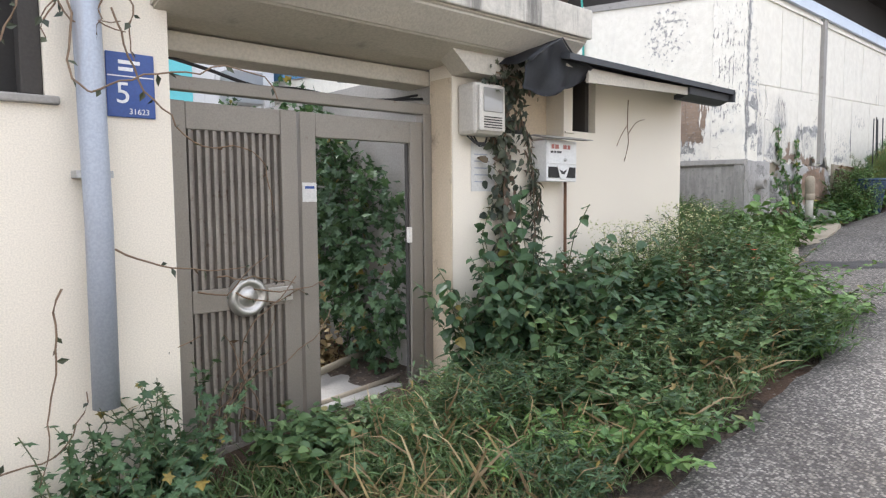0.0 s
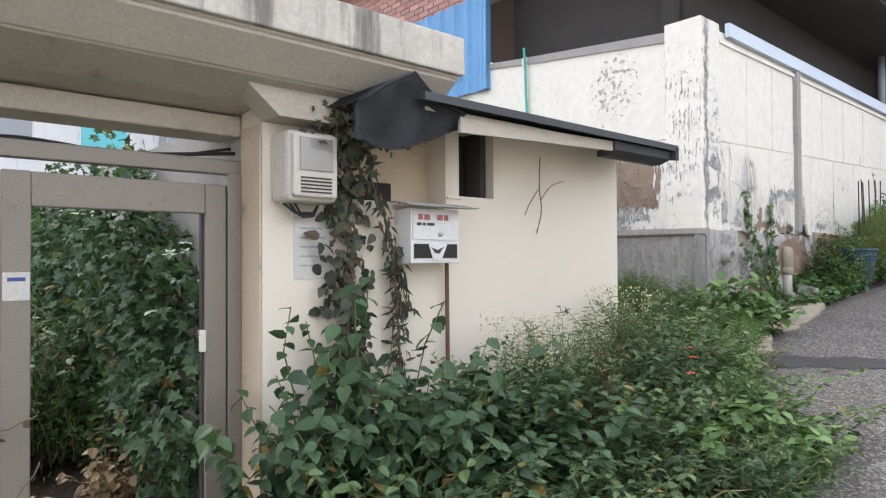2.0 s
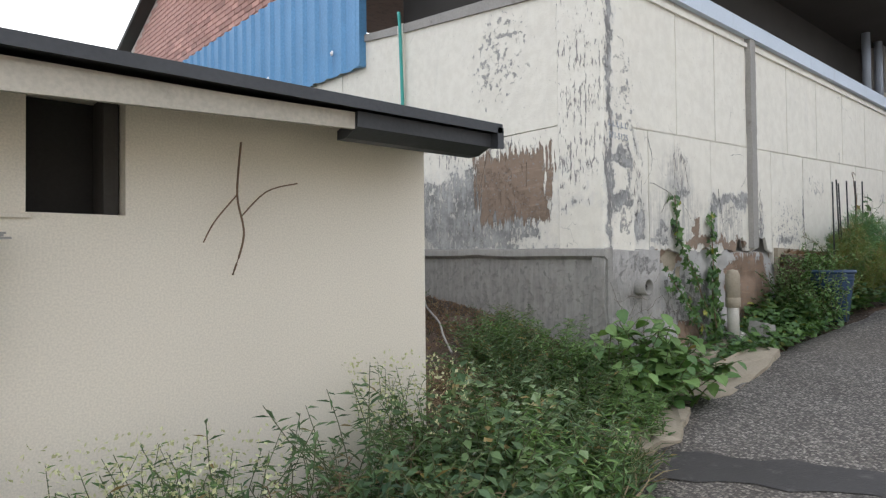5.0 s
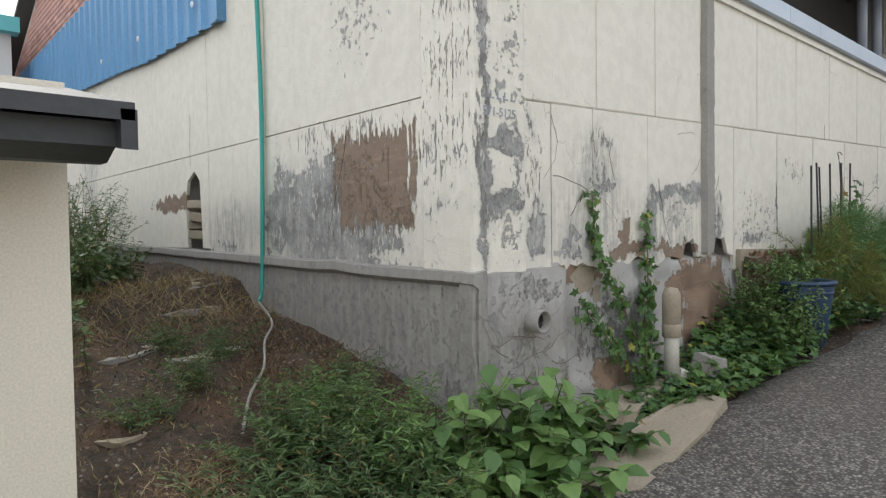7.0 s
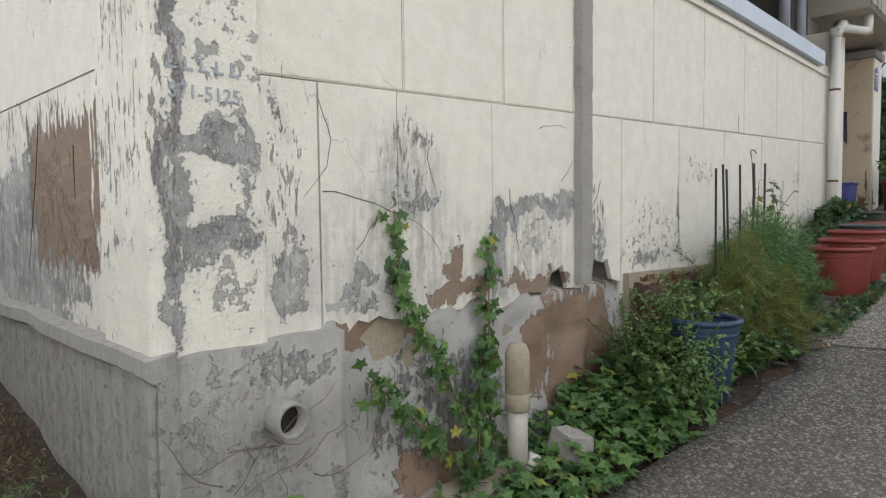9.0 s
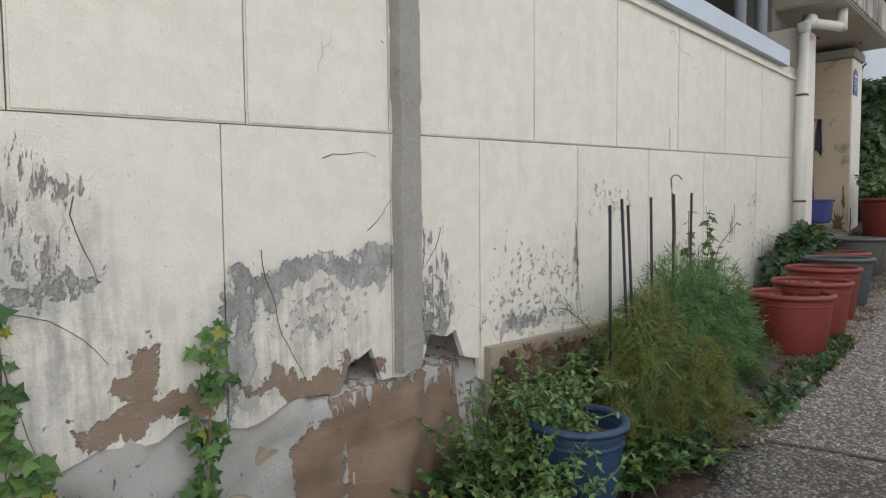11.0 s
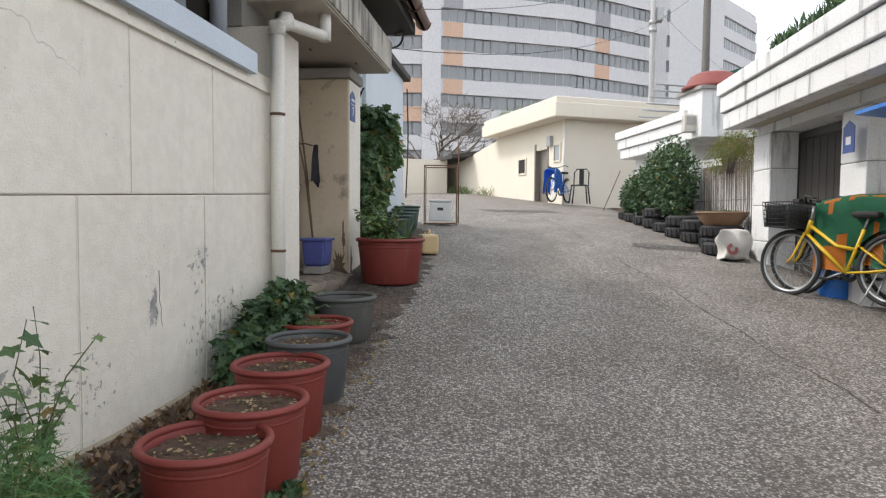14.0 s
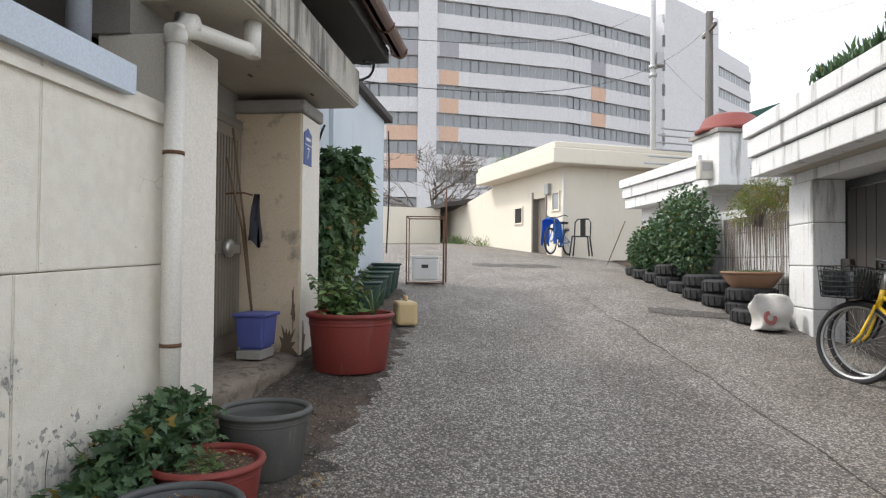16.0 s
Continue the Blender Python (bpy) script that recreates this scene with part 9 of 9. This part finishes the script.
# far weeds, bare tree and roof grass
pts = np.array([(29.4 + 0.91 * t - 0.415 * s, 0.15 + 0.415 * t + 0.91 * s, 0) for t, s in zip(rng.uniform(5.2, 14, 900), rng.uniform(0.05, 0.5, 900))])
pts[:, 2] = [G(x, y) for x, y, _ in pts]
pts = pts[(np.sin(pts[:, 0] * 2.1) > -0.3)]
grass_patch("wall_weeds", "dry and green weeds along the boundary wall", pts, 0.5, "grass")
tree = empty("bare_tree", pose(43.5, 5.5, 4.2), "leafless grey tree behind the boundary wall", "tree")
limbs, twigs = [], []
def grow(p, d, L, depth):
    q = ramble(p, d, 5, L / 5, 0.14)
    (limbs if depth < 2 else twigs).append(q)
    if depth < 5:
        for _ in range(3 if depth < 4 else 2):
            d2 = np.array(q[-1]) - np.array(q[-2])
            d2 = d2 / np.linalg.norm(d2) + rng.normal(size=3) * 0.55
            d2[2] = abs(d2[2]) * 0.7 + 0.1
            k = int(rng.uniform(2, 5.99))
            grow(q[k], d2, L * 0.72, depth + 1)
for a in range(4):
    grow((0, 0, 0.0), (math.cos(a * 1.6) * 0.55, math.sin(a * 1.6) * 0.55, 1), 2.5, 0)
stalks("limb", limbs, 0.07, M["bark"], tree, 6, 0.5)
stalks("twig", twigs, 0.016, M["bark"], tree, 3, 0.3)
pts = np.array([(29.4 + 0.91 * t - 0.415 * s, 0.15 + 0.415 * t + 0.91 * s, 6.12) for t, s in zip(rng.uniform(2.2, 4.6, 420), rng.uniform(-0.7, 0.2, 420))])
grass_patch("roof_grass", "tuft of yellow-green grass on the hut roof", pts, 0.5, "leaf_bright")

# ---- bricks of the gable, last ----
bmesh_brick = None
count_b = 0
rest = bmesh.new()
row_i = 0
z = 5.10
while z < 7.6:
    yv = 6.22 + (0.11 if row_i % 2 else 0)
    while yv < 16.4:
        if z + 0.075 < gable_top(yv + 0.22) - 0.02:
            if count_b < 300:
                if bmesh_brick is None:
                    ob = part("brick", made_box(-0.016, 0.0, 0, 0.205, 0, 0.068), M["pinkbrick"], gable, at=pose(7.48, yv, z))
                    bmesh_brick = ob.data
                else:
                    ob = new("brick", bmesh_brick)
                    ob.parent = gable
                    ob.matrix_basis = pose(7.48, yv, z)
                count_b += 1
            else:
                box(rest, 7.464, 7.48, yv, yv + 0.205, z, z + 0.068)
        yv += 0.22
    z += 0.082
    row_i += 1
tagged(part("brick_courses", rest, M["pinkbrick"], gable), kind="stuff")
